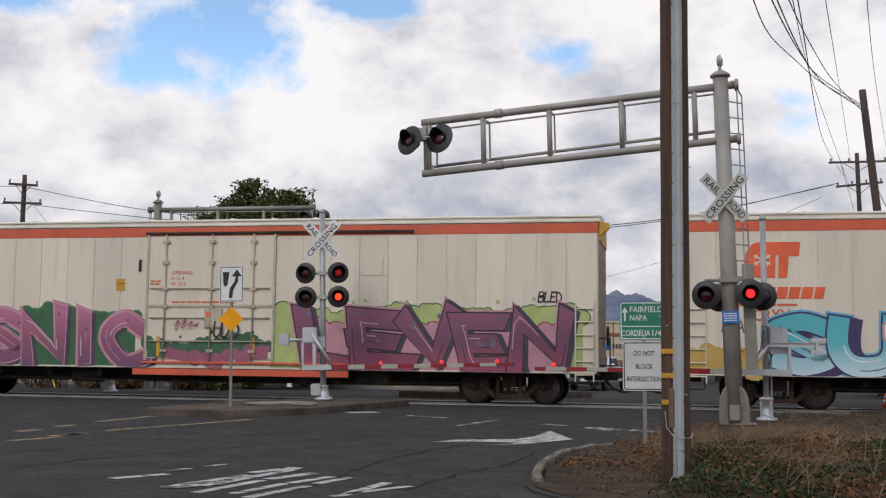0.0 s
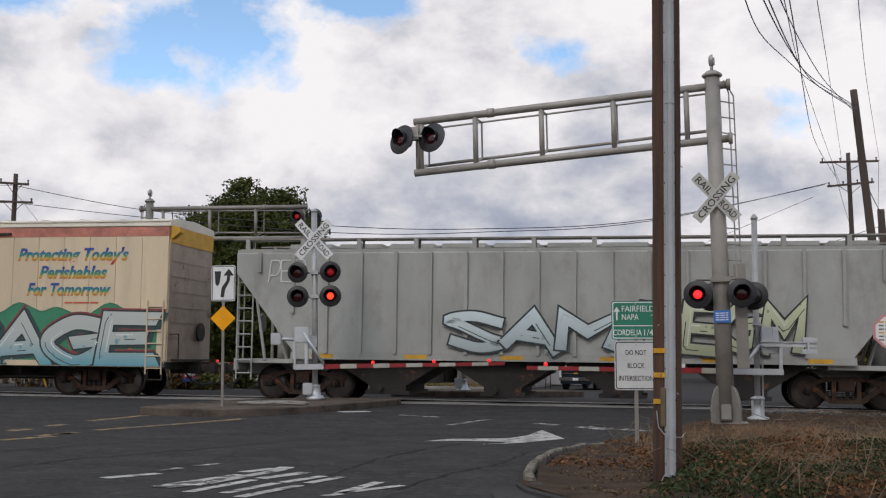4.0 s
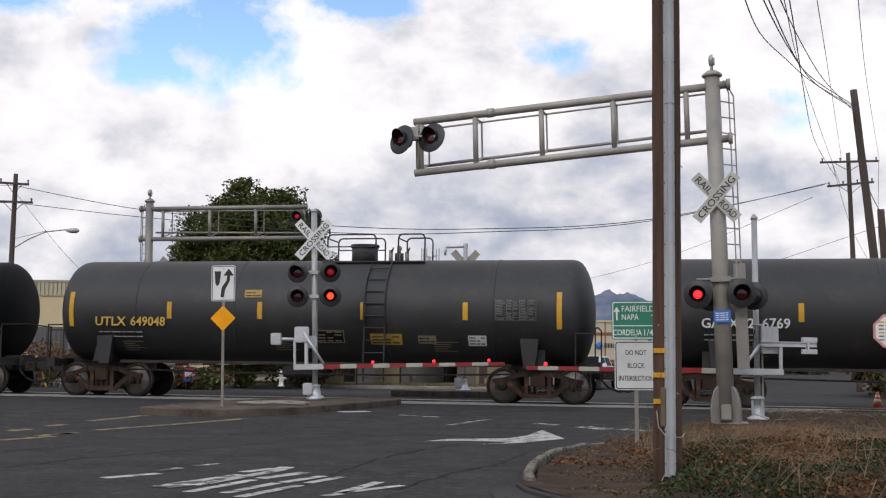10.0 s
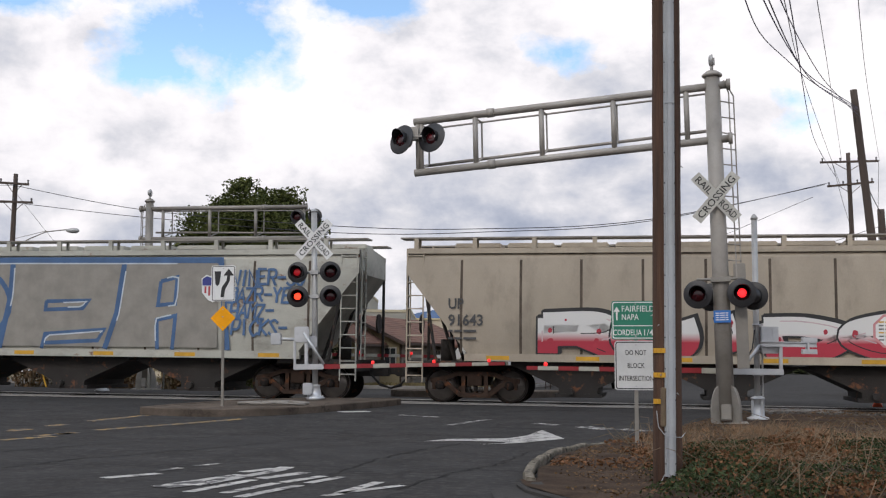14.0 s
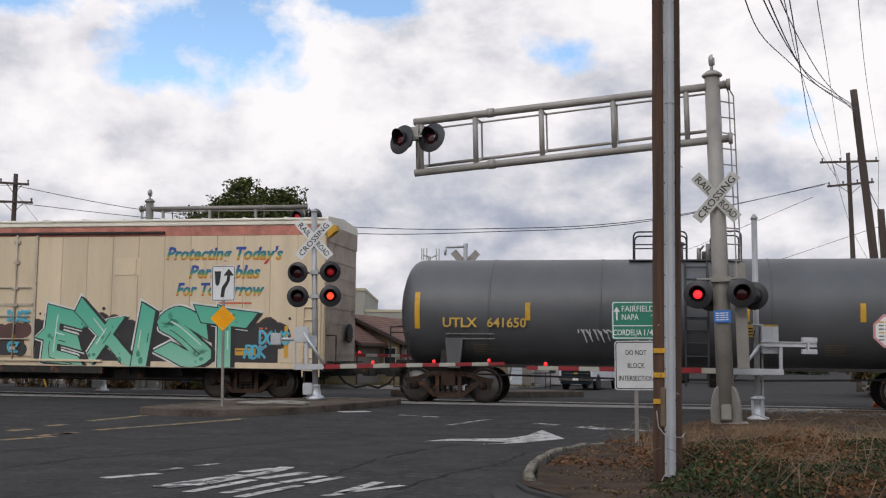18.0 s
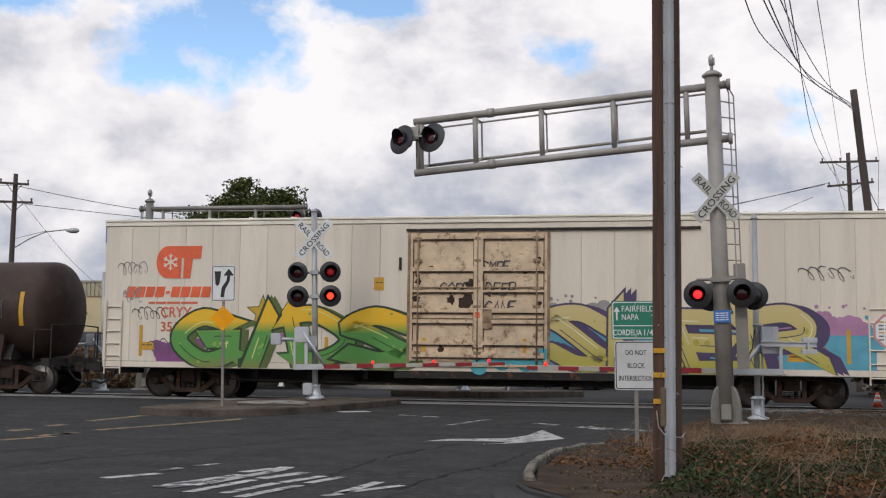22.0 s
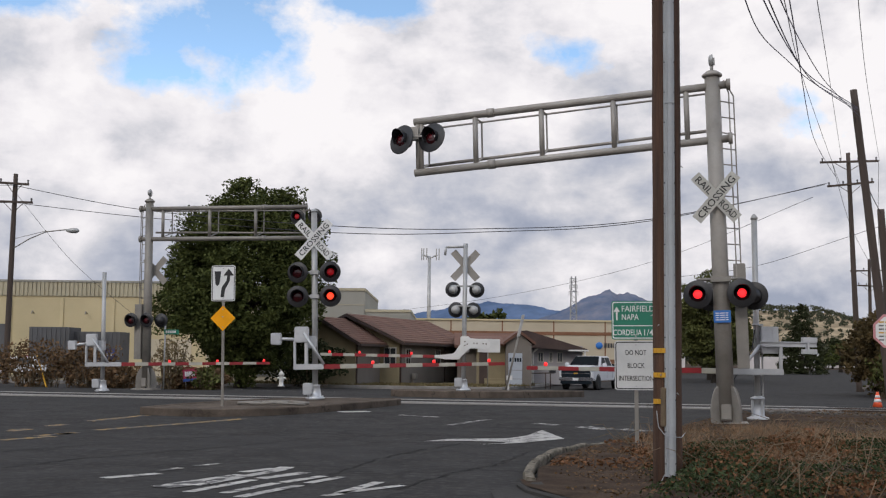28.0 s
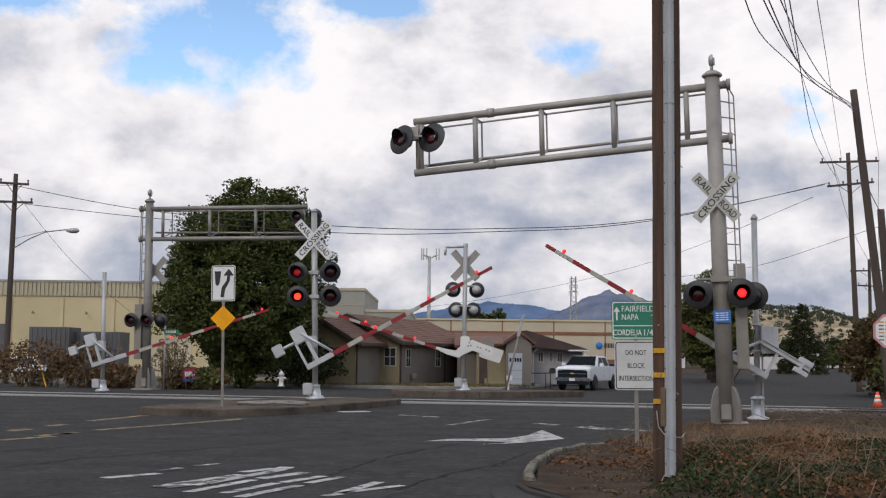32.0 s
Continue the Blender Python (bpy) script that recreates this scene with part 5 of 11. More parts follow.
def plate(name, parent, w, h, z, y, paint, r=0.04, rim=None, label=""):
    """A flat sheet-metal sign with rounded corners and an inset rim line."""
    def rounded(w, h, r):
        pts = []
        for cx, cz, a0 in ((w / 2 - r, h / 2 - r, 0), (-w / 2 + r, h / 2 - r, 90), (-w / 2 + r, -h / 2 + r, 180), (w / 2 - r, -h / 2 + r, 270)):
            pts += [(cx + r * math.cos(radians(a0 + a)), cz + r * math.sin(radians(a0 + a))) for a in (0, 30, 60, 90)]
        return pts
    bm = B()
    prism(bm, rounded(w, h, r), "y", -0.003, 0.003)
    ob = part(name, bm, paint, parent, label)
    ob.matrix_basis = pose(0, y, z)
    if rim:
        bm = B()
        o, i = rounded(w - 0.03, h - 0.03, r * 0.8), rounded(w - 0.06, h - 0.06, r * 0.6)
        vo, vi = [bm.verts.new((a, -0.0045, b)) for a, b in o], [bm.verts.new((a, -0.0045, b)) for a, b in i]
        for k in range(len(o)):
            j = (k + 1) % len(o)
            bm.faces.new([vo[k], vo[j], vi[j], vi[k]])
        part("rim", bm, rim, ob)
    for z2 in (-h * 0.42, h * 0.42):
        bm = B()
        tube(bm, (0, -0.012, z2), (0, -0.002, z2), 0.012, n=8)
        part("bolt", bm, M["galv"], ob)
    return ob


s1 = road_sign("guide_sign", 3.03, 18.07, 0.10, 2.1, "green guide sign over white notice on a galvanised post", -0.6, -6)
p = plate("guide_plate", s1, 0.74, 0.60, 1.84, -0.03, M["sign_green"], 0.04, M["sign_white"], "green guide sign with white lettering")
for txt, x, z, w in (("FAIRFIELD", -0.21, 0.135, 0.50), ("NAPA", -0.21, 0.005, 0.26), ("CORDELIA", -0.345, -0.235, 0.44), ("1/4", 0.13, -0.235, 0.14)):
    write("sign_letters", txt, x, -0.0045, z, 0.13, M["sign_white"], p, 0.004, fit=w)
bm = B()
box(bm, -0.355, 0.355, -0.006, -0.003, -0.092, -0.080)
box(bm, -0.30, -0.275, -0.006, -0.003, 0.0, 0.15)
prism(bm, [(-0.335, 0.13), (-0.24, 0.13), (-0.2875, 0.215)], "y", -0.006, -0.003)
part("sign_arrow", bm, M["sign_white"], p, "white arrow and rule")
p = plate("notice_plate", s1, 0.66, 0.76, 1.14, -0.03, M["notice_white"], 0.05, M["sign_black"], "white regulatory notice with black lettering")
for txt, x, z, w in (("DO NOT", 0, 0.16, 0.32), ("BLOCK", 0, -0.04, 0.26), ("INTERSECTION", 0, -0.235, 0.53)):
    write("sign_letters", txt, x, -0.0045, z, 0.11, M["sign_black"], p, 0.003, center=True, fit=w)

s2 = road_sign("lane_sign", -4.85, 25.88, 0.21, 2.45, "white arrow sign over an amber diamond on a post", -1.0, -4)
p = plate("keep_right_plate", s2, 0.54, 0.80, 2.72, -0.03, M["sign_white"], 0.04, M["sign_black"], "white sign with black curved arrow")
bm = B()
prism(bm, [(-0.20, 0.27), (-0.05, 0.27), (-0.09, -0.02), (-0.14, -0.06), (-0.18, -0.02)], "y", -0.006, -0.003)
prism(bm, [(-0.06, -0.31), (0.02, -0.31), (0.04, -0.14), (0.15, 0.06), (0.15, 0.17), (0.24, 0.17), (0.12, 0.33), (0.0, 0.17), (0.09, 0.17), (0.07, 0.06), (-0.04, -0.10)], "y", -0.006, -0.003)
part("keep_right_arrow", bm, M["sign_black"], p)
bm = B()
box(bm, -0.20, 0.20, -0.003, 0.003, -0.20, 0.20)
d = part("diamond_plate", bm, M["sign_orange"], s2, "plain amber diamond sign")
d.matrix_basis = pose(0, -0.03, 1.94, 0, 45, 0)
for z2 in (1.74, 1.97, 2.14):
    bm = B()
    tube(bm, (0, -0.042, z2), (0, -0.032, z2), 0.014, n=8)
    part("bolt", bm, M["galv"], s2)
bent = thing("fallen_post", pose(-3.9, 26.4, 0.25, 0, 0, -14), "bent fallen metal post lying on the island", "post")
bm = B()
pipe(bm, [(-0.75, 0, 0.0), (-0.2, 0.1, 0.03), (0.5, 0.05, 0.05), (0.9, 0.2, 0.02)], 0.035, 8)
part("bar", bm, M["greige"], bent)
bm = B()
pipe(bm, [(-0.4, -0.15, 0.0), (0.2, 0.0, 0.02), (0.85, 0.05, 0.0)], 0.025, 8)
part("bar", bm, M["greige"], bent)


# ---- the train ----
AXLE, WHEEL_R = 0.96, 0.475


def member(bm, pts, wide, y0, y1):
    """A flat cast bar of the given half width along (x, z) points, between y0 and y1."""
    for (xa, za), (xb, zb) in zip(pts, pts[1:]):
        d = Vector((xb - xa, zb - za)).normalized()
        n = Vector((-d.y, d.x)) * wide
        e = d * wide * 0.5
        prism(bm, [(xa - e.x + n.x, za - e.y + n.y), (xa - e.x - n.x, za - e.y - n.y), (xb + e.x - n.x, zb + e.y - n.y), (xb + e.x + n.x, zb + e.y + n.y)], "y", y0, y1)


def make_bogie(car, x):
    """A two-axle bogie: open cast side frames, springs, bolster, brake beams, and two wheelsets."""
    bm = B()
    box(bm, -0.20, 0.20, -1.12, 1.12, 0.46, 0.80, bev=0.02)
    for k in (-1, 1):
        box(bm, k * 0.46 - 0.05, k * 0.46 + 0.05, -0.8, 0.8, 0.34, 0.46)
    bg = part("bogie", bm, M["truck"], car, "rust-brown cast bogie frame")
    bg.matrix_basis = pose(x, 0, 0)
    for s in (-1, 1):
        y0, y1 = (-1.07, -0.95) if s < 0 else (0.95, 1.07)
        bm = B()
        member(bm, [(-1.20, 0.60), (-0.86, 0.66), (-0.48, 0.79), (0.48, 0.79), (0.86, 0.66), (1.20, 0.60)], 0.060, y0, y1)
        member(bm, [(-0.78, 0.52), (-0.40, 0.22), (0.40, 0.22), (0.78, 0.52)], 0.062, y0 + 0.01, y1 - 0.01)
        for k in (-1, 1):
            member(bm, [(k * 0.31, 0.24), (k * 0.31, 0.78)], 0.055, y0 + 0.005, y1 - 0.005)
            box(bm, k * AXLE - 0.17, k * AXLE + 0.17, y0 - 0.01, y1 + 0.01, 0.42, 0.62, bev=0.015)
            box(bm, k * AXLE + (0.14 if k > 0 else -0.22), k * AXLE + (0.22 if k > 0 else -0.14), y0, y1, 0.36, 0.64)
        part("side_frame", bm, M["truck"], bg, "open cast side frame")
        yo = y0 if s < 0 else y1
        for k in (-1, 1):
            bm = B()
            lathe(bm, [(0.02, yo + s * 0.13), (0.10, yo + s * 0.12), (0.125, yo + s * 0.08), (0.125, yo - s * 0.02), (0.02, yo - s * 0.02)], "y", (k * AXLE, 0, WHEEL_R), 14)
            for j in range(3):
                c = j * math.tau / 3 + 0.5
                tube(bm, (k * AXLE + 0.065 * math.cos(c), yo + s * 0.115, WHEEL_R + 0.065 * math.sin(c)), (k * AXLE + 0.065 * math.cos(c), yo + s * 0.145, WHEEL_R + 0.065 * math.sin(c)), 0.02, n=6)
            part("bearing_cap", bm, M["wheel"], bg, "round bearing end cap")
    for y in (-1.03, 1.03):
        bm = B()
        for k in range(-1, 2):
            for j in range(5):
                tube(bm, (k * 0.155, y, 0.28 + j * 0.045), (k * 0.155, y, 0.305 + j * 0.045), 0.068, n=9)
        part("spring_nest", bm, M["underframe"], bg)
    for k in (-1, 1):
        if not WHEELS:
            bm = B()
            for y in (-0.75, 0.75):
                s = 1 if y > 0 else -1
                R = WHEEL_R
                lathe(bm, [(0.08, y + s * 0.07), (0.10, y + s * 0.075), (0.16, y + s * 0.03), (R - 0.115, y + s * 0.02), (R - 0.07, y + s * 0.065), (R, y + s * 0.06), (R, y - s * 0.055), (R + 0.03, y - s * 0.06), (R + 0.03, y - s * 0.085), (R - 0.1, y - s * 0.085), (0.14, y - s * 0.05), (0.09, y - s * 0.07)], "y", n=28)
                lathe(bm, [(R + 0.002, y + s * 0.058), (R + 0.004, y), (R + 0.002, y - s * 0.053), (R - 0.005, y - s * 0.05), (R - 0.005, y + s * 0.05)], "y", n=28, mi=1)
            tube(bm, (0, -1.0, 0), (0, 1.0, 0), 0.08, n=12)
            me = bpy.data.meshes.new("wheelset")
            bm.to_mesh(me)
            bm.free()
            me.materials.append(M["wheel"])
            me.materials.append(M["tread"])
            WHEELS.append(me)
        w = new("wheelset", WHEELS[0])
        w.parent = bg
        w.matrix_basis = pose(k * AXLE, 0, WHEEL_R)
        ROLLING.append((car, w, k * AXLE))


WHEELS, ROLLING, CARS = [], [], []


def make_couplers(car, half, z=0.85):
    """Draft gear, knuckle coupler, cut lever and air hose at both ends."""
    for s in (-1, 1):
        bm = B()
        box(bm, min(s * (half - 0.5), s * (half + 0.45)), max(s * (half - 0.5), s * (half + 0.45)), -0.18, 0.18, z - 0.18, z + 0.12, bev=0.02)
        box(bm, min(s * (half + 0.4), s * (half + 0.85)), max(s * (half + 0.4), s * (half + 0.85)), -0.12, 0.12, z - 0.12, z + 0.10, bev=0.03)
        box(bm, min(s * (half + 0.70), s * (half + 0.95)), max(s * (half + 0.70), s * (half + 0.95)), -0.20, 0.02, z - 0.17, z + 0.14, bev=0.04)
        pipe(bm, [(s * (half - 0.05), -1.25, z + 0.05), (s * (half + 0.05), -0.5, z), (s * (half + 0.35), -0.15, z + 0.05)], 0.02, 6)
        part("coupler", bm, M["underframe"], car, "rusty knuckle coupler")
        bm = B()
        pipe(bm, [(s * (half + 0.1), -0.45, z - 0.15), (s * (half + 0.3), -0.42, z - 0.38), (s * (half + 0.6), -0.38, z - 0.5), (s * (half + 0.95), -0.36, z - 0.42)], 0.03, 8)
        part("air_hose", bm, M["tyre"], car)


def ladder(name, car, x, y, z0, z1, w, rungs, material, r=0.022, side=True):
    """Grab-iron ladder on a side (along x) or an end (along y)."""
    bm = B()
    for k in (0, 1):
        if side:
            tube(bm, (x + k * w, y, z0), (x + k * w, y, z1), r, n=6)
        else:
            tube(bm, (x, y + k * w, z0), (x, y + k * w, z1), r, n=6)
    for j in range(rungs):
        z = z0 + (z1 - z0) * (j + 0.5) / rungs
        tube(bm, (x, y, z), (x + w, y, z) if side else (x, y + w, z), r * 0.9, n=6)
    return part(name, bm, material, car)


def base_car(name, q0, q1, label, category, bogie_in, group):
    """An empty car on the rails between q0 and q1 (its body ends at clip start), with bogies and couplers."""
    half = (q1 - q0) / 2
    car = thing(name, None, label, category, group)
    CARS.append((car, (q0 + q1) / 2))
    for s in (-1, 1):
        make_bogie(car, s * (half - bogie_in))
    make_couplers(car, half)
    return car, half


def blob(bm, cx, cz, rx, rz, y, rnd, n=18, rough=0.18, mi=0):
    """A flat sprayed patch with an uneven rim."""
    pts = []
    for k in range(n):
        a = k * math.tau / n
        r = 1 + rough * rnd.uniform(-1, 1)
        pts.append(bm.verts.new((cx + rx * r * math.cos(a), y, cz + rz * r * math.sin(a))))
    f = bm.faces.new(pts)
    f.material_index = mi
    if f.normal.y > 0:
        f.normal_flip()


# strokes of block letters on a grid of 0-4 by 0-6; ~ marks a bent stroke
STROKES = {"A": "00 26 40|12 32", "B": "00 06|~06 36 45 33 03|~03 34 43 42 30 00", "C": "~45 26 04 02 20 41", "D": "00 06|~06 26 44 42 20 00", "E": "46 06 00 40|03 33",
           "F": "46 06 00|03 33", "G": "~45 26 04 02 20 41|41 43 23", "H": "00 06|40 46|03 43", "I": "20 26", "K": "00 06|46 03 40", "L": "06 00 40", "M": "00 06 23 46 40",
           "N": "00 06 40 46", "O": "~26 04 02 20 42 44 26", "P": "00 06|~06 36 45 44 32 02", "R": "00 06|~06 36 45 44 33 03|23 40", "S": "~45 26 05 14 32 41 20 01",
           "T": "06 46|26 20", "U": "~06 02 10 30 42 46", "V": "06 20 46", "W": "06 10 23 30 46", "X": "06 40|00 46", "Y": "06 23 46|23 20", "Z": "06 46 00 40",
           "0": "~26 04 02 20 42 44 26", "1": "14 26 20", "2": "~05 26 45 34 00|00 40", "9": "~45 26 05 04 22 44 46|44 30", "-": "03 43", " ": "", ".": "20 21"}


def strokes_of(ch):
    """The strokes of a letter in a unit box."""
    out = []
    for st in STROKES[ch].split("|") if STROKES[ch] else ():
        pts = [(int(p[0]) / 4, int(p[1]) / 6) for p in st.strip("~").split()]
        out.append(curve(pts, 5) if st[0] == "~" else pts)
    return out


def sprayed(bm, pts, wide, y, reach=0.0, skew=0.0, move=(0, 0), share=(0.0, 1.0), off=0.0, mi=0):
    """A flat painted band along (x, z) points, mitred at its bends, its ends cut askew."""
    P = [Vector(p) + Vector(move) for p in pts]
    if share != (0.0, 1.0):
        n = len(P) - 1
        cut = [share[0] + (share[1] - share[0]) * k / 6 for k in range(7)]
        P = [P[min(int(c * n), n - 1)].lerp(P[min(int(c * n), n - 1) + 1], c * n - min(int(c * n), n - 1)) for c in cut]
    n = len(P)
    if n < 2:
        return
    dirs = [(b - a).normalized() if (b - a).length > 1e-6 else Vector((1, 0)) for a, b in zip(P, P[1:])]
    P[0] = P[0] - dirs[0] * reach
    P[-1] = P[-1] + dirs[-1] * reach
    last = None
    for i, p in enumerate(P):
        da, db = dirs[max(0, i - 1)], dirs[min(i, n - 2)]
        t = da + db
        t = t.normalized() if t.length > 0.2 else da
        nrm = Vector((-t.y, t.x))
        k = 1 / max(0.55, nrm.dot(Vector((-da.y, da.x))))
        sk = t * skew * wide * (-1 if i == 0 else 1 if i == n - 1 else 0)
        p = p + nrm * off
        pair = [p + nrm * wide * k + sk, p - nrm * wide * k - sk * 0.4]
        pair = [bm.verts.new((q.x, y, max(0.875, q.y))) for q in pair]
        if last:
            f = bm.faces.new([last[1], pair[1], pair[0], last[0]])
            f.material_index = mi
        last = pair


def piece(car, word, x0, x1, z0, z1, y, fill, line, second=None, top=None, shade=None, shift=(0.12, -0.06), rim=None, shine=None, dots=None, fat=1.0, lean=0.0, spiky=0.0, seed=1, bend=1.0, edge=0.05, sharp=False):
    """A sprayed piece of heavy block letters: a thrown shadow, an outer rim, a dark outline, a shaded fill, glints and dabs. Colours are r, g, b."""
    rnd = random.Random(seed)
    n = len(word)
    cw, h = (x1 - x0) / n, z1 - z0
    hw = 0.122 * min(cw * 1.15, h) * fat
    step = 0.0009
    bands = []
    for i, ch in enumerate(word):
        sh, tilt, squash, p1, p2, dz = (bend * rnd.uniform(-a, a) for a in (0.22, 0.10, 0.22, 3.0, 3.0, 0.05))
        cx, cz = x0 + (i + 0.5) * cw, (z0 + z1) / 2 + dz
        for st in strokes_of(ch):
            pts = []
            for u, w in st:
                a, b = (u - 0.5) * (cw * 1.06 - 1.5 * hw), (w - 0.5) * (h - 2 * hw)
                a = a * (1 + squash * b / h) + (sh + lean) * b + bend * 0.05 * math.sin(3 * b + p1)
                b += bend * 0.07 * math.sin(2.4 * a / cw + p2)
                pts.append((cx + a * math.cos(tilt) - b * math.sin(tilt), cz + a * math.sin(tilt) + b * math.cos(tilt)))
            bands.append((pts, hw * rnd.uniform(0.88, 1.14), hw * (0.45 + 1.3 * spiky * rnd.random()), spiky * rnd.choice((-1, 1)) * rnd.uniform(0.5, 1.2), i))
    layers = []
    if rim:
        layers.append(("graffiti_rim", spray(*rim), edge + 0.05, (0, 0), 0.004, "bright sprayed rim"))
    if shade:
        layers.append(("graffiti_shadow", spray(*shade), edge, shift, 0.0065, "sprayed block shadow"))
        layers.append(("graffiti_shadow", spray(*shade), edge, (shift[0] / 2, shift[1] / 2), 0.009, "sprayed block shadow"))
    layers.append(("graffiti_outline", spray(*line), edge, (0, 0), 0.0115, "dark sprayed outline"))
    cols = [second or tuple(c * 0.7 for c in fill), fill, top or tuple(min(0.85, c * 1.2 + 0.02) for c in fill)]
    if sharp == "cap":                  # only the tops of the letters change colour
        cols = [cols[0], cols[1], cols[1], cols[1], cols[2], cols[2]]
    elif sharp:
        cols = [cols[0], cols[0], cols[0], cols[2], cols[2], cols[2]]
    layers.append(("graffiti_letter", rainbow("faded_spray", z0, z1, cols), 0.0, (0, 0), 0.014, "sprayed heavy block letter"))
    for nm, m, grow, move, lift, label in layers:
        single = lift > 0.011                       # each letter lies over the one before it
        for group in ([[b for b in enumerate(bands) if b[1][4] == i] for i in range(n)] if single else [list(enumerate(bands))]):
            if not group:
                continue
            bm = B()
            for k, (pts, wd, reach, skew, i) in group:
                over = step * i + (step / 2 if nm == "graffiti_letter" else 0) if single else 0
                sprayed(bm, pts, wd + grow, y - min(lift, 0.0115) - over - 0.00004 * (k % 8), reach + grow, skew, move)
            part(nm, bm, m, car, label)
    bm = B()
    for k, (pts, wd, reach, skew, i) in enumerate(bands):
        a = rnd.uniform(0.05, 0.35)
        sprayed(bm, pts, 0.016, y - 0.0120 - step * i - step / 2 - 0.00012, share=(a, a + rnd.uniform(0.25, 0.5)), off=wd * 0.55)
    tagged(part("graffiti_glints", bm, spray(*(shine or tuple(min(0.8, 0.4 + 0.5 * c) for c in fill))), car), kind="stuff")
    bm, bd = B(), B()
    for k, (pts, wd, reach, skew, i) in enumerate(bands):
        for j in range(3):
            c = Vector(pts[0]).lerp(Vector(pts[-1]), rnd.random()) if len(pts) < 4 else Vector(rnd.choice(pts))
            q = wd * rnd.uniform(0.12, 0.34)
            blob(bm, c.x + rnd.uniform(-0.5, 0.5) * wd, max(0.95, c.y + rnd.uniform(-0.5, 0.5) * wd), q, q * rnd.uniform(0.7, 1.4), y - 0.0120 - step * i - step / 2 - 0.00005, rnd, 9, 0.15)
        a = rnd.uniform(0.3, 0.6)
        sprayed(bd, pts, 0.012, y - 0.0120 - step * i - step / 2 - 0.00016, share=(a, min(1.0, a + rnd.uniform(0.2, 0.4))), off=-wd * rnd.uniform(0.1, 0.6))
    tagged(part("graffiti_dabs", bm, spray(*(dots or cols[0])), car), kind="stuff")
    tagged(part("graffiti_strokes", bd, spray(*line), car), kind="stuff")


def puffs(car, x0, x1, z0, z1, y, colour, seed, r=(0.10, 0.24), line=None, dabs=0):
    """A sprayed cloud along the side with a scalloped upper rim, and loose dabs above it."""
    rnd = random.Random(seed)
    rims = ([(line, 0.035, 0.0)] if line else []) + [(colour, 0.0, 0.0012)]
    spots, x, k = [], x0, 0
    while x < x1:
        q = rnd.uniform(*r)
        spots.append((x, z1 - q + rnd.uniform(-0.12, 0.06) + 0.10 * math.sin(x * 1.7 + seed), q))
        x += q * rnd.uniform(0.9, 1.4)
    for col, grow, lift in rims:
        bm = B()
        for k, (px, pz, q) in enumerate(spots):
            nxt = spots[min(k + 1, len(spots) - 1)]
            if k + 1 < len(spots):
                bm.faces.new([bm.verts.new(v) for v in ((px, y - lift, z0), (nxt[0], y - lift, z0), (nxt[0], y - lift, nxt[1]), (px, y - lift, pz))])
            blob(bm, px, pz, q + grow, q + grow, y - lift - 0.0003 - 0.00003 * (k % 7), rnd, 14, 0.04)
        part("graffiti_cloud", bm, spray(*col), car, "sprayed colour cloud")
    if dabs:
        bm = B()
        for k in range(dabs):
            q = rnd.uniform(0.02, 0.06)
            blob(bm, rnd.uniform(x0, x1), z1 + rnd.uniform(-0.05, 0.22), q, q, y - 0.0002 * (k % 5), rnd, 9, 0.08)
        tagged(part("graffiti_dabs", bm, spray(*colour), car), kind="stuff")


def ranges(car, x0, x1, z0, z1, y, colour, line, seed, rise=0.3, step=0.55):
    """A sprayed row of peaks with a darker line along the crest."""
    rnd = random.Random(seed)
    top, x, k = [], x0, 0
    while x < x1:
        top.append((x, z1 + (rise * rnd.uniform(0.3, 1.0) if k % 2 else -rise * rnd.uniform(0.0, 0.6))))
        x += step * rnd.uniform(0.55, 1.3)
        k += 1
    top = curve(top + [(x1, z1 - rise)], 4)
    bm, bl = B(), B()
    for (xa, za), (xb, zb) in zip(top, top[1:]):
        bm.faces.new([bm.verts.new(v) for v in ((xa, y, z0), (xb, y, z0), (xb, y, zb), (xa, y, za))])
    sprayed(bl, top, 0.028, y - 0.0012)
    part("graffiti_cloud", bm, spray(*colour), car, "sprayed row of peaks")
    part("graffiti_outline", bl, spray(*line), car, "sprayed crest line")


def tag(car, text, x, z, h, y, colour, r=0.03, wide=0.62, seed=1):
    """Thin hand-sprayed capitals."""
    rnd = random.Random(seed)
    bm = B()
    for ch in text:
        dz, sl = rnd.uniform(-0.06, 0.06) * h, rnd.uniform(-0.05, 0.2)
        for k, st in enumerate(strokes_of(ch)):
            sprayed(bm, [(x + h * wide * 0.78 * u + sl * h * w, z + dz + h * w) for u, w in st], r, y - 0.0002 * k, r * 0.6)
        x += h * wide
    return part("graffiti_tag", bm, spray(*colour), car, "hand-sprayed capitals")


def star(car, x, z, r, y, colour):
    bm = B()
    prism(bm, [(x + (r if k % 2 == 0 else r * 0.42) * math.sin(k * math.pi / 5), z + (r if k % 2 == 0 else r * 0.42) * math.cos(k * math.pi / 5)) for k in range(10)], "y", y - 0.003, y)
    part("graffiti_star", bm, spray(*colour), car, "sprayed star")


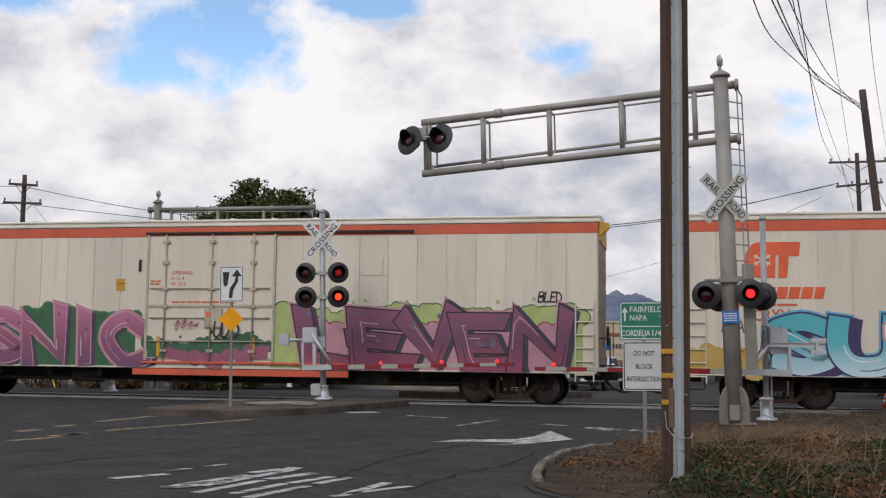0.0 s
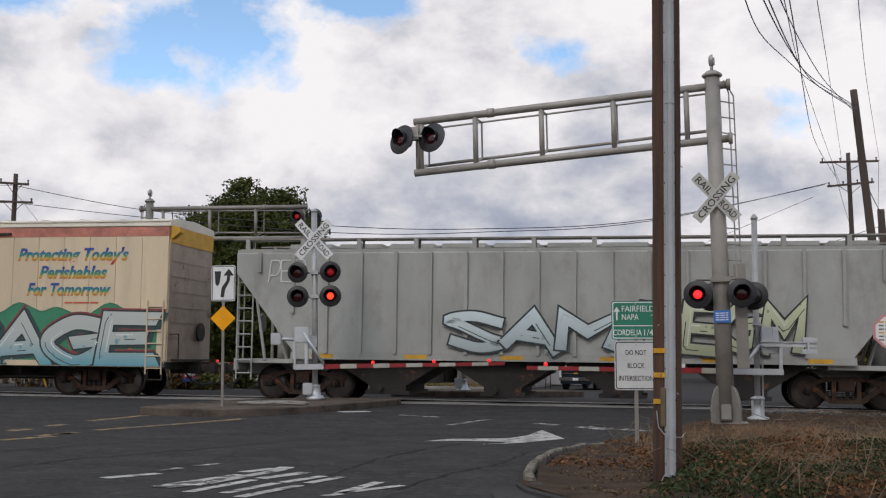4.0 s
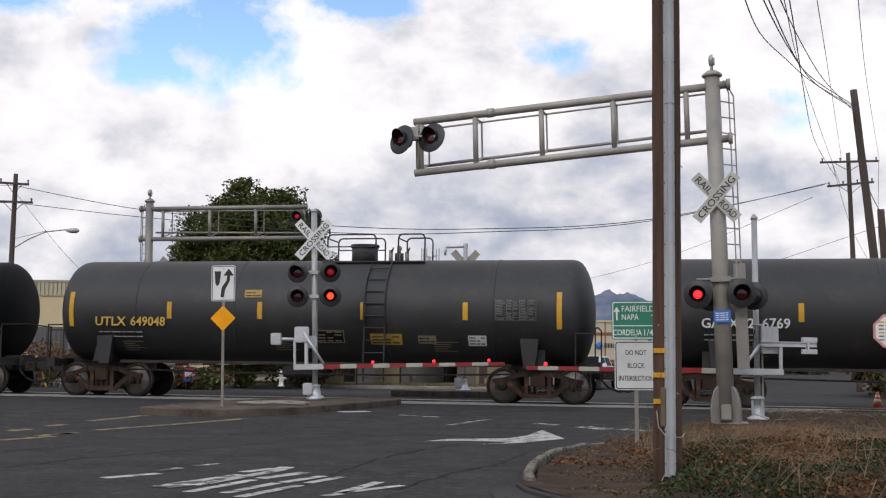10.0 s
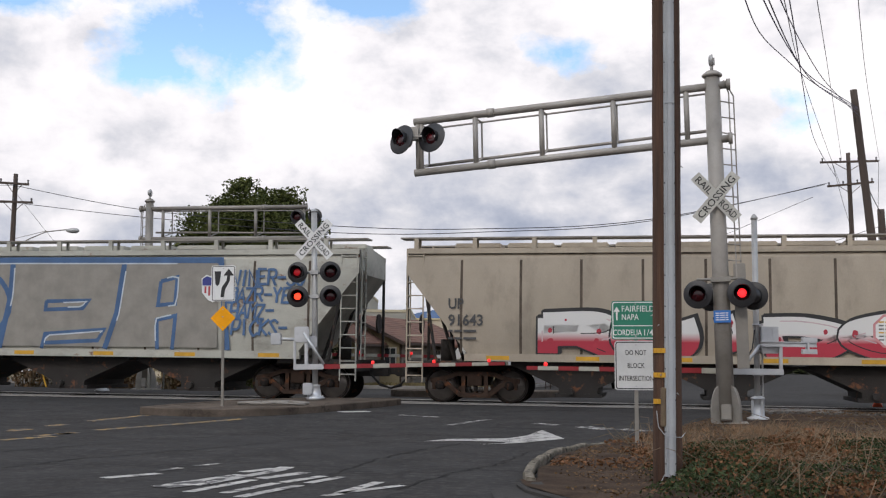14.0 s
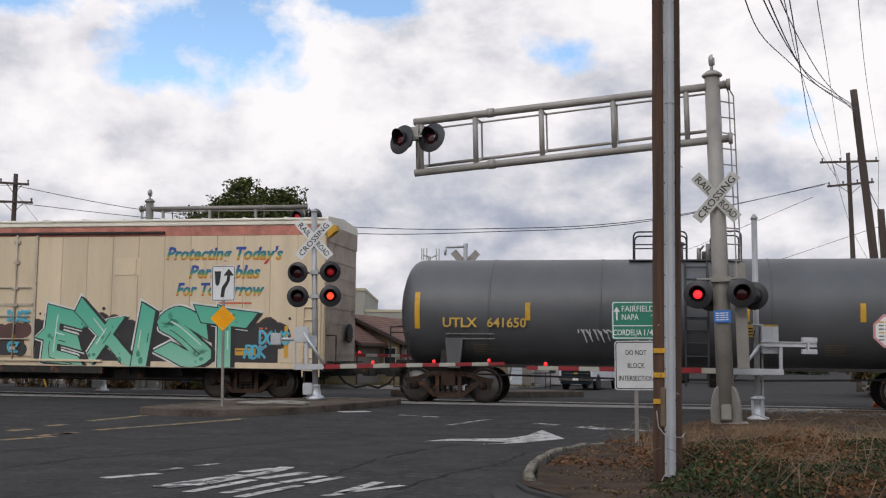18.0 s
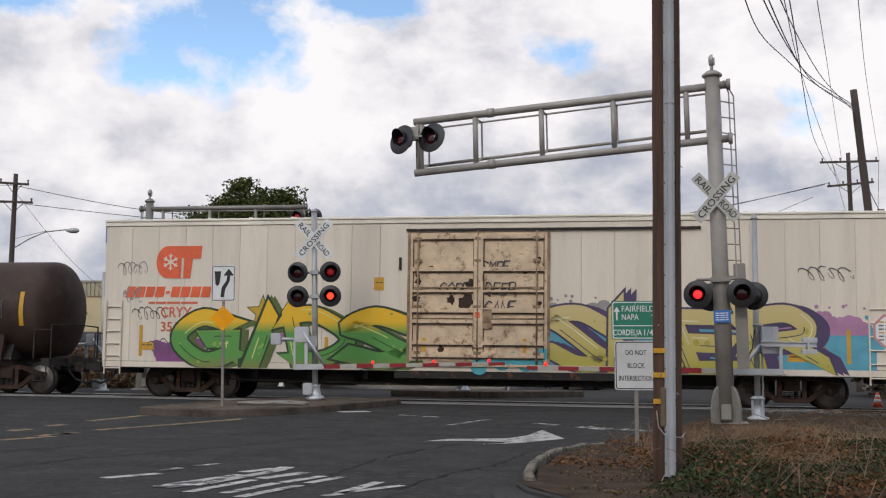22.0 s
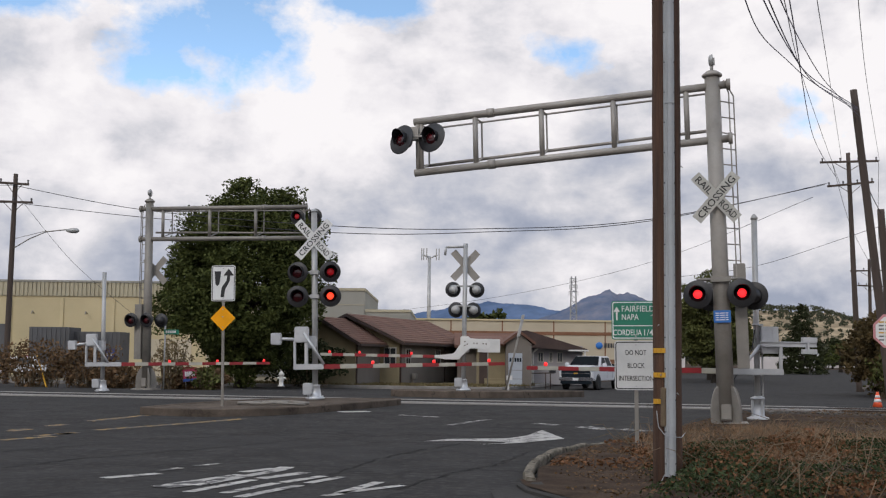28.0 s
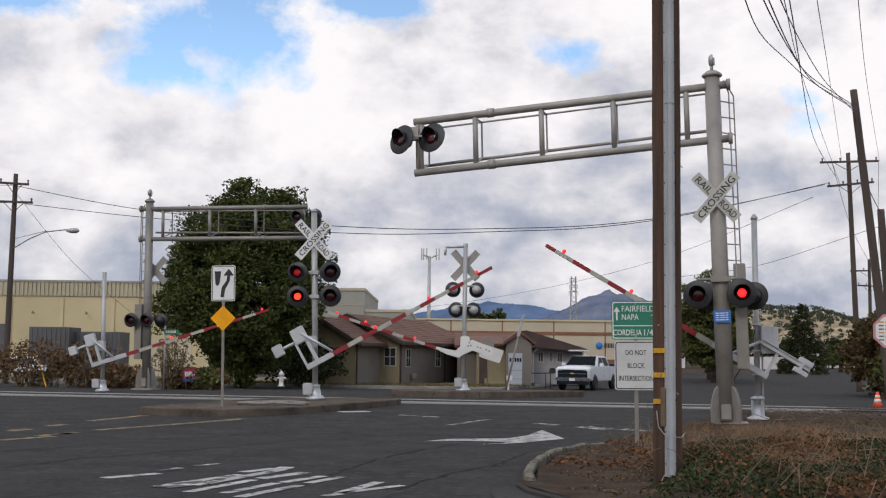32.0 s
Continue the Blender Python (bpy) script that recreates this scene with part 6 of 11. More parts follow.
def cap_shape(car, x, z, rx, rz, y, colour, line, spots=None, seed=1):
    """A sprayed mushroom cap with a dark rim."""
    rnd = random.Random(seed)
    for k, (grow, col) in enumerate(((0.05, line), (0.0, colour))):
        bm = B()
        blob(bm, x, z, rx + grow, rz + grow, y - 0.001 * k, rnd, 22, 0.02)
        part("graffiti_cap", bm, spray(*col), car, "sprayed round cap")
    bm = B()
    for k in range(6):
        a, q = rnd.uniform(0, math.tau), rnd.uniform(0.2, 0.8)
        blob(bm, x + q * rx * math.cos(a), z + q * rz * math.sin(a), rx * 0.14, rx * 0.12, y - 0.002, rnd, 10, 0.1)
    tagged(part("graffiti_dabs", bm, spray(*(spots or tuple(min(0.8, c * 2.2) for c in colour))), car), kind="stuff")


def scribble(car, x, z, w, h, y, colour, seed, n=9, r=0.018):
    """A thin quick tag of loops that cannot be read."""
    rnd = random.Random(seed)
    bm = B()
    loops = max(3, n // 2)
    pts = []
    ph = rnd.uniform(0, 6)
    amp = 0.5
    for k in range(loops * 9):
        a = k / 9 * math.tau
        if k % 9 == 0:
            amp = rnd.uniform(0.25, 0.55)
        t = k / (loops * 9 - 1)
        pts.append(Vector((x + w * (t + 0.55 / loops * math.cos(a + ph)), y, z + h * (0.45 + amp * math.sin(a) + 0.1 * math.sin(a * 0.37 + ph)))))
    cut = {rnd.randrange(len(pts)) for _ in range(3)}
    for k, (p, q) in enumerate(zip(pts, pts[1:])):
        if k in cut or (q - p).length < 1e-4:
            continue
        d = q - p
        s = Vector((-d.z, 0, d.x)).normalized() * r * (0.7 + 0.3 * math.sin(k * 0.7))
        bm.faces.new([bm.verts.new(v) for v in (p - s, q + d * 0.15 - s, q + d * 0.15 + s, p + s)])
    return part("graffiti_tag", bm, spray(*colour), car, "thin sprayed tag")


def arrow_logo(car, x, z, k, y):
    """The round-backed T sign of the line, with a snow star."""
    bm = B()
    shape = [(0.10, -0.47)] + [(-0.30 - 0.36 * math.cos(a), 0.47 * math.sin(a)) for a in np.linspace(-math.pi / 2, math.pi / 2, 14)] + [(0.75, 0.47), (0.71, 0.10), (0.46, 0.10), (0.40, -0.47), (0.18, -0.47), (0.20, 0.12), (0.12, 0.12)]
    prism(bm, [(x + a * k, z + b * k) for a, b in shape], "y", y - 0.004, y)
    lg = part("logo", bm, M["logo"], car, "orange-red round sign with a star")
    bm = B()
    for j in range(3):
        a = j * math.pi / 3 + math.pi / 2
        d, s = Vector((math.cos(a), 0, math.sin(a))) * 0.24 * k, Vector((-math.sin(a), 0, math.cos(a))) * 0.022 * k
        c = Vector((x - 0.22 * k, y - 0.007, z))
        bm.faces.new([bm.verts.new(p) for p in (c - d - s, c + d - s, c + d + s, c - d + s)])
        for e in (-1, 1):
            for g in (-1, 1):
                b2 = a + g * 0.9
                p0 = c + d * e * 0.6
                d2 = Vector((math.cos(b2), 0, math.sin(b2))) * 0.09 * k * e
                bm.faces.new([bm.verts.new(p) for p in (p0 - s * 0.8, p0 + d2 - s * 0.8, p0 + d2 + s * 0.8, p0 + s * 0.8)])
    part("star", bm, M["cream_white"], lg)


def make_reefer(q0, q1, side, stripe, text, label, name_words=("", ""), number="", rusty_door=False, capless=False, red_sill=False):
    car, half = base_car("refrigerated_car", q0, q1, label, "boxcar", 2.45, "freight cars of the train")
    Y = 1.58
    sm = M[side]
    # body core with rounded edges
    bm = B()
    box(bm, -half, half, -Y, Y, 0.98, 4.92, bev=0.03)
    part("body", bm, sm, car)
    # roof: shallow ridge with ribs
    bm = B()
    prism(bm, [(-1.60, 4.90), (-1.60, 5.00), (-1.52, 5.10), (0, 5.20), (1.52, 5.10), (1.60, 5.00), (1.60, 4.90)], "x", -half - 0.03, half + 0.03)
    for k in np.arange(-half + 0.6, half, 1.24):
        prism(bm, [(-1.60, 5.0), (-1.50, 5.13), (0, 5.225), (1.50, 5.13), (1.60, 5.0)], "x", k, k + 0.06)
    part("roof", bm, M["roof_white"], car)
    bm = B()
    for z in (4.90, 5.03):
        box(bm, -half - 0.02, half + 0.02, -1.625, -1.58, z, z + 0.035)
    part("roof_rail", bm, M["roof_white"], car)
    # side sheets, one by one, leaving the doorway free
    d0, d1 = -1.75, 2.05          # the plug door
    wS = 0.835
    me = None
    sheets = []
    for lo, hi in ((-half + 0.02, d0 - 0.02), (d1 + 0.02, half - 0.02)):
        n = round((hi - lo) / wS)
        sheets += [(lo + (hi - lo) * k / n, lo + (hi - lo) * (k + 1) / n) for k in range(n)]
    for a, b in sheets:
        bm = B()
        zt = 4.60 if stripe else 4.88
        box(bm, a + 0.003, b - 0.003, -Y - 0.022, -Y + 0.01, 1.02, zt, bev=0.008)
        part("side_sheet", bm, sm, car)
    if stripe:
        bm = B()
        box(bm, -half + 0.01, d0 - 0.02, -Y - 0.024, -Y, 4.605, 4.87)
        box(bm, d0 - 0.02, half - 0.01, -Y - 0.024, -Y, 4.605, 4.87)
        part("stripe", bm, M[stripe], car, "red stripe under the roof")
    # plug door with its rods, keepers, rails and latch
    dm, rod = (M["rusty"], M["rust_bar"]) if rusty_door else (sm, M["door_steel"])
    bm = B()
    box(bm, d0, d1, -Y - 0.05, -Y, 1.12, 4.62, bev=0.015)
    door = part("door", bm, dm, car, "rust-stained plug door" if rusty_door else "plug door with locking rods")
    bm = B()
    for z in (() if rusty_door else (2.62,)):
        box(bm, d0 + 0.04, d1 - 0.04, -Y - 0.075, -Y - 0.045, z - 0.035, z + 0.035)
    box(bm, d0 - 0.05, d0 + 0.02, -Y - 0.075, -Y, 1.08, 4.66)
    box(bm, d1 - 0.02, d1 + 0.05, -Y - 0.075, -Y, 1.08, 4.66)
    part("door_frame", bm, rod, door)
    if rusty_door:                      # deep pale rails and a centre post, each with a rusted lower edge
        xm = (d0 + d1) / 2 + 0.02
        for z, w in ((1.30, 0.07), (1.62, 0.05), (2.20, 0.05), (2.50, 0.06), (3.02, 0.03), (3.62, 0.06), (4.50, 0.06)):
            bm = B()
            box(bm, d0 + 0.10, d1 - 0.10, -Y - 0.11, -Y - 0.048, z - w, z + w, bev=0.008)
            rail = part("door_rail_bar", bm, dm, door, "pale rust-edged door rail")
            bm = B()
            box(bm, d0 + 0.10, d1 - 0.10, -Y - 0.095, -Y - 0.048, z - w - 0.035, z - w + 0.002)
            part("rusted_edge", bm, M["rust_dark"], rail, "dark rusted edge")
        bm = B()
        box(bm, xm - 0.13, xm + 0.13, -Y - 0.113, -Y - 0.049, 1.5, 4.5, bev=0.008)
        part("door_post", bm, dm, door)
        for x in (xm - 0.15, xm + 0.135, d0 + 0.10, d1 - 0.12):
            bm = B()
            box(bm, x, x + 0.018, -Y - 0.075, -Y - 0.049, 1.4, 4.45)
            part("rusted_edge", bm, M["rust_dark"], door, "dark rusted edge")
        rnd = random.Random(5)
        for x, z, r0 in ((xm - 0.22, 3.22, 0.13), (xm - 0.75, 2.78, 0.13), (xm - 0.33, 2.72, 0.19), (d0 + 0.20, 2.82, 0.12), (d0 + 0.24, 3.30, 0.09), (d0 + 0.22, 3.45, 0.06), (d1 - 0.24, 3.9, 0.06), (d1 - 0.22, 2.7, 0.06), (d0 + 0.62, 3.62, 0.10), (d1 - 0.62, 3.60, 0.09), (xm + 0.3, 2.9, 0.04), (d0 + 0.9, 1.45, 0.08)):
            bm = B()
            blob(bm, x, z, r0, r0 * rnd.uniform(0.7, 1.1), -Y - 0.0545, rnd, 14, 0.3)
            part("rust_spot", bm, M["rust_dark"], door, "dark rust spot")
    for xr in ((d0 + 0.55, (d0 + d1) / 2 + 0.05, d1 - 0.6) if not rusty_door else (d0 + 0.25, (d0 + d1) / 2, d1 - 0.3)):
        bm = B()
        tube(bm, (xr, -Y - 0.10, 1.05), (xr, -Y - 0.10, 4.66), 0.024, n=8)
        for z in (1.35, 2.6, 3.1, 3.85, 4.45):
            box(bm, xr - 0.10, xr + 0.10, -Y - 0.12, -Y - 0.05, z - 0.045, z + 0.045, bev=0.01)
        part("lock_rod", bm, rod, door)
    for z in (1.62, 2.28, 3.12):
        bm = B()
        tube(bm, (d0 + 0.1, -Y - 0.09, z), (d1 - 0.1, -Y - 0.09, z), 0.02, n=8)
        part("crossbar", bm, rod, door)
    bm = B()
    box(bm, 0.02, 0.55, -Y - 0.11, -Y - 0.05, 2.0, 2.55, bev=0.01)
    part("latch_box", bm, rod, door)
    bm = B()
    box(bm, 0.08, 0.22, -Y - 0.118, -Y - 0.11, 2.3, 2.45)
    part("latch_plate", bm, M["logo"], door, "small orange plate")
    for zz, s in ((4.70, 1.0), (1.02, 1.05)):
        bm = B()
        box(bm, d0 - 0.1, d1 + 4.0 if zz > 2 else d1 + 2.2, -Y - 0.10, -Y - 0.02, zz - 0.03, zz + 0.03)
        part("door_rail", bm, M["underframe"] if zz > 2 else M["rusty"] if rusty_door else M["stripe"] if red_sill else sm, car, "door track")
    # sill, grab irons, ladders
    bm = B()
    box(bm, -half + 0.05, half - 0.05, -Y - 0.03, Y + 0.03, 0.84, 1.03)
    box(bm, -half + 3.6, half - 3.6, -0.35, 0.35, 0.45, 0.85)
    for k in np.arange(-half + 4.5, half - 4, 1.6):
        box(bm, k, k + 0.12, -1.3, 1.3, 0.62, 0.86)
    for s in (-1, 1):
        box(bm, min(s * half, s * (half - 0.3)), max(s * half, s * (half - 0.3)), -Y, Y, 0.80, 1.0)
    part("underframe", bm, M["underframe"], car)
    bm = B()
    box(bm, -half + 0.05, half - 0.05, -Y - 0.034, -Y - 0.026, 0.86, 1.02)
    part("side_sill", bm, sm, car)
    bm = B()
    box(bm, d0 - 0.4, d1 + 2.2, -Y - 0.02, -Y + 0.1, 0.66, 0.86)
    part("door_sill", bm, M["stripe"] if red_sill else M["underframe"], car, "lower door sill")
    ladder("ladder", car, -half + 0.12, -Y - 0.06, 0.65, 2.75, 0.48, 6, sm)
    ladder("ladder", car, half - 0.60, -Y - 0.06, 0.65, 2.75, 0.48, 6, sm)
    for k in (0, 1):
        bm = B()
        pipe(bm, [(-half + 0.12, -Y - 0.02, 0.85), (-half + 0.12, -Y - 0.02, 0.5), (-half + 0.55, -Y - 0.02, 0.5), (-half + 0.55, -Y - 0.02, 0.85)] if k == 0 else [(half - 0.55, -Y - 0.02, 0.85), (half - 0.55, -Y - 0.02, 0.5), (half - 0.12, -Y - 0.02, 0.5), (half - 0.12, -Y - 0.02, 0.85)], 0.02, 6)
        part("sill_step", bm, M["underframe"], car)
    # ends: corrugated sheet, cross platform, brake gear
    for s in (-1, 1):
        bm = B()
        for j in range(7):
            z = 1.25 + j * 0.44
            box(bm, min(s * half, s * (half + 0.022)), max(s * half, s * (half + 0.022)), -1.45, 1.45, z, z + 0.2, bev=0.01)
        part("end_ribs", bm, M["end_grime"], car, "grimy corrugated end")
        bm = B()
        box(bm, min(s * half, s * (half + 0.008)), max(s * half, s * (half + 0.008)), -1.54, 1.54, 1.02, 4.42)
        part("end_sheet", bm, M["end_grime"], car, "grimy tan end sheet")
        bm = B()
        box(bm, min(s * half, s * (half + 0.03)), max(s * half, s * (half + 0.03)), -1.56, 1.56, 4.42, 4.92)
        part("end_cap", bm, M["end_grime"] if capless else M["yellow"] if side != "cream_white" or stripe else M["sign_blue"], car, "band across the end")
        if stripe:
            bm = B()
            prism(bm, [(s * half, 4.50), (s * (half + 0.28), 4.72), (s * (half + 0.28), 4.86), (s * half, 4.92)], "y", -1.56, -1.30)
            part("corner_bracket", bm, M["yellow"], car, "yellow corner bracket")
        bm = B()
        box(bm, min(s * half, s * (half + 0.35)), max(s * half, s * (half + 0.35)), -1.3, 1.3, 1.05, 1.09)
        pipe(bm, [(s * (half + 0.3), -1.45, 1.0), (s * (half + 0.3), -1.45, 1.8), (s * (half + 0.02), -1.45, 1.8)], 0.02, 6)
        tube(bm, (s * (half + 0.1), 0.5, 1.9), (s * (half + 0.16), 0.5, 1.9), 0.28, n=16)
        part("end_platform", bm, M["underframe"], car)
    bm = B()
    tube(bm, (-4.3, -0.9, 0.62), (-3.4, -0.9, 0.62), 0.2, n=12)
    tube(bm, (2.6, -1.0, 0.66), (3.9, -1.0, 0.66), 0.16, n=12)
    box(bm, 4.4, 5.3, -1.2, -0.6, 0.5, 0.85, bev=0.03)
    pipe(bm, [(-half + 3.4, -1.1, 0.55), (-1.5, -1.15, 0.48), (1.5, -1.15, 0.48), (half - 3.4, -1.1, 0.55)], 0.025, 6)
    part("brake_gear", bm, M["underframe"], car)
    # small plates and markers
    F = -Y - 0.03
    for k in range(8):
        xk = -half + 1.15 + k * (2 * half - 2.3) / 7
        bm = B()
        box(bm, xk, xk + 0.10, F - 0.006 - (0.03 if d0 < xk < d1 else 0), F, 1.18, 1.75 if k not in (0, 7) else 2.05)
        part("reflector", bm, M["yellow"], car, "yellow upright reflector strip")
    for xk, zk, w, h in ((-2.75, 3.05, 0.28, 0.35), (half - 2.6, 1.22, 0.62, 0.2), (-half + 1.2, 1.35, 0.42, 0.22)):
        bm = B()
        box(bm, xk, xk + w, F - 0.004, F, zk, zk + h)
        pl = part("placard", bm, M["yellow"], car, "yellow warning placard")
        bars("placard_lines", xk + 0.04, F - 0.004, zk + h * 0.55, [w * 0.3, w * 0.35], 0.03, M["label_dark"], pl)
    bm = B()
    box(bm, 4.55, 5.35, F - 0.004, F, 3.48, 3.98)
    box(bm, 5.12, 5.2, F - 0.03, F, 3.52, 3.95)
    part("side_hatch", bm, sm, car, "small hatch with latch")
    bm = B()
    box(bm, -2.05, -1.98, F - 0.03, F, 3.6, 3.95)
    part("hatch_latch", bm, M["underframe"], car)
    # lettering
    lo = M["logo"]
    arrow_logo(car, -half + 2.25, 3.85, 0.98, F - 0.004)
    xx, slant = -half + 0.68, 0.22
    for w in (0.25, 0.26, 0.25, 0.27, 0.12, 0.25, 0.26, 0.27, 0.27, 0.24):
        za, zb = (0.10, 0.17) if w < 0.15 else (0.0, 0.30)
        bm = B()
        prism(bm, [(xx + slant * za, 2.85 + za), (xx + w + slant * za, 2.85 + za), (xx + w + slant * zb, 2.85 + zb), (xx + slant * zb, 2.85 + zb)], "y", F - 0.004, F)
        part("name_block", bm, lo, car, "slanted orange-red block of the company name")
        xx += w + 0.045
    bars("company_line", -half + 1.4, F, 2.66, [0.2, 0.3, 0.4, 0.5], 0.06, M["logo_small"], car)
    write("reporting_mark", "CRYX", -half + 1.78, F - 0.002, 2.28, 0.42, M["logo_small"], car, 0.012, fit=0.95)
    if number:
        write("car_number", number, -half + 1.8, F - 0.004, 1.88, 0.38, M["logo_small"], car, 0.015)
    FD = F - 0.025
    if name_words[0]:
        bars("christening_name", 0.0 - 0.03 - name_words[0] * 0.13, FD, 4.08, [0.10] * name_words[0], 0.16, M["logo_small"], car, 0.03)
        bars("christening_name", 0.33, FD, 4.08, [0.10] * name_words[1], 0.16, M["logo_small"], car, 0.03)
    if not rusty_door:
        write("door_stencil", "OPENING", d0 + 0.72, FD, 3.52, 0.15, M["logo_small"], car, 0.01)
        write("door_stencil", "H 11-4", d0 + 0.72, FD, 3.36, 0.14, M["logo_small"], car, 0.008)
        write("door_stencil", "W 12-0", d0 + 0.72, FD, 3.20, 0.14, M["logo_small"], car, 0.008)
        bars("door_notice", d0 + 0.75, FD, 2.70, [0.25, 0.15, 0.2, 0.18, 0.3, 0.2, 0.12, 0.3], 0.05, M["logo_small"], car)
        bars("door_notice", d0 + 0.08, FD, 3.3, [0.17, 0.12], 0.05, M["logo_small"], car)
        bars("door_notice", d0 + 0.08, FD, 3.22, [0.1, 0.15], 0.05, M["logo_small"], car)
    for j in range(5):
        bars("weight_stencil", half - 3.0, F, 1.95 - j * 0.13, [0.2, 0.12], 0.05, M["logo_small"], car, 0.06)
        bars("weight_stencil", half - 1.9, F, 1.95 - j * 0.13, [0.12, 0.06], 0.05, M["logo_small"], car, 0.06)
    if text == "slogan":
        for words, xx, zz, w in (("Protecting Today's", half - 4.75, 3.92, 3.5), ("Perishables", half - 4.05, 3.40, 2.15), ("For Tomorrow", half - 4.42, 2.90, 2.65)):
            write("slogan", words, xx, F, zz, 0.50, RAIN[round(zz, 2)], car, 0.034, 0.30, fit=w, label="rainbow-striped slanted slogan lettering")
        bars("slogan_line", half - 3.2, F, 2.66, [0.25, 0.5, 0.25], 0.05, M["logo_small"], car)
    elif text == "brand":
        bm = B()
        for a, b, c, d in ((half - 4.9, half - 4.2, 3.5, 3.53), (half - 4.9, half - 4.2, 4.15, 4.18), (half - 4.9, half - 4.87, 3.5, 4.18), (half - 4.23, half - 4.2, 3.5, 4.18), (half - 4.1, half - 0.4, 3.62, 3.65)):
            box(bm, a, b, F - 0.004, F, c, d)
        part("brand_frame", bm, M["label_dark"], car)
        bars("brand_name", half - 4.05, F, 3.72, [0.28] * 10, 0.30, M["label_dark"], car, 0.09, label="dark company name in capitals")
        bars("brand_name", half - 4.0, F, 3.44, [0.2] * 7, 0.14, M["label_dark"], car, 0.36)
        write("brand_slogan", "Rock Solid Transportation Solutions", half - 4.85, F, 3.24, 0.17, spray(0.03, 0.22, 0.12), car, 0.012, 0.25, fit=4.4)
    return car, half, F


RAIN = {z: rainbow("rainbow_lettering", z - 0.10, z + 0.36, [(0.42, 0.02, 0.02), (0.48, 0.05, 0.02), (0.52, 0.34, 0.03), (0.02, 0.22, 0.15), (0.02, 0.15, 0.24), (0.025, 0.06, 0.28), (0.02, 0.05, 0.24)]) for z in (3.92, 3.40, 2.90)}


def make_tank(q0, q1, paint, label, mark_col, dome_x=0.0, digits="", marks=((-4.9, 2.75, 10),), placards=(), big=1.0, code="", ladder_dx=0.7, hoops=((-0.96, 0.47, "black"), (1.13, 1.9, "black"))):
    car, half = base_car("tank_car", q0, q1, label, "tank car", 1.55, "freight cars of the train")
    R, zc, hl = 1.50, 2.50, half - 0.05
    pm = M[paint]
    bm = B()
    # dished heads: a shallow crown that turns over a tight knuckle into the shell
    head = [(0.02, 0.0), (0.45, 0.03), (0.85, 0.11), (1.12, 0.20), (1.30, 0.29), (1.41, 0.38), (1.475, 0.49), (R, 0.62)]
    prof = [(r, -hl + d) for r, d in head]
    prof += [(R, x) for x in np.linspace(-hl + 0.9, hl - 0.9, 9)]
    prof += [(r, hl - d) for r, d in head[::-1]]
    lathe(bm, prof, "x", (0, 0, zc), 48)
    part("tank_shell", bm, pm, car, smooth=True)
    for x in (-2.2, 2.2, -5.2, 5.2):
        bm = B()
        lathe(bm, [(R + 0.004, x - 0.03), (R + 0.012, x - 0.02), (R + 0.012, x + 0.02), (R + 0.004, x + 0.03)], "x", (0, 0, zc), 48)
        part("weld_seam", bm, pm, car)
    # sill, bolsters, saddles
    bm = B()
    for s in (-1, 1):
        box(bm, min(s * (half + 0.1), s * (half - 2.6)), max(s * (half + 0.1), s * (half - 2.6)), -0.35, 0.35, 0.72, 1.15)
        box(bm, min(s * half, s * (half - 0.25)), max(s * half, s * (half - 0.25)), -1.45, 1.45, 0.85, 1.08)
        prism(bm, [(-1.25, 1.02), (1.25, 1.02), (1.05, 1.55), (0.5, 1.15), (-0.5, 1.15), (-1.05, 1.55)], "x", s * (half - 1.55) - 0.2, s * (half - 1.55) + 0.2)
    box(bm, -hl + 2.2, hl - 2.2, -1.32, -1.26, 0.98, 1.06)
    box(bm, -hl + 2.2, hl - 2.2, 1.26, 1.32, 0.98, 1.06)
    tube(bm, (-1.0, -0.5, 0.78), (0.1, -0.5, 0.78), 0.17, n=12)
    tube(bm, (0.8, 0, 0.5), (0.8, 0, 1.05), 0.16, n=12)
    pipe(bm, [(-hl + 1.5, -0.9, 0.8), (-2, -1.0, 0.72), (2, -1.0, 0.72), (hl - 1.5, -0.9, 0.8)], 0.03, 6)
    part("underframe", bm, M["underframe"], car)
    for s in (-1, 1):
        bm = B()
        prism(bm, [(s * (hl - 1.95), 1.75), (s * (hl - 1.45), 1.75), (s * (hl - 1.5), 1.3), (s * (hl - 1.55), 0.95), (s * (hl - 1.85), 0.95), (s * (hl - 1.9), 1.3)], "y", -1.38, -1.2)
        part("saddle_pad", bm, pm, car)
        bm = B()
        pipe(bm, [(s * (half + 0.02), -1.4, 1.05), (s * (half + 0.02), -1.4, 2.05), (s * (half + 0.02), 0, 2.1), (s * (half + 0.02), 1.4, 2.05), (s * (half + 0.02), 1.4, 1.05)], 0.022, 6)
        pipe(bm, [(s * (half - 0.5), -1.45, 1.05), (s * (half - 0.5), -1.45, 1.9), (s * (half + 0.02), -1.4, 1.9)], 0.022, 6)
        pipe(bm, [(s * (half - 0.1), -1.42, 0.9), (s * (half - 0.1), -1.42, 0.42), (s * (half - 0.5), -1.42, 0.42), (s * (half - 0.5), -1.42, 0.9)], 0.02, 6)
        part("end_handrail", bm, M["underframe"], car)
    # manway, valves and platform with rails
    bm = B()
    tube(bm, (dome_x, 0, zc + R - 0.1), (dome_x, 0, zc + R + 0.42), 0.38, n=20)
    tube(bm, (dome_x, 0, zc + R + 0.38), (dome_x, 0, zc + R + 0.46), 0.42, n=20)
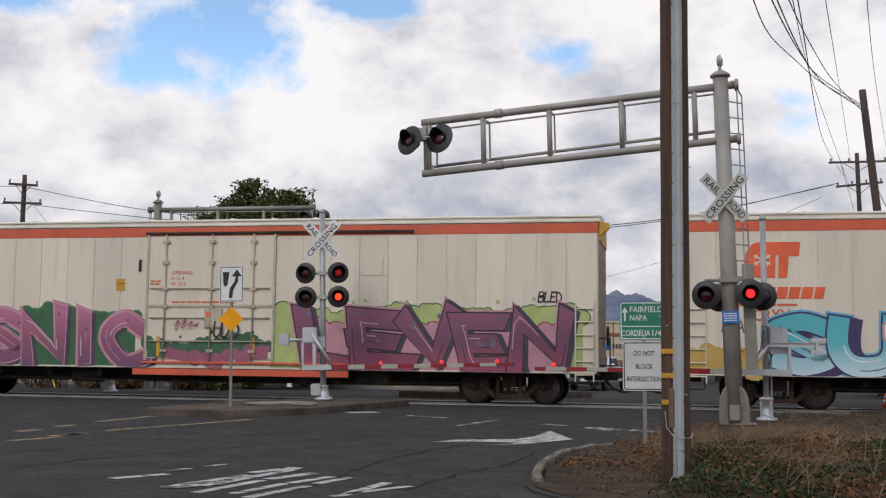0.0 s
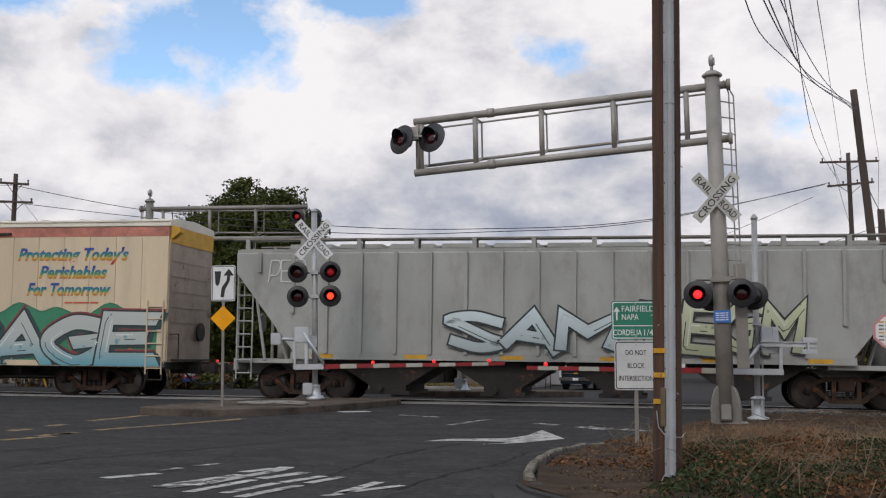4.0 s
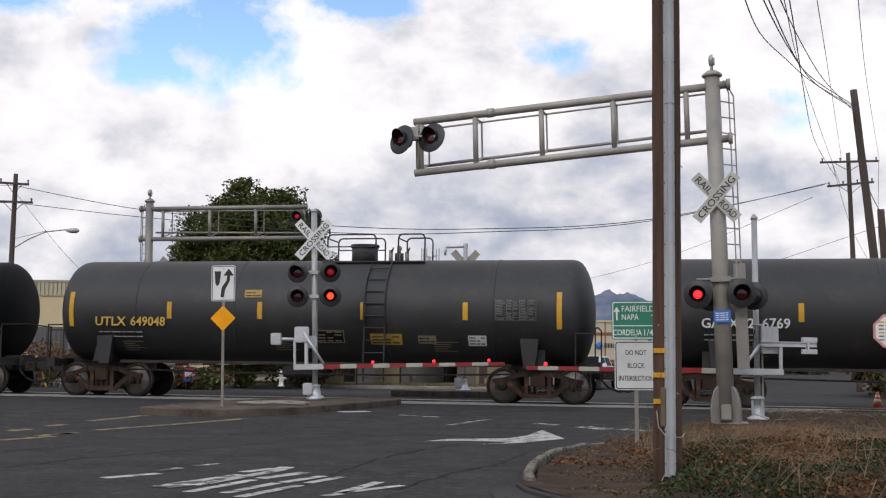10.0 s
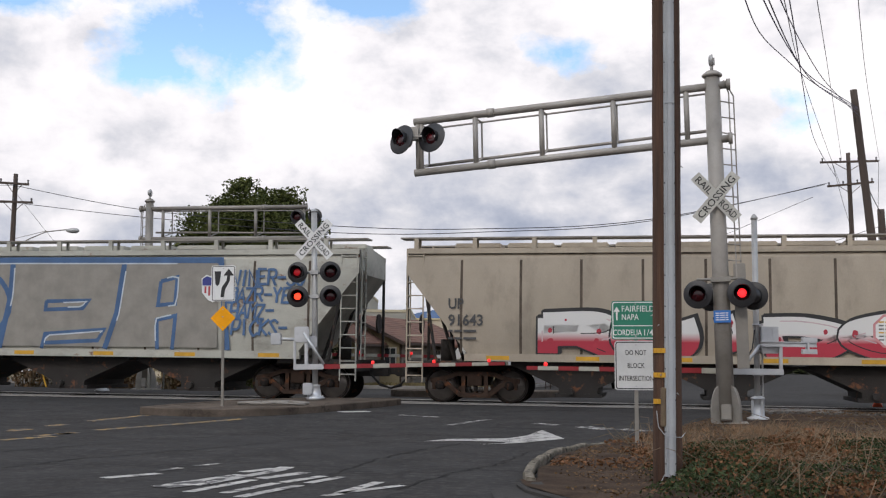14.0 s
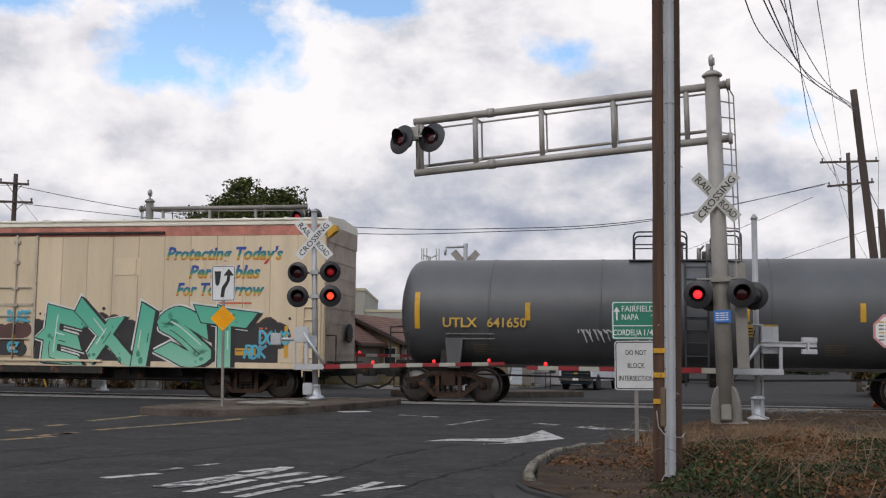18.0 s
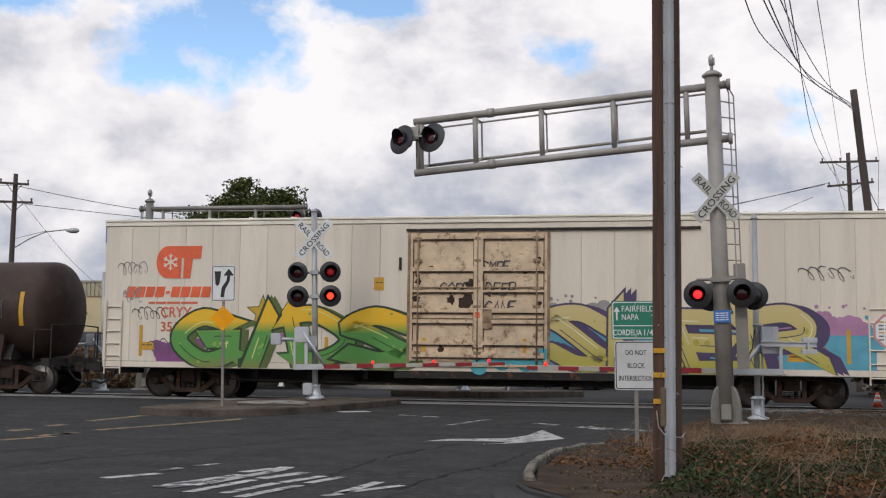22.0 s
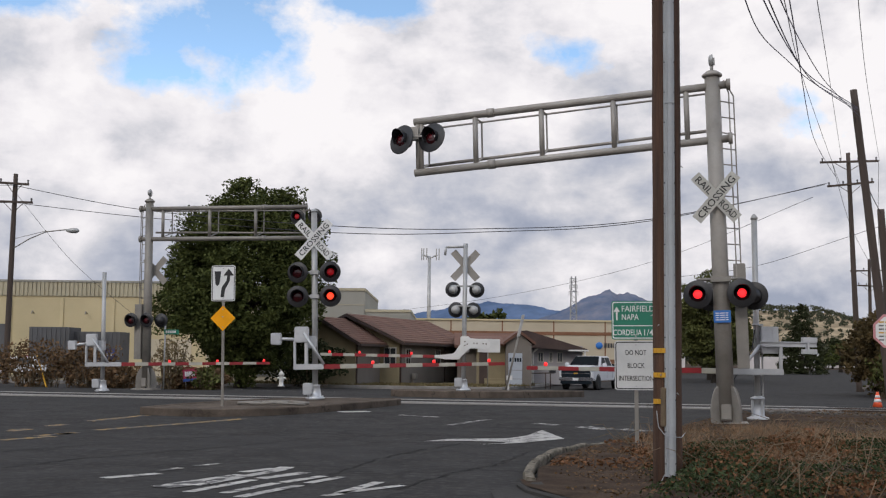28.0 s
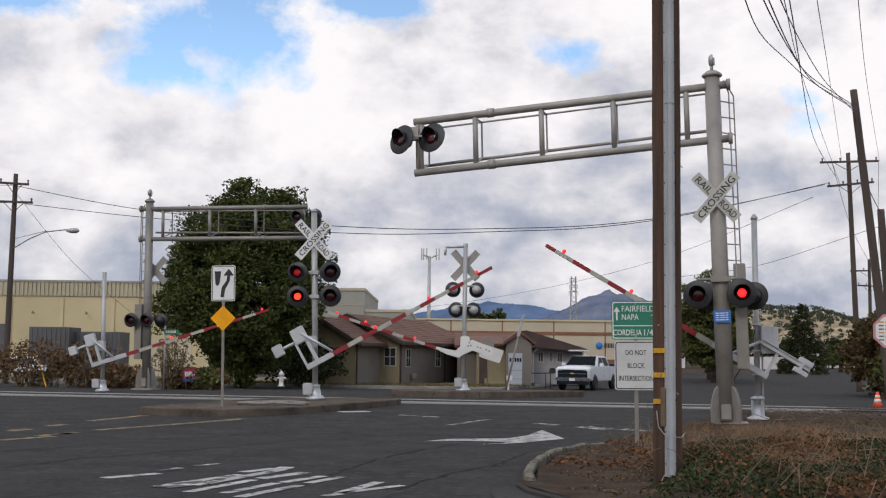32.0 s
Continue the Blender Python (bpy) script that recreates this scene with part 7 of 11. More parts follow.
    tube(bm, (dome_x + 1.0, 0.1, zc + R - 0.1), (dome_x + 1.0, 0.1, zc + R + 0.22), 0.13, n=10)
    part("manway", bm, pm, car)
    bm = B()
    box(bm, dome_x - 1.08, dome_x + 1.9, -0.66, -0.46, zc + R - 0.10, zc + R - 0.06)
    part("walkway", bm, M["black"], car)
    lx, top = dome_x + ladder_dx, zc + R
    for x0, x1, paint2 in hoops:
        for y in (-0.56, 0.56):
            bm = B()
            a, b = dome_x + x0, dome_x + x1
            pipe(bm, [(a, y, top - 0.2), (a, y, top + 0.60), (a + 0.04, y, top + 0.68), (a + 0.12, y, top + 0.71), (b - 0.12, y, top + 0.71), (b - 0.04, y, top + 0.68), (b, y, top + 0.60), (b, y, top - 0.2)], 0.024, 6)
            if x1 - x0 > 0.9:
                tube(bm, (a, y, top + 0.36), (b, y, top + 0.36), 0.02, n=6)
            part("top_rail", bm, M[paint2], car)
        bm = B()
        tube(bm, (dome_x + x0, -0.56, top + 0.6), (dome_x + x0, 0.56, top + 0.6), 0.02, n=6)
        part("cross_rail", bm, M[paint2], car)
    bm = B()
    for k in range(3):
        tube(bm, (lx + 0.1 + 0.24 * k, -0.1, top - 0.1), (lx + 0.1 + 0.24 * k, -0.1, top + (0.30, 0.42, 0.24)[k]), 0.06, n=8)
        tube(bm, (lx + 0.1 + 0.24 * k, -0.1, top + 0.2), (lx + 0.22 + 0.24 * k, -0.3, top + 0.34), 0.03, n=6)
    part("valves", bm, M["greige"], car, "grey valves")
    bm = B()
    rail = [(-1.50, 0.55), (-1.54, 1.1)] + [(-(R + 0.05) * math.cos(a), zc + (R + 0.05) * math.sin(a)) for a in np.linspace(-0.3, 1.1, 8)]
    for x in (lx - 0.29, lx + 0.29):
        pipe(bm, [(x, y, z) for y, z in rail], 0.026, 6)
    side_ladder = part("ladder", bm, M["black"], car, "black side ladder")
    ys, zs = zip(*rail)
    for j in range(10):
        z = 0.65 + j * 0.34
        y = float(np.interp(z, zs, ys))
        bm = B()
        tube(bm, (lx - 0.29, y, z), (lx + 0.29, y, z), 0.018, n=6)
        part("rung", bm, M["black"], side_ladder)

    def onto(x, z):
        return -math.sqrt(max(0.01, R * R - (z - zc) ** 2)) - 0.012
    for k, (xk, h) in enumerate(((-hl + 0.62, 1.0), (-hl * 0.535, 0.48), (-hl * 0.19, 0.48), (hl * 0.19, 0.48), (hl * 0.555, 0.48), (hl - 0.95, 1.0))):
        bm = B()
        n = 6
        zs = [2.46 + h * (j / n - 0.45) for j in range(n + 1)]
        vv = [[bm.verts.new((xk + d, onto(xk, z) - 0.004, z)) for d in (0, 0.14)] for z in zs]
        for a, b in zip(vv, vv[1:]):
            bm.faces.new([a[0], a[1], b[1], b[0]])
        part("reflector", bm, M["yellow"], car, "yellow upright reflector strip")
    mm = M[mark_col]
    for xk, zk, nch in marks:
        if nch == 6 and digits:
            write("car_number", digits, xk + 0.05, onto(xk, zk + 0.13) - 0.02, zk, 0.36 * big, mm, car, 0.015)
        elif code:
            write("reporting_mark", code, xk - 0.02, onto(xk, zk + 0.13) - 0.02, zk, 0.36 * big, mm, car, 0.018, fit=0.95 * big)
        else:
            bars("reporting_mark", xk, onto(xk, zk + 0.25) - 0.004, zk, [0.15 * big] * nch, 0.25 * big, mm, car, 0.07)
        for j in range(2 if nch == 4 else 0):
            bars("load_stencil", xk + 0.05, onto(xk, zk - 0.16 - 0.13 * j) - 0.006, zk - 0.2 - 0.13 * j, [0.12, 0.2, 0.3, 0.12, 0.25, 0.2], 0.035, M["grid_stencil"], car)
    def sheet(bm, x0, x1, z0, z1, lift):
        """A thin plate that follows the round of the shell."""
        n = max(1, round((z1 - z0) / 0.08))
        zs = [z0 + (z1 - z0) * k / n for k in range(n + 1)]
        rows = [[bm.verts.new((x, onto(x, z) - d, z)) for x, d in ((x0, lift), (x1, lift), (x1, -0.01), (x0, -0.01))] for z in zs]
        for a, b in zip(rows, rows[1:]):
            for k in range(4):
                bm.faces.new([a[k], a[(k + 1) % 4], b[(k + 1) % 4], b[k]])
        for e in (rows[0], rows[-1]):
            bm.faces.new(e)

    for xk, zk, w, h, c in placards:
        bm = B()
        sheet(bm, xk, xk + w, zk, zk + h, 0.010)
        pl = part("placard", bm, M[c], car, "stencilled data plate")
        bm = B()
        for k, x0 in enumerate((0.06, 0.46, 0.70)):
            for j in range(max(2, int(h / 0.085))):
                z = zk + 0.04 + j * 0.08
                if z + 0.03 < zk + h and (j + k) % 4 != 3:
                    sheet(bm, xk + w * x0, xk + w * (x0 + (0.34, 0.18, 0.22)[k]), z, z + 0.028, 0.013)
        part("placard_lines", bm, M["tank_stencil"] if c in ("tank_black", "tank_dull") else M["tank_black"], pl)
        if c in ("tank_black", "tank_dull"):
            bm = B()
            for x0, x1, z0, z1 in ((xk, xk + w, zk, zk + 0.022), (xk, xk + w, zk + h - 0.022, zk + h), (xk, xk + 0.022, zk, zk + h), (xk + w - 0.022, xk + w, zk, zk + h)):
                sheet(bm, x0, x1, z0, z1, 0.012)
            part("placard_border", bm, M["tank_stencil"], pl)
    # grid of small stencilled columns by the end
    bm = B()
    rnd = random.Random(int(q0))
    for j in range(8):
        z = 2.24 + j * 0.072
        x = hl - 2.62
        sheet(bm, x, x + 1.12, z, z + 0.010, 0.006)
        for wide in (0.30, 0.16, 0.16, 0.22, 0.20):
            if rnd.random() < 0.85:
                sheet(bm, x + 0.02, x + wide * rnd.uniform(0.6, 0.95), z + 0.024, z + 0.052, 0.006)
            x += wide + 0.016
    for x in (0.0, 0.31, 0.49, 0.66, 0.89, 1.11):
        sheet(bm, hl - 2.62 + x, hl - 2.61 + x, 2.24, 2.82, 0.006)
    part("data_grid", bm, M["grid_stencil"], car, "grey stencilled data grid")
    bm = B()
    for j in range(5):
        for k in range(3):
            z, x = 1.78 - 0.06 * j + (0.35 if k else 0.3), -hl * 0.72 + k * 4.6
            sheet(bm, x, x + rnd.uniform(0.35, 0.75), z - 0.5, z - 0.478, 0.006)
    part("small_stencils", bm, M["tank_stencil"], car)
    return car, half, onto


def make_hopper(q0, q1, paint, label, ribs=False, slope=2.6, n_hop=4):
    car, half = base_car("hopper_car", q0, q1, label, "hopper car", 1.9, "freight cars of the train")
    pm = M[paint]
    zt = 4.18
    # side profile: bowed side sheets between end slopes
    Y = 1.58
    def section(x_in):
        if ribs:
            return [(-Y, 1.25), (-Y, zt - 0.1), (-1.45, zt), (1.45, zt), (Y, zt - 0.1), (Y, 1.25)]
        zs = np.linspace(1.25, zt - 0.25, 8)
        left = [(-Y + 0.10 * abs((z - 2.6) / 1.6) ** 2.2, z) for z in zs]
        return left + [(-1.38, zt)] + [(1.38, zt)] + [(-a, b) for a, b in left[::-1]]
    bm = B()
    sec = section(0)
    xs_ = [-half + 0.05, half - 0.05]
    rings = []
    for x in xs_:
        rings.append([bm.verts.new((x, y, z)) for y, z in sec])
    n = len(sec)
    for k in range(n):
        f = bm.faces.new([rings[0][k], rings[0][(k + 1) % n], rings[1][(k + 1) % n], rings[1][k]])
    bm.faces.new(rings[0][::-1])
    bm.faces.new(rings[1])
    bmesh.ops.recalc_face_normals(bm, faces=bm.faces)
    # cut the lower corners away along the end slopes
    for s in (-1, 1):
        bmesh.ops.bisect_plane(bm, geom=list(bm.verts) + list(bm.edges) + list(bm.faces), plane_co=(s * (half - 0.25), 0, zt - 0.9), plane_no=(s * 1.75, 0, -slope / 1.9), clear_outer=True)
        bmesh.ops.holes_fill(bm, edges=[e for e in bm.edges if e.is_boundary], sides=60)
    bmesh.ops.recalc_face_normals(bm, faces=bm.faces)
    part("body", bm, pm, car)
    bm = B()
    for s in (-1, 1):
        box(bm, -half + 0.05, half - 0.05, s * 1.44 - 0.10, s * 1.44 + 0.10, zt - 0.12, zt + 0.02)
        box(bm, -half + 1.7, half - 1.7, s * 1.56 - 0.05, s * 1.56 + 0.05, 1.14, 1.34)
    part("chords", bm, pm, car)
    # panel joints or outside posts
    if ribs:
        for k in np.arange(-half + 0.75, half - 0.5, 0.98):
            bm = B()
            z0 = 1.3 + max(0, (abs(k) - half + 2.7)) * 1.15
            box(bm, k - 0.05, k + 0.05, -Y - 0.09, -Y + 0.01, z0, zt - 0.08, bev=0.01)
            box(bm, k - 0.05, k + 0.05, Y - 0.01, Y + 0.09, z0, zt - 0.08)
            part("side_post", bm, pm, car)
    else:
        for k in np.arange(-half + 1.6, half - 1.2, 1.62):
            bm = B()
            for z0, z1 in zip(np.linspace(1.35, zt - 0.3, 7), np.linspace(1.35, zt - 0.3, 7)[1:]):
                y0, y1 = (-Y + 0.10 * abs((z - 2.6) / 1.6) ** 2.2 for z in (z0, z1))
                v4 = [bm.verts.new(p) for p in ((k - 0.035, y0 - 0.004, z0), (k + 0.035, y0 - 0.004, z0), (k + 0.035, y1 - 0.004, z1), (k - 0.035, y1 - 0.004, z1))]
                bm.faces.new(v4)
            part("panel_joint", bm, M["concrete_dark"], car)
    # roof, running boards on stanchions, hatches
    bm = B()
    prism(bm, [(-1.40, zt - 0.02), (-1.40, zt + 0.04), (0, zt + 0.16), (1.40, zt + 0.04), (1.40, zt - 0.02)], "x", -half + 0.08, half - 0.08)
    part("roof", bm, pm, car)
    for s in (-1, 1):
        bm = B()
        box(bm, -half - 0.15, half + 0.15, s * 1.15 - 0.28, s * 1.15 + 0.28, zt + 0.30, zt + 0.34)
        part("running_board", bm, M["greige"], car, "steel running board")
    bm = B()
    for k in np.arange(-half + 0.3, half, 1.63):
        for s in (-1, 1):
            box(bm, k - 0.06, k + 0.06, s * 1.40 - 0.04, s * 1.40 + 0.04, zt - 0.02, zt + 0.31)
            box(bm, k - 0.03, k + 0.03, s * 0.92 - 0.04, s * 0.92 + 0.04, zt + 0.08, zt + 0.31)
    part("board_brackets", bm, pm, car)
    bm = B()
    for k in np.arange(-half + 1.2, half - 1, 1.5):
        box(bm, k, k + 1.3, -0.42, 0.42, zt + 0.12, zt + 0.27, bev=0.03)
    part("hatches", bm, pm, car)
    # discharge hoppers
    span = 2 * half - 5.6
    for k in range(n_hop):
        xc = -span / 2 + span * (k + 0.5) / n_hop
        w = span / n_hop * 0.47
        bm = B()
        prism(bm, [(xc - w, 1.26), (xc + w, 1.26), (xc + w, 1.05), (xc + 0.52, 0.45), (xc + 0.50, 0.22), (xc - 0.50, 0.22), (xc - 0.52, 0.45), (xc - w, 1.05)], "y", -1.25, 1.25)
        part("discharge_hopper", bm, M["underframe"], car, "dark discharge hopper")
        bm = B()
        box(bm, xc - 0.62, xc + 0.62, -1.3, 1.3, 0.20, 0.30)
        tube(bm, (xc - 0.2, -1.45, 0.36), (xc - 0.2, -1.2, 0.36), 0.09, n=10)
        part("outlet_gate", bm, M["underframe"], car)
    # ends: platform, posts, ladders, brake gear
    for s in (-1, 1):
        bm = B()
        box(bm, min(s * half, s * (half - 2.4)), max(s * half, s * (half - 2.4)), -1.45, 1.45, 1.02, 1.14)
        box(bm, min(s * half, s * (half - 0.12)), max(s * half, s * (half - 0.12)), -1.5, 1.5, 0.82, 1.14)
        box(bm, min(s * half, s * (half - 3.0)), max(s * half, s * (half - 3.0)), -0.35, 0.35, 0.7, 1.03)
        for y in (-1.46, 1.46):
            tube(bm, (s * (half - 0.08), y, 1.0), (s * (half - 0.08), y, zt), 0.045, n=6)
            tube(bm, (s * (half - 0.9), y, 1.1), (s * (half - 0.55), y, zt - 0.9), 0.045, n=6)
        for y in (-0.7, 0.7):
            tube(bm, (s * (half - 1.3), y, 1.1), (s * (half - 0.6), y, zt - 0.95), 0.05, n=6)
        tube(bm, (s * (half - 0.9), 0.2, 1.1), (s * (half - 0.9), 0.2, 1.75), 0.2, n=12)
        tube(bm, (s * (half - 0.05), 0.7, 2.2), (s * (half + 0.0), 0.7, 2.2), 0.28, n=16)
        part("end_frame", bm, M["underframe"] if not ribs else pm, car)
        ladder("ladder", car, min(s * (half - 0.08), s * (half - 0.55)), -1.52, 0.55, zt, 0.45, 10, pm)
        ladder("end_ladder", car, s * (half - 0.02), -1.3, 0.9, zt, 0.45, 9, pm, side=False)
    F = -Y - 0.02
    for k in range(6):
        xk = -half + 2.3 + k * (2 * half - 5.2) / 5
        bm = B()
        box(bm, xk, xk + 0.62, -1.615, -1.605, 1.18, 1.29)
        part("reflector", bm, M["yellow"], car, "yellow reflector strip on the sill")
    return car, half, F


# ---- the cars of the train, first to last ----
WHITE, BLACK, DKP = (0.75, 0.74, 0.72), (0.02, 0.02, 0.022), (0.075, 0.055, 0.115)
ca, h, F = make_reefer(-18.2, 4.0, "cream_white", "stripe", "", "white refrigerated car with pink and green sprayed lettering", (0, 0), red_sill=True)
puffs(ca, -9.4, -1.9, 0.9, 2.58, F - 0.003, (0.035, 0.12, 0.05), 3, line=(0.10, 0.26, 0.10))
piece(ca, "RSNIC", -8.2, -1.75, 0.86, 2.46, F - 0.004, (0.26, 0.08, 0.13), (0.55, 0.27, 0.33), second=(0.15, 0.06, 0.13), top=(0.42, 0.14, 0.24), shade=(0.06, 0.05, 0.08), rim=(0.56, 0.26, 0.33), dots=(0.12, 0.09, 0.22), seed=3, fat=1.05, spiky=0.7, edge=0.035)
puffs(ca, 2.0, 10.75, 0.9, 2.62, F - 0.003, (0.40, 0.47, 0.17), 4, r=(0.12, 0.26), line=(0.08, 0.17, 0.06), dabs=14)
puffs(ca, 3.1, 10.3, 0.9, 2.20, F - 0.006, (0.52, 0.25, 0.30), 71, r=(0.2, 0.4), line=(0.26, 0.05, 0.07))
piece(ca, "LEVEN", 2.9, 10.3, 0.86, 2.50, F - 0.007, (0.15, 0.055, 0.095), (0.035, 0.02, 0.03), second=(0.30, 0.06, 0.11), top=(0.22, 0.075, 0.13), shade=(0.06, 0.05, 0.07), shift=(0.12, -0.02), rim=(0.55, 0.27, 0.32), shine=(0.55, 0.30, 0.36), dots=(0.16, 0.13, 0.20), seed=4, fat=1.15, lean=-0.15, spiky=0.8, edge=0.04)
tag(ca, "BLED", 9.5, 2.75, 0.26, F - 0.004, BLACK, 0.02, seed=5)
puffs(ca, -1.7, 1.95, 1.15, 1.75, -1.634, (0.04, 0.12, 0.06), 6, dabs=8)
puffs(ca, -1.0, 1.95, 1.14, 1.45, -1.637, (0.34, 0.10, 0.16), 61)
tag(ca, "UDO", 0.3, 1.75, 0.42, -1.69, BLACK, 0.028, seed=6)
scribble(ca, -0.9, 1.95, 0.8, 0.3, -1.69, (0.40, 0.06, 0.12), 6, 8, 0.02)
cb, h, F = make_reefer(6.18, 28.38, "cream_white", "stripe", "brand", "white refrigerated car with turquoise sprayed lettering and dark company name", (3, 4), capless=True, red_sill=True)
puffs(cb, -h + 0.2, -h + 2.6, 0.9, 1.55, F - 0.002, (0.55, 0.36, 0.09), 70, r=(0.2, 0.4))
puffs(cb, -4.2, -2.05, 0.9, 1.85, F - 0.002, (0.50, 0.42, 0.18), 71, r=(0.15, 0.35))
piece(cb, "SUER", -8.9, -2.6, 0.86, 2.50, F - 0.002, (0.09, 0.42, 0.47), (0.045, 0.035, 0.10), second=(0.55, 0.66, 0.70), top=(0.07, 0.38, 0.44), shade=(0.055, 0.035, 0.12), shift=(0.26, -0.08), rim=(0.12, 0.40, 0.62), shine=WHITE, dots=(0.35, 0.60, 0.64), seed=7, fat=1.22, bend=0.8)
tag(cb, "RWA", -10.1, 2.0, 0.32, F - 0.004, DKP, 0.02, seed=8)
for k, (x, z, rx, rz, dark) in enumerate(((1.75, 1.75, 0.38, 0.42, 1), (2.75, 2.15, 0.55, 0.45, 0), (3.45, 2.30, 0.42, 0.36, 1), (4.55, 2.15, 0.60, 0.48, 0), (7.15, 2.25, 0.36, 0.34, 1), (8.1, 2.05, 0.50, 0.45, 0), (7.75, 1.6, 0.34, 0.3, 1))):
    cap_shape(cb, x, z, rx, rz, F - 0.003 - 0.0022 * (k % 2), (0.17, 0.03, 0.055) if dark else (0.33, 0.15, 0.09), (0.03, 0.02, 0.02), (0.55, 0.45, 0.42) if dark else (0.42, 0.22, 0.14), 80 + k)
piece(cb, "ONUER", 2.3, 8.0, 0.86, 2.28, F - 0.007, (0.055, 0.33, 0.31), (0.015, 0.05, 0.05), second=(0.03, 0.20, 0.19), top=(0.16, 0.46, 0.43), shade=(0.02, 0.07, 0.07), dots=(0.25, 0.50, 0.47), seed=9, fat=1.2)
tag(cb, "RUNK", h - 2.0, 2.95, 0.34, F - 0.004, (0.06, 0.06, 0.06), 0.03, seed=10)
tag(cb, "SUPA", h - 2.0, 2.45, 0.36, F - 0.004, (0.06, 0.06, 0.06), 0.03, seed=11)
cc, h, F = make_reefer(30.42, 52.5, "cream", "stripe_faded", "slogan", "cream refrigerated car with silver-green sprayed lettering and rainbow slogan", (3, 5))
ranges(cc, -h + 0.1, -1.95, 0.9, 2.42, F - 0.002, (0.035, 0.25, 0.13), (0.03, 0.20, 0.10), 12, 0.28, 0.7)
ranges(cc, 2.25, h - 0.3, 0.9, 2.42, F - 0.002, (0.035, 0.25, 0.13), (0.03, 0.20, 0.10), 13, 0.28, 0.7)
ranges(cc, -1.75, 2.05, 1.15, 2.2, -1.632, (0.035, 0.25, 0.13), (0.03, 0.20, 0.10), 14, 0.2, 0.7)
bm = B()
for j in range(6):
    for k in range(7):
        xx = -h + 0.2 + 0.48 * k + 0.24 * (j % 2)
        box(bm, xx, xx + 0.44, F - 0.0065, F - 0.0045, 1.0 + 0.21 * j, 1.17 + 0.21 * j)
tagged(part("graffiti_blocks", bm, spray(0.09, 0.36, 0.21), cc, "sprayed green block pattern"), kind="stuff")
SILVER = dict(fill=(0.40, 0.44, 0.41), line=(0.025, 0.035, 0.035), second=(0.09, 0.30, 0.36), top=(0.44, 0.47, 0.43), shade=(0.03, 0.07, 0.07), shine=(0.66, 0.68, 0.64), dots=(0.20, 0.36, 0.38), spiky=0.7, bend=1.2)
piece(cc, "VESA", -7.6, -2.0, 0.86, 2.40, F - 0.006, seed=15, **SILVER)
piece(cc, "NV", -1.75, 1.95, 1.14, 2.35, -1.634, seed=16, **SILVER)
piece(cc, "ERAGE", 2.2, h - 0.25, 0.86, 2.40, F - 0.006, seed=17, rim=(0.26, 0.05, 0.05), **SILVER)
for x, z in ((-1.35, 2.1), (4.0, 1.75), (-5.0, 1.7), (-7.9, 2.0)):
    star(cc, x, z, 0.17, F - 0.055 if abs(x) < 2 else F - 0.026, (0.62, 0.60, 0.48))
bm = B()
box(bm, -h + 1.55, -h + 2.85, F - 0.012, F, 1.40, 2.12)
part("number_patch", bm, M["black"], cc, "black painted number patch")
write("reporting_mark", "CRYX", -h + 1.62, F - 0.014, 1.80, 0.36, M["label_white"], cc, 0.012, fit=1.1)
write("car_number", "6150", -h + 1.66, F - 0.014, 1.46, 0.36, M["label_white"], cc, 0.01, fit=1.05)
cd, h, F = make_hopper(54.5, 72.9, "hop_grey", "pale grey ribbed hopper car with sprayed patches", ribs=True)
tag(cd, "PER", -h + 1.0, 3.3, 0.6, F - 0.005, (0.62, 0.62, 0.60), 0.02, seed=18)
piece(cd, "SAM", -3.0, 1.5, 1.4, 2.5, F - 0.085, (0.45, 0.52, 0.52), (0.03, 0.04, 0.04), seed=12)
piece(cd, "BEGM", 2.2, 6.2, 1.4, 2.8, F - 0.085, (0.42, 0.44, 0.28), BLACK, seed=13)
cf, h, F = make_reefer(73.9, 95.82, "cream_dull", "stripe_faded", "slogan", "dulled cream refrigerated car with blue mountain band and outlined letters", (5, 4))
for x0, x1, yy in ((-h + 0.1, -1.95, F), (2.2, h - 0.35, F), (-1.72, 2.0, -1.63)):
    lo_z = 0.9 if yy == F else 1.14
    ranges(cf, x0, x1, lo_z, 2.18, yy - 0.002, (0.10, 0.21, 0.42), (0.045, 0.10, 0.34), 19, 0.30, 0.55)
    ranges(cf, x0, x1, lo_z, 1.95, yy - 0.004, (0.28, 0.45, 0.56), (0.50, 0.62, 0.66), 20, 0.22, 0.8)
    ranges(cf, x0, x1, lo_z, 1.45, yy - 0.006, (0.17, 0.33, 0.48), (0.05, 0.14, 0.36), 21, 0.25, 1.0)
MAUVE = dict(fill=(0.17, 0.09, 0.09), line=(0.30, 0.50, 0.46), second=(0.06, 0.05, 0.055), top=(0.22, 0.12, 0.115), shade=(0.015, 0.015, 0.018), shine=(0.62, 0.62, 0.58), dots=(0.05, 0.16, 0.15), spiky=0.5, rim=(0.02, 0.025, 0.03), edge=0.03, fat=1.05)
piece(cf, "FERMOR", -8.9, -2.0, 0.95, 2.02, F - 0.006, seed=22, **MAUVE)
piece(cf, "ENEROS", 2.2, 8.2, 0.95, 2.02, F - 0.006, seed=23, **MAUVE)
for k, txt in enumerate(("BVOY", "NETA")):
    tag(cf, txt, -0.9, 1.72 - 0.5 * k, 0.42, -1.69, BLACK, 0.035, 0.75, 24 + k)
scribble(cf, h - 1.6, 3.6, 1.1, 0.35, F - 0.004, BLACK, 16, r=0.04)
tag(cf, "GEAVR GRACE", h - 3.0, 0.92, 0.22, F - 0.028, WHITE, 0.018, seed=26)
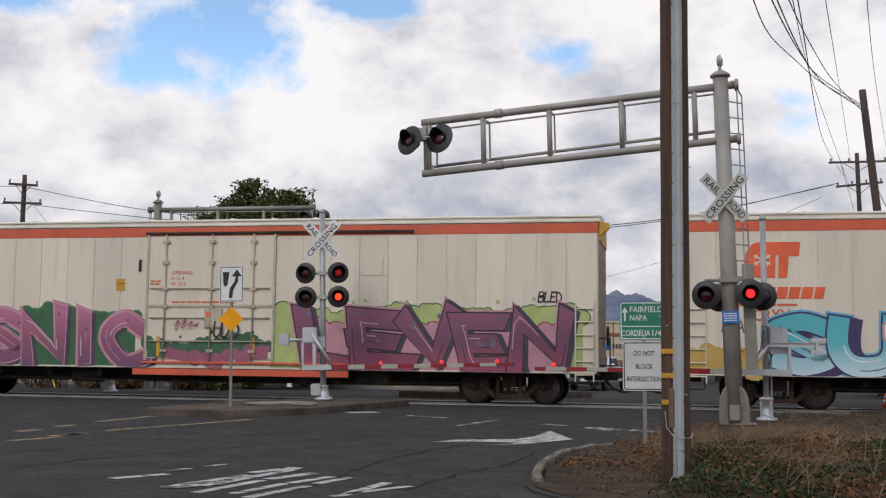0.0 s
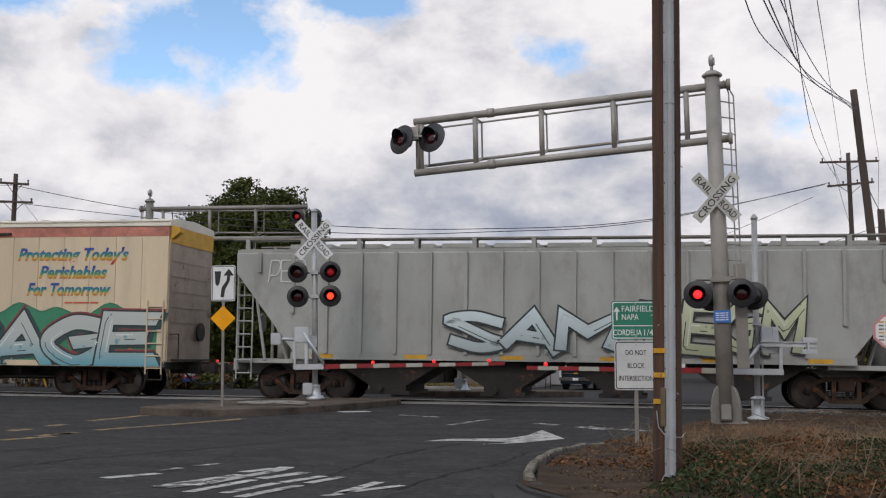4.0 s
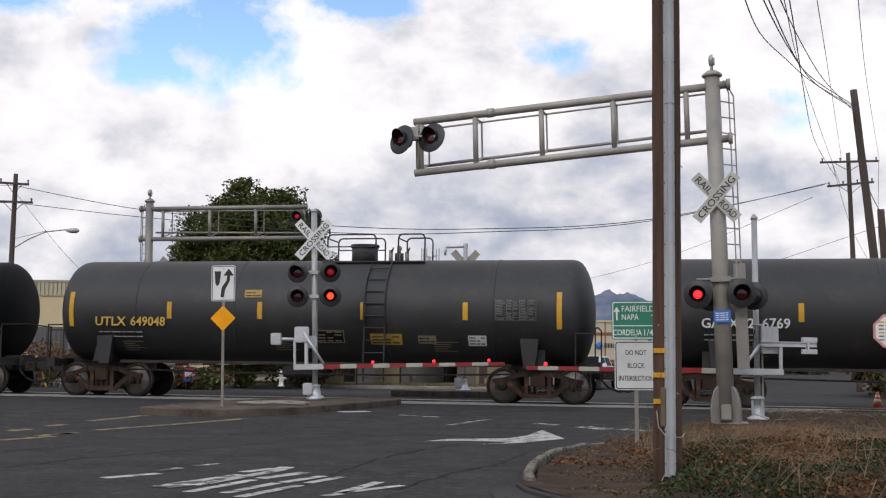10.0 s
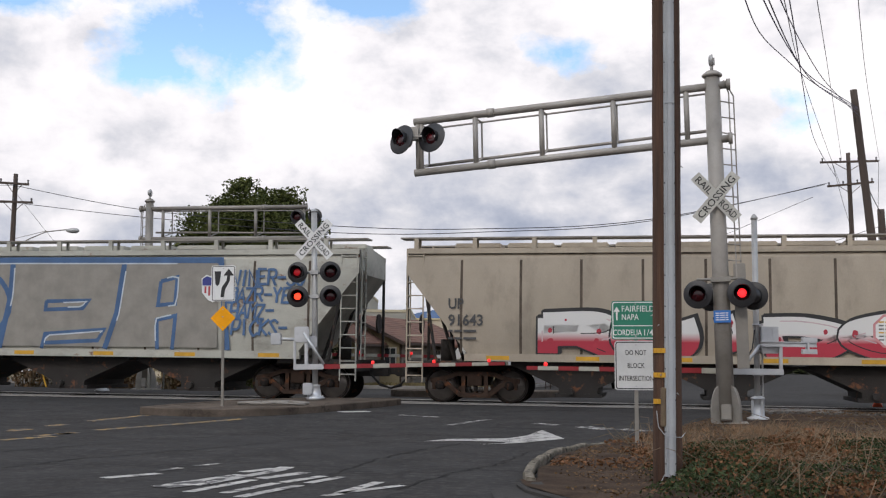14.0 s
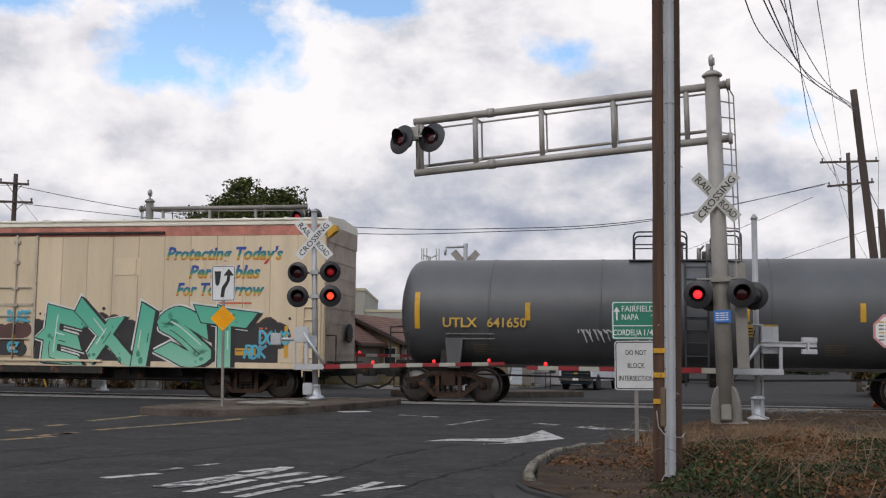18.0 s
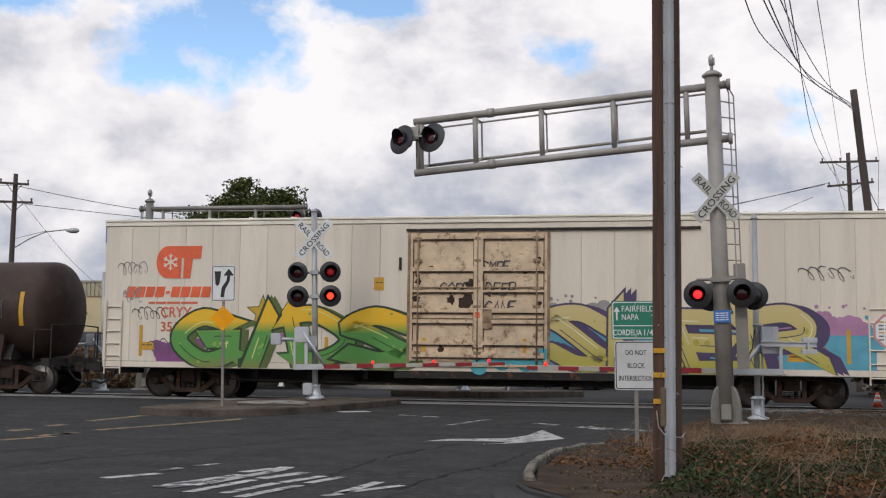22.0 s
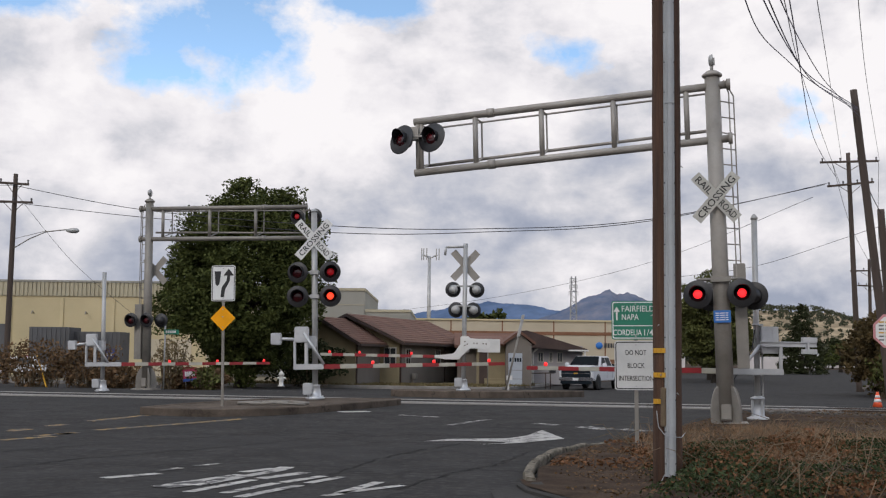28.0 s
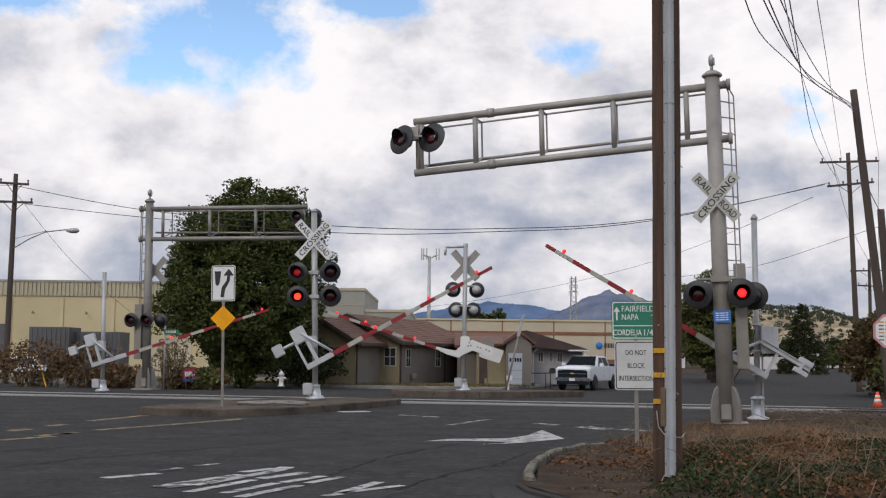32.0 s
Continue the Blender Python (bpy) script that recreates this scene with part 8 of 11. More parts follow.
cg, h, F = make_reefer(97.95, 120.23, "cream_white", "stripe", "slogan", "white refrigerated car with black outlined and blue sprayed lettering", (7, 7), number="6261", capless=True, red_sill=True)
puffs(cg, -h + 0.3, -8.2, 0.9, 1.6, F - 0.002, (0.10, 0.36, 0.42), 27, dabs=14)
puffs(cg, -9.0, -1.95, 0.9, 2.42, F - 0.004, (0.07, 0.26, 0.26), 28, r=(0.2, 0.4), dabs=8)
puffs(cg, -8.4, -5.0, 1.6, 2.46, F - 0.0065, (0.04, 0.13, 0.42), 29, r=(0.15, 0.3))
puffs(cg, -h + 0.3, -8.4, 0.9, 1.35, F - 0.0065, (0.10, 0.24, 0.50), 30, dabs=10)
piece(cg, "BRAIST", -9.0, -2.35, 0.86, 2.22, F - 0.007, (0.014, 0.014, 0.016), (0.55, 0.55, 0.53), second=(0.012, 0.012, 0.013), top=(0.018, 0.018, 0.02), rim=(0.68, 0.68, 0.66), shine=(0.10, 0.10, 0.10), dots=(0.03, 0.03, 0.033), fat=1.45, seed=31, edge=0.028, spiky=0.25)
puffs(cg, 2.2, 9.3, 0.9, 1.95, F - 0.002, (0.58, 0.45, 0.10), 32, r=(0.2, 0.45), dabs=20)
for k, (x, z, q) in enumerate(((3.4, 2.2, 0.5), (4.6, 2.3, 0.6), (6.3, 2.15, 0.5), (7.4, 2.2, 0.6), (8.6, 2.0, 0.7))):
    scribble(cg, x, z - 0.2, q, 0.5, F - 0.0065, (0.12, 0.46, 0.50) if k % 2 else (0.45, 0.56, 0.50), 33 + k, 6, 0.075)
piece(cg, "ROMANCE", 2.35, 7.6, 0.92, 2.02, F - 0.007, (0.06, 0.12, 0.46), (0.16, 0.02, 0.05), second=(0.10, 0.22, 0.52), top=(0.15, 0.07, 0.34), shade=(0.14, 0.02, 0.05), shift=(0.09, -0.05), rim=(0.18, 0.42, 0.60), shine=(0.45, 0.60, 0.70), dots=(0.30, 0.10, 0.36), seed=34, fat=1.0, spiky=0.9)
scribble(cg, h - 2.1, 1.4, 1.1, 0.6, F - 0.004, BLACK, 19, 12)
tag(cg, "NSR", h - 1.0, 1.2, 0.3, F - 0.004, BLACK, 0.02, seed=35)
scribble(cg, -h + 1.3, 2.6, 0.9, 0.5, F - 0.006, BLACK, 20, 14, 0.025)
scribble(cg, -h + 1.0, 1.5, 1.4, 0.7, F - 0.010, (0.04, 0.12, 0.5), 36, 14, 0.03)
scribble(cg, -h + 1.0, 1.05, 1.2, 0.4, F - 0.010, (0.55, 0.62, 0.62), 37, 14, 0.02)

ch, h, on = make_tank(121.95, 137.9, "tank_black", "black tank car with yellow markings and chalky tags", "label_yellow", 1.8, "663078", ((-6.4, 2.2, 4), (-5.38, 2.2, 6)), placards=((2.6, 1.78, 0.75, 0.26, "plate_yellow"), (3.9, 2.1, 0.45, 0.3, "tank_black")), code="UTLX")
CHALK = (0.19, 0.19, 0.185)
for txt, x, z, hh, sd in (("JOK", -4.9, 1.72, 0.45, 21), ("209", -3.7, 1.75, 0.42, 22), ("OOPTON", -1.7, 1.68, 0.42, 23), ("SNAKE", 3.9, 1.42, 0.52, 24), ("AIB", 6.0, 1.62, 0.36, 25)):
    tag(ch, txt.replace("J", "I"), x, z, hh, on(0, z + hh / 2) - 0.035, CHALK, 0.018, 0.6, sd)
scribble(ch, -6.3, 1.62, 1.2, 0.4, on(0, 1.8) - 0.03, CHALK, 27, 8, 0.013)
tag(ch, "AIB", 1.55, 1.6, 0.75, on(0, 1.95) - 0.04, (0.26, 0.15, 0.13), 0.035, 0.5, 26)
ci, h, on = make_tank(139.45, 155.3, "tank_dull", "dulled black tank car with faint yellow markings", "label_yellow", 1.2, "649048", ((-6.4, 2.04, 4), (-5.38, 2.04, 6)), placards=((1.75, 1.56, 0.9, 0.30, "plate_yellow"), (-1.9, 2.85, 0.5, 0.22, "plate_yellow"), (0.1, 1.6, 0.9, 0.34, "tank_black"), (4.5, 1.55, 0.5, 0.28, "label_white"), (3.1, 1.6, 0.5, 0.22, "tank_stencil")), code="UTLX")
cj, h, on = make_tank(156.75, 172.85, "tank_dull", "black tank car with white reporting marks and rust streaks", "label_white", 0.2, "216769", ((-6.7, 2.08, 4), (-5.6, 2.08, 6)), placards=((2.55, 2.05, 0.75, 0.45, "plate_yellow"), (-1.8, 1.5, 0.8, 0.25, "tank_dull"), (1.1, 1.5, 0.8, 0.25, "tank_dull")), code="GATX")
write("stencil", "SR-8754", 4.22, on(0, 1.95) - 0.02, 1.86, 0.20, M["label_white"], cj, 0.006, fit=0.80)
ck, h, on = make_tank(174.2, 190.2, "tank_navy", "blue-black tank car with white reporting marks", "label_white", -0.6, "400313", ((-6.5, 2.0, 4), (-5.4, 2.0, 6)), big=1.1, ladder_dx=-1.1, hoops=((-1.55, -0.9, "black"), (-0.55, 0.45, "black")), placards=((2.6, 1.8, 0.8, 0.34, "plate_yellow"),), code="PGTX")
cl, h, F = make_hopper(191.7, 209.35, "hop_dirty", "grimy grey hopper car with large blue outlined sprayed letters", slope=2.6, n_hop=3)
bm = B()
box(bm, -5.6, 4.7, F + 0.001, F + 0.012, 1.42, 3.82, bev=0.004)
part("graffiti_cloud", bm, spray(0.275, 0.255, 0.22), cl, "grey-brown painted-over panel")
LOOP = [(math.cos(a), math.sin(a)) for a in np.linspace(0.4, 0.4 + math.tau, 34)]
for k, (pts, wide, off) in enumerate((([(-3.72 + 1.95 * a, 2.62 + 1.28 * b) for a, b in LOOP], 0.075, 0.10), ([(-3.55 + 0.20 * a, 2.55 + 0.46 * b) for a, b in LOOP], 0.060, 0.06),
                                      ([(-5.0, 3.90), (-1.8, 3.93), (4.75, 3.90), (5.0, 1.36)], 0.085, -0.10), ([(-1.72, 3.9), (-1.75, 2.9), (-2.05, 1.36)], 0.085, 0.07),
                                      ([(-0.6, 2.72), (0.75, 2.76), (0.55, 2.52), (-0.62, 2.48), (-0.6, 2.74)], 0.055, -0.05), ([(1.82, 3.9), (1.62, 2.4), (1.28, 1.36)], 0.080, 0.08),
                                      ([(-0.7, 1.36), (-0.6, 1.78), (1.25, 1.92), (1.05, 1.6), (-0.6, 1.52)], 0.055, -0.05), ([(2.95, 3.3), (3.45, 3.42), (3.4, 2.66), (2.88, 2.62), (2.95, 3.3)], 0.055, 0.05),
                                      ([(2.9, 1.36), (2.86, 2.2), (3.42, 2.32), (3.35, 1.36)], 0.055, 0.05))):
    bm = B()
    sprayed(bm, pts, wide, F - 0.003 - 0.0006 * k)
    part("graffiti_outline", bm, spray(0.05, 0.115, 0.24), cl, "blue sprayed letter outline")
    bm = B()
    sprayed(bm, pts, 0.02, F - 0.009 - 0.0003 * k, share=(0.1, 0.6), off=off)
    tagged(part("graffiti_glints", bm, spray(0.52, 0.58, 0.62), cl), kind="stuff")
scribble(cl, -4.55, 1.75, 0.55, 0.4, F - 0.004, (0.58, 0.58, 0.56), 38, 6, 0.012)
for txt, x, z, hh in (("NINER-SO", 5.05, 3.2, 0.42), ("BAZR-YEA", 5.0, 2.72, 0.40), ("HAMZ-", 5.05, 2.26, 0.40), ("PICKS-", 5.1, 1.80, 0.42), ("ROEZ", -h + 0.55, 3.1, 0.5), ("OCE", -h + 0.9, 2.55, 0.45), ("KREO", -7.3, 1.72, 0.35)):
    tag(cl, txt, x, z, hh, F - 0.004, (0.06, 0.13, 0.26), 0.036, 0.66, len(txt))
write("reporting_mark", "CMO", -7.0, F - 0.004, 2.85, 0.48, M["label_dark"], cl, 0.02, fit=1.15)
write("car_number", "20521", -7.1, F - 0.004, 2.28, 0.48, M["label_dark"], cl, 0.02, fit=1.3)


def shield(car, x, z, k, y):
    """A blue and red striped shield."""
    bm = B()
    prism(bm, [(x + a * k, z + b * k) for a, b in ((-0.5, 0.35), (-0.3, 0.5), (0, 0.42), (0.3, 0.5), (0.5, 0.35), (0.46, -0.2), (0.2, -0.5), (0, -0.58), (-0.2, -0.5), (-0.46, -0.2))], "y", y - 0.006, y)
    sh = part("shield", bm, M["sign_white"], car, "striped shield emblem")
    bm = B()
    prism(bm, [(x + a * k, z + b * k) for a, b in ((-0.45, 0.08), (0.45, 0.08), (0.46, 0.33), (0.28, 0.45), (0, 0.37), (-0.28, 0.45), (-0.46, 0.33))], "y", y - 0.009, y - 0.006)
    part("shield_top", bm, spray(0.04, 0.05, 0.25), sh)
    bm = B()
    for j in range(5):
        xx = x + (-0.36 + j * 0.16) * k
        box(bm, xx, xx + 0.08 * k, y - 0.009, y - 0.006, z - (0.42 - 0.10 * abs(j - 2)) * k, z + 0.05 * k)
    part("shield_stripes", bm, spray(0.42, 0.05, 0.06), sh)


shield(cl, 4.55, 3.12, 0.72, F - 0.03)
cm, h, F = make_hopper(210.6, 227.8, "hop_tan", "tan hopper car with red and white sprayed bubble letters", n_hop=3)
piece(cm, "RUIDO", -4.8, 4.9, 1.20, 2.42, F + 0.006, (0.40, 0.10, 0.10), (0.02, 0.02, 0.02), second=(0.40, 0.025, 0.045), top=(0.62, 0.61, 0.58), dots=(0.44, 0.03, 0.05), shade=(0.02, 0.02, 0.02), shift=(0.06, 0.05), fat=1.75, seed=41, sharp=True)
write("reporting_mark", "UP", -7.35, F - 0.004, 2.55, 0.40, M["label_dark"], cm, 0.02, fit=0.42)
write("car_number", "91643", -7.35, F - 0.004, 2.1, 0.42, M["label_dark"], cm, 0.02, fit=0.95)
for j in range(2):
    bars("load_stencil", -7.35, F, 1.92 - 0.2 * j, [0.12, 0.2, 0.35], 0.06, M["label_dark"], cm, 0.05)
cn, h, F = make_hopper(228.75, 246.05, "hop_blue", "clean blue-grey hopper car with striped shield", n_hop=3)
shield(cn, 3.3, 3.1, 0.75, F - 0.03)
write("slogan", "BUILDING", 4.0, F - 0.02, 3.15, 0.3, M["label_dark"], cn, 0.01, fit=1.5)
write("slogan", "AMERICA", 4.0, F - 0.02, 2.85, 0.3, M["label_dark"], cn, 0.01, fit=1.3)
scribble(cn, 0.9, 1.5, 1.5, 0.4, F, (0.45, 0.08, 0.10), 30, 10, 0.025)
scribble(cn, 5.2, 1.6, 0.9, 0.5, F, BLACK, 31, 12, 0.03)
co, h, F = make_reefer(247.12, 268.84, "cream", "stripe_faded", "slogan", "cream refrigerated car with green bubble lettering and black clouds", (3, 3), number="6126", capless=True)
puffs(co, -h + 1.9, -1.95, 0.9, 2.05, F - 0.002, (0.022, 0.022, 0.025), 42, r=(0.15, 0.32), dabs=26)
piece(co, "CEROSE", -8.5, -1.7, 0.86, 2.40, F - 0.004, (0.03, 0.30, 0.27), (0.66, 0.68, 0.64), second=(0.02, 0.12, 0.22), top=(0.05, 0.37, 0.33), shade=(0.02, 0.03, 0.04), shift=(0.10, -0.05), shine=(0.30, 0.55, 0.52), dots=(0.02, 0.16, 0.20), fat=1.3, seed=43, edge=0.028)
puffs(co, -1.7, 1.9, 1.15, 1.5, -1.632, (0.03, 0.03, 0.032), 44, dabs=16)
tag(co, "VRS", -0.75, 1.55, 0.75, -1.66, BLACK, 0.055, 0.6, 45)
puffs(co, 2.12, h - 0.9, 0.9, 2.30, F - 0.002, (0.028, 0.024, 0.024), 46, r=(0.2, 0.42), line=(0.11, 0.05, 0.035), dabs=16)
puffs(co, 1.0, 2.0, 1.15, 2.2, -1.632, (0.10, 0.045, 0.035), 47, r=(0.2, 0.4))
piece(co, "EXIST", 2.5, 8.55, 0.86, 2.50, F - 0.005, (0.12, 0.42, 0.28), (0.02, 0.03, 0.028), second=(0.24, 0.50, 0.36), top=(0.07, 0.37, 0.25), rim=(0.70, 0.70, 0.64), shade=(0.02, 0.02, 0.02), shift=(0.10, -0.04), shine=(0.62, 0.70, 0.62), dots=(0.05, 0.28, 0.19), fat=1.2, seed=48, spiky=1.1, bend=1.25, edge=0.03)
for txt, x, z, hh in (("DUCE", 1.25, 2.15, 0.27), ("RDK", 8.55, 1.15, 0.33), ("DONS", 9.0, 1.55, 0.33), ("GZ", 1.3, 1.25, 0.25)):
    tag(co, txt, x, z, hh, (F if x > 2.1 else -1.65) - 0.016, (0.08, 0.40, 0.52), 0.035, 0.66, len(txt) + 50)
scribble(co, -h + 1.5, 3.1, 1.8, 0.9, F - 0.008, (0.16, 0.15, 0.14), 49, 7, 0.035)
cp, h, on = make_tank(270.7, 286.55, "tank_grey", "grey tank car with yellow reporting marks and white tags", "label_yellow", -0.4, "641650", ((-6.45, 2.06, 4), (-5.3, 2.06, 6)), placards=((1.5, 1.85, 0.85, 0.32, "plate_yellow"),), code="UTLX")
for x, sd in ((-2.75, 36), (-1.75, 37)):
    scribble(cp, x, 1.72, 0.9, 0.36, on(0, 1.9) - 0.03, (0.42, 0.42, 0.41), sd, 12, 0.02)
cq, h, on = make_tank(288.1, 303.7, "tank_navy", "blue-black tank car with large white reporting marks", "label_white", 0.4, "500621", ((-6.9, 1.98, 4), (-5.75, 1.98, 6)), hoops=((-2.25, -2.15, "galv"), (-1.35, -1.15, "galv")), ladder_dx=-2.1, placards=((1.6, 1.9, 0.75, 0.32, "plate_yellow"),), code="PGTX")
cr, h, on = make_tank(305.08, 320.95, "tank_brown", "brown-grimed tank car with faint yellow markings", "label_yellow", 1.4, "649047", ((-6.4, 2.0, 4), (-5.4, 2.0, 6)), placards=((1.55, 1.72, 0.8, 0.30, "plate_yellow"), (5.05, 1.5, 0.42, 0.28, "label_white")), code="UTLX")
cs, h, F = make_reefer(322.68, 344.26, "cream_white", "", "", "weathered white refrigerated car with rusted door and yellow green lettering", (0, 0), number="3514", rusty_door=True)
puffs(cs, -9.1, -7.6, 0.9, 1.75, F - 0.002, (0.24, 0.07, 0.22), 51, r=(0.15, 0.3))
puffs(cs, -5.6, -4.6, 1.6, 2.35, F - 0.002, (0.40, 0.14, 0.32), 52, r=(0.12, 0.25))
star(cs, -5.95, 2.42, 0.52, F - 0.003, (0.05, 0.09, 0.02))
star(cs, -5.95, 2.42, 0.45, F - 0.008, (0.58, 0.36, 0.02))
piece(cs, "GIDS", -8.5, -1.75, 0.86, 2.52, F - 0.005, (0.085, 0.27, 0.05), (0.02, 0.045, 0.015), second=(0.20, 0.19, 0.05), top=(0.72, 0.42, 0.012), shade=(0.10, 0.14, 0.03), shift=(0.20, -0.05), dots=(0.25, 0.40, 0.07), shine=(0.60, 0.62, 0.20), fat=1.05, seed=53, spiky=1.4, bend=1.3, edge=0.06, sharp="cap")
puffs(cs, 0.2, 2.05, 1.15, 1.40, -1.632, (0.07, 0.36, 0.42), 54)
puffs(cs, 2.1, h - 0.2, 0.9, 2.15, F - 0.002, (0.10, 0.36, 0.46), 55, r=(0.15, 0.35), dabs=20)
puffs(cs, 7.6, h - 0.6, 1.9, 2.45, F - 0.004, (0.45, 0.22, 0.36), 56, r=(0.1, 0.25), dabs=10)
puffs(cs, 2.1, 4.0, 2.3, 2.75, F - 0.004, (0.33, 0.31, 0.28), 57, r=(0.1, 0.3), dabs=8)
piece(cs, "SLER", 2.0, 8.9, 0.86, 2.62, F - 0.006, (0.52, 0.42, 0.13), (0.07, 0.05, 0.10), second=(0.36, 0.33, 0.035), top=(0.56, 0.45, 0.20), shade=(0.075, 0.05, 0.12), shift=(0.28, -0.06), dots=(0.42, 0.38, 0.06), shine=(0.70, 0.66, 0.40), fat=1.0, seed=58, spiky=1.7, bend=1.3, edge=0.055)
for txt, x, z, hh in (("SMRF", 0.25, 3.55, 0.28), ("COPE", -0.9, 2.95, 0.3), ("DEEP", 0.35, 2.95, 0.3), ("CANE", 0.35, 2.45, 0.3)):
    tag(cs, txt, x, z, hh, -1.66, (0.05, 0.045, 0.045), 0.018, 0.7, len(txt) + 60)
for x, z, w, sd in ((-h + 0.5, 3.5, 0.8, 61), (-h + 0.6, 2.75, 0.6, 62), (-h + 1.0, 2.2, 0.9, 63), (-h + 1.5, 1.25, 0.9, 64), (h - 2.2, 3.3, 1.2, 65)):
    scribble(cs, x, z, w, 0.4, F - 0.005, (0.10, 0.10, 0.10) if sd > 62 else (0.25, 0.25, 0.24), sd, 10, 0.014)
ct, h, F = make_reefer(346.38, 368.18, "cream", "stripe", "slogan", "cream refrigerated car with lilac lettering on a pale blue cloud", (2, 3))
SKYB = (0.15, 0.40, 0.54)
puffs(ct, -h + 1.2, -1.95, 0.9, 2.38, F - 0.002, SKYB, 66, r=(0.07, 0.16), dabs=60)
puffs(ct, -1.7, -1.2, 1.15, 1.9, -1.632, SKYB, 67, r=(0.07, 0.16))
puffs(ct, 2.2, h - 1.0, 0.9, 2.38, F - 0.002, SKYB, 68, r=(0.07, 0.16), dabs=60)
LILAC = dict(fill=(0.46, 0.22, 0.34), line=(0.055, 0.035, 0.06), second=(0.38, 0.16, 0.32), top=(0.52, 0.30, 0.42), shade=(0.06, 0.04, 0.07), shift=(0.10, -0.05), shine=(0.66, 0.52, 0.60), dots=(0.36, 0.18, 0.38), fat=1.2)
piece(ct, "KUEHLO", -9.1, -2.8, 0.86, 2.36, F - 0.004, seed=69, spiky=0.3, **LILAC)
piece(ct, "NEN", -1.7, 1.3, 1.16, 2.10, -1.634, seed=70, **LILAC)
piece(ct, "INEHI", 1.9, 7.6, 0.86, 2.48, F - 0.004, seed=71, bend=0.5, **LILAC)
tag(ct, "MUL", h - 1.35, 3.1, 0.34, F - 0.004, (0.15, 0.06, 0.20), 0.035, 0.66, 72)
tag(ct, "HOSRI", h - 1.5, 2.65, 0.36, F - 0.004, (0.15, 0.06, 0.20), 0.035, 0.6, 73)
for txt, x, z in (("WHT", -h + 0.3, 3.45), ("LORDS", -h + 0.2, 2.75)):
    tag(ct, txt, x, z, 0.32, F - 0.004, (0.12, 0.26, 0.48), 0.022, 0.6, 74)
tag(ct, "BKB", -2.75, 1.9, 0.25, F - 0.006, BLACK, 0.022, 0.6, 75)


# ---- plants ----
def leaf_mesh(name, pts, sizes, material, seed, parent=None, flat=0.0, long=1.5, kind=""):
    """One mesh of many small leaves (bent quads) at the given points."""
    r = np.random.RandomState(seed)
    n = len(pts)
    a = r.normal(size=(n, 3))
    a[:, 2] *= 1 - flat
    a /= np.linalg.norm(a, axis=1)[:, None]
    b = np.cross(a, r.normal(size=(n, 3)))
    b[:, 2] *= 1 - flat
    b /= np.linalg.norm(b, axis=1)[:, None] + 1e-6
    a, b = a * sizes[:, None] * long / 2, b * sizes[:, None] / 2
    v = np.stack([pts - a, pts + b * 0.8, pts + a, pts - b * 0.8], 1).reshape(-1, 3)
    me = bpy.data.meshes.new(name)
    me.from_pydata(v.tolist(), [], [(4 * i, 4 * i + 1, 4 * i + 2, 4 * i + 3) for i in range(n)])
    me.materials.append(material)
    ob = new(name, me)
    ob.parent = parent
    return tagged(ob, kind=kind)


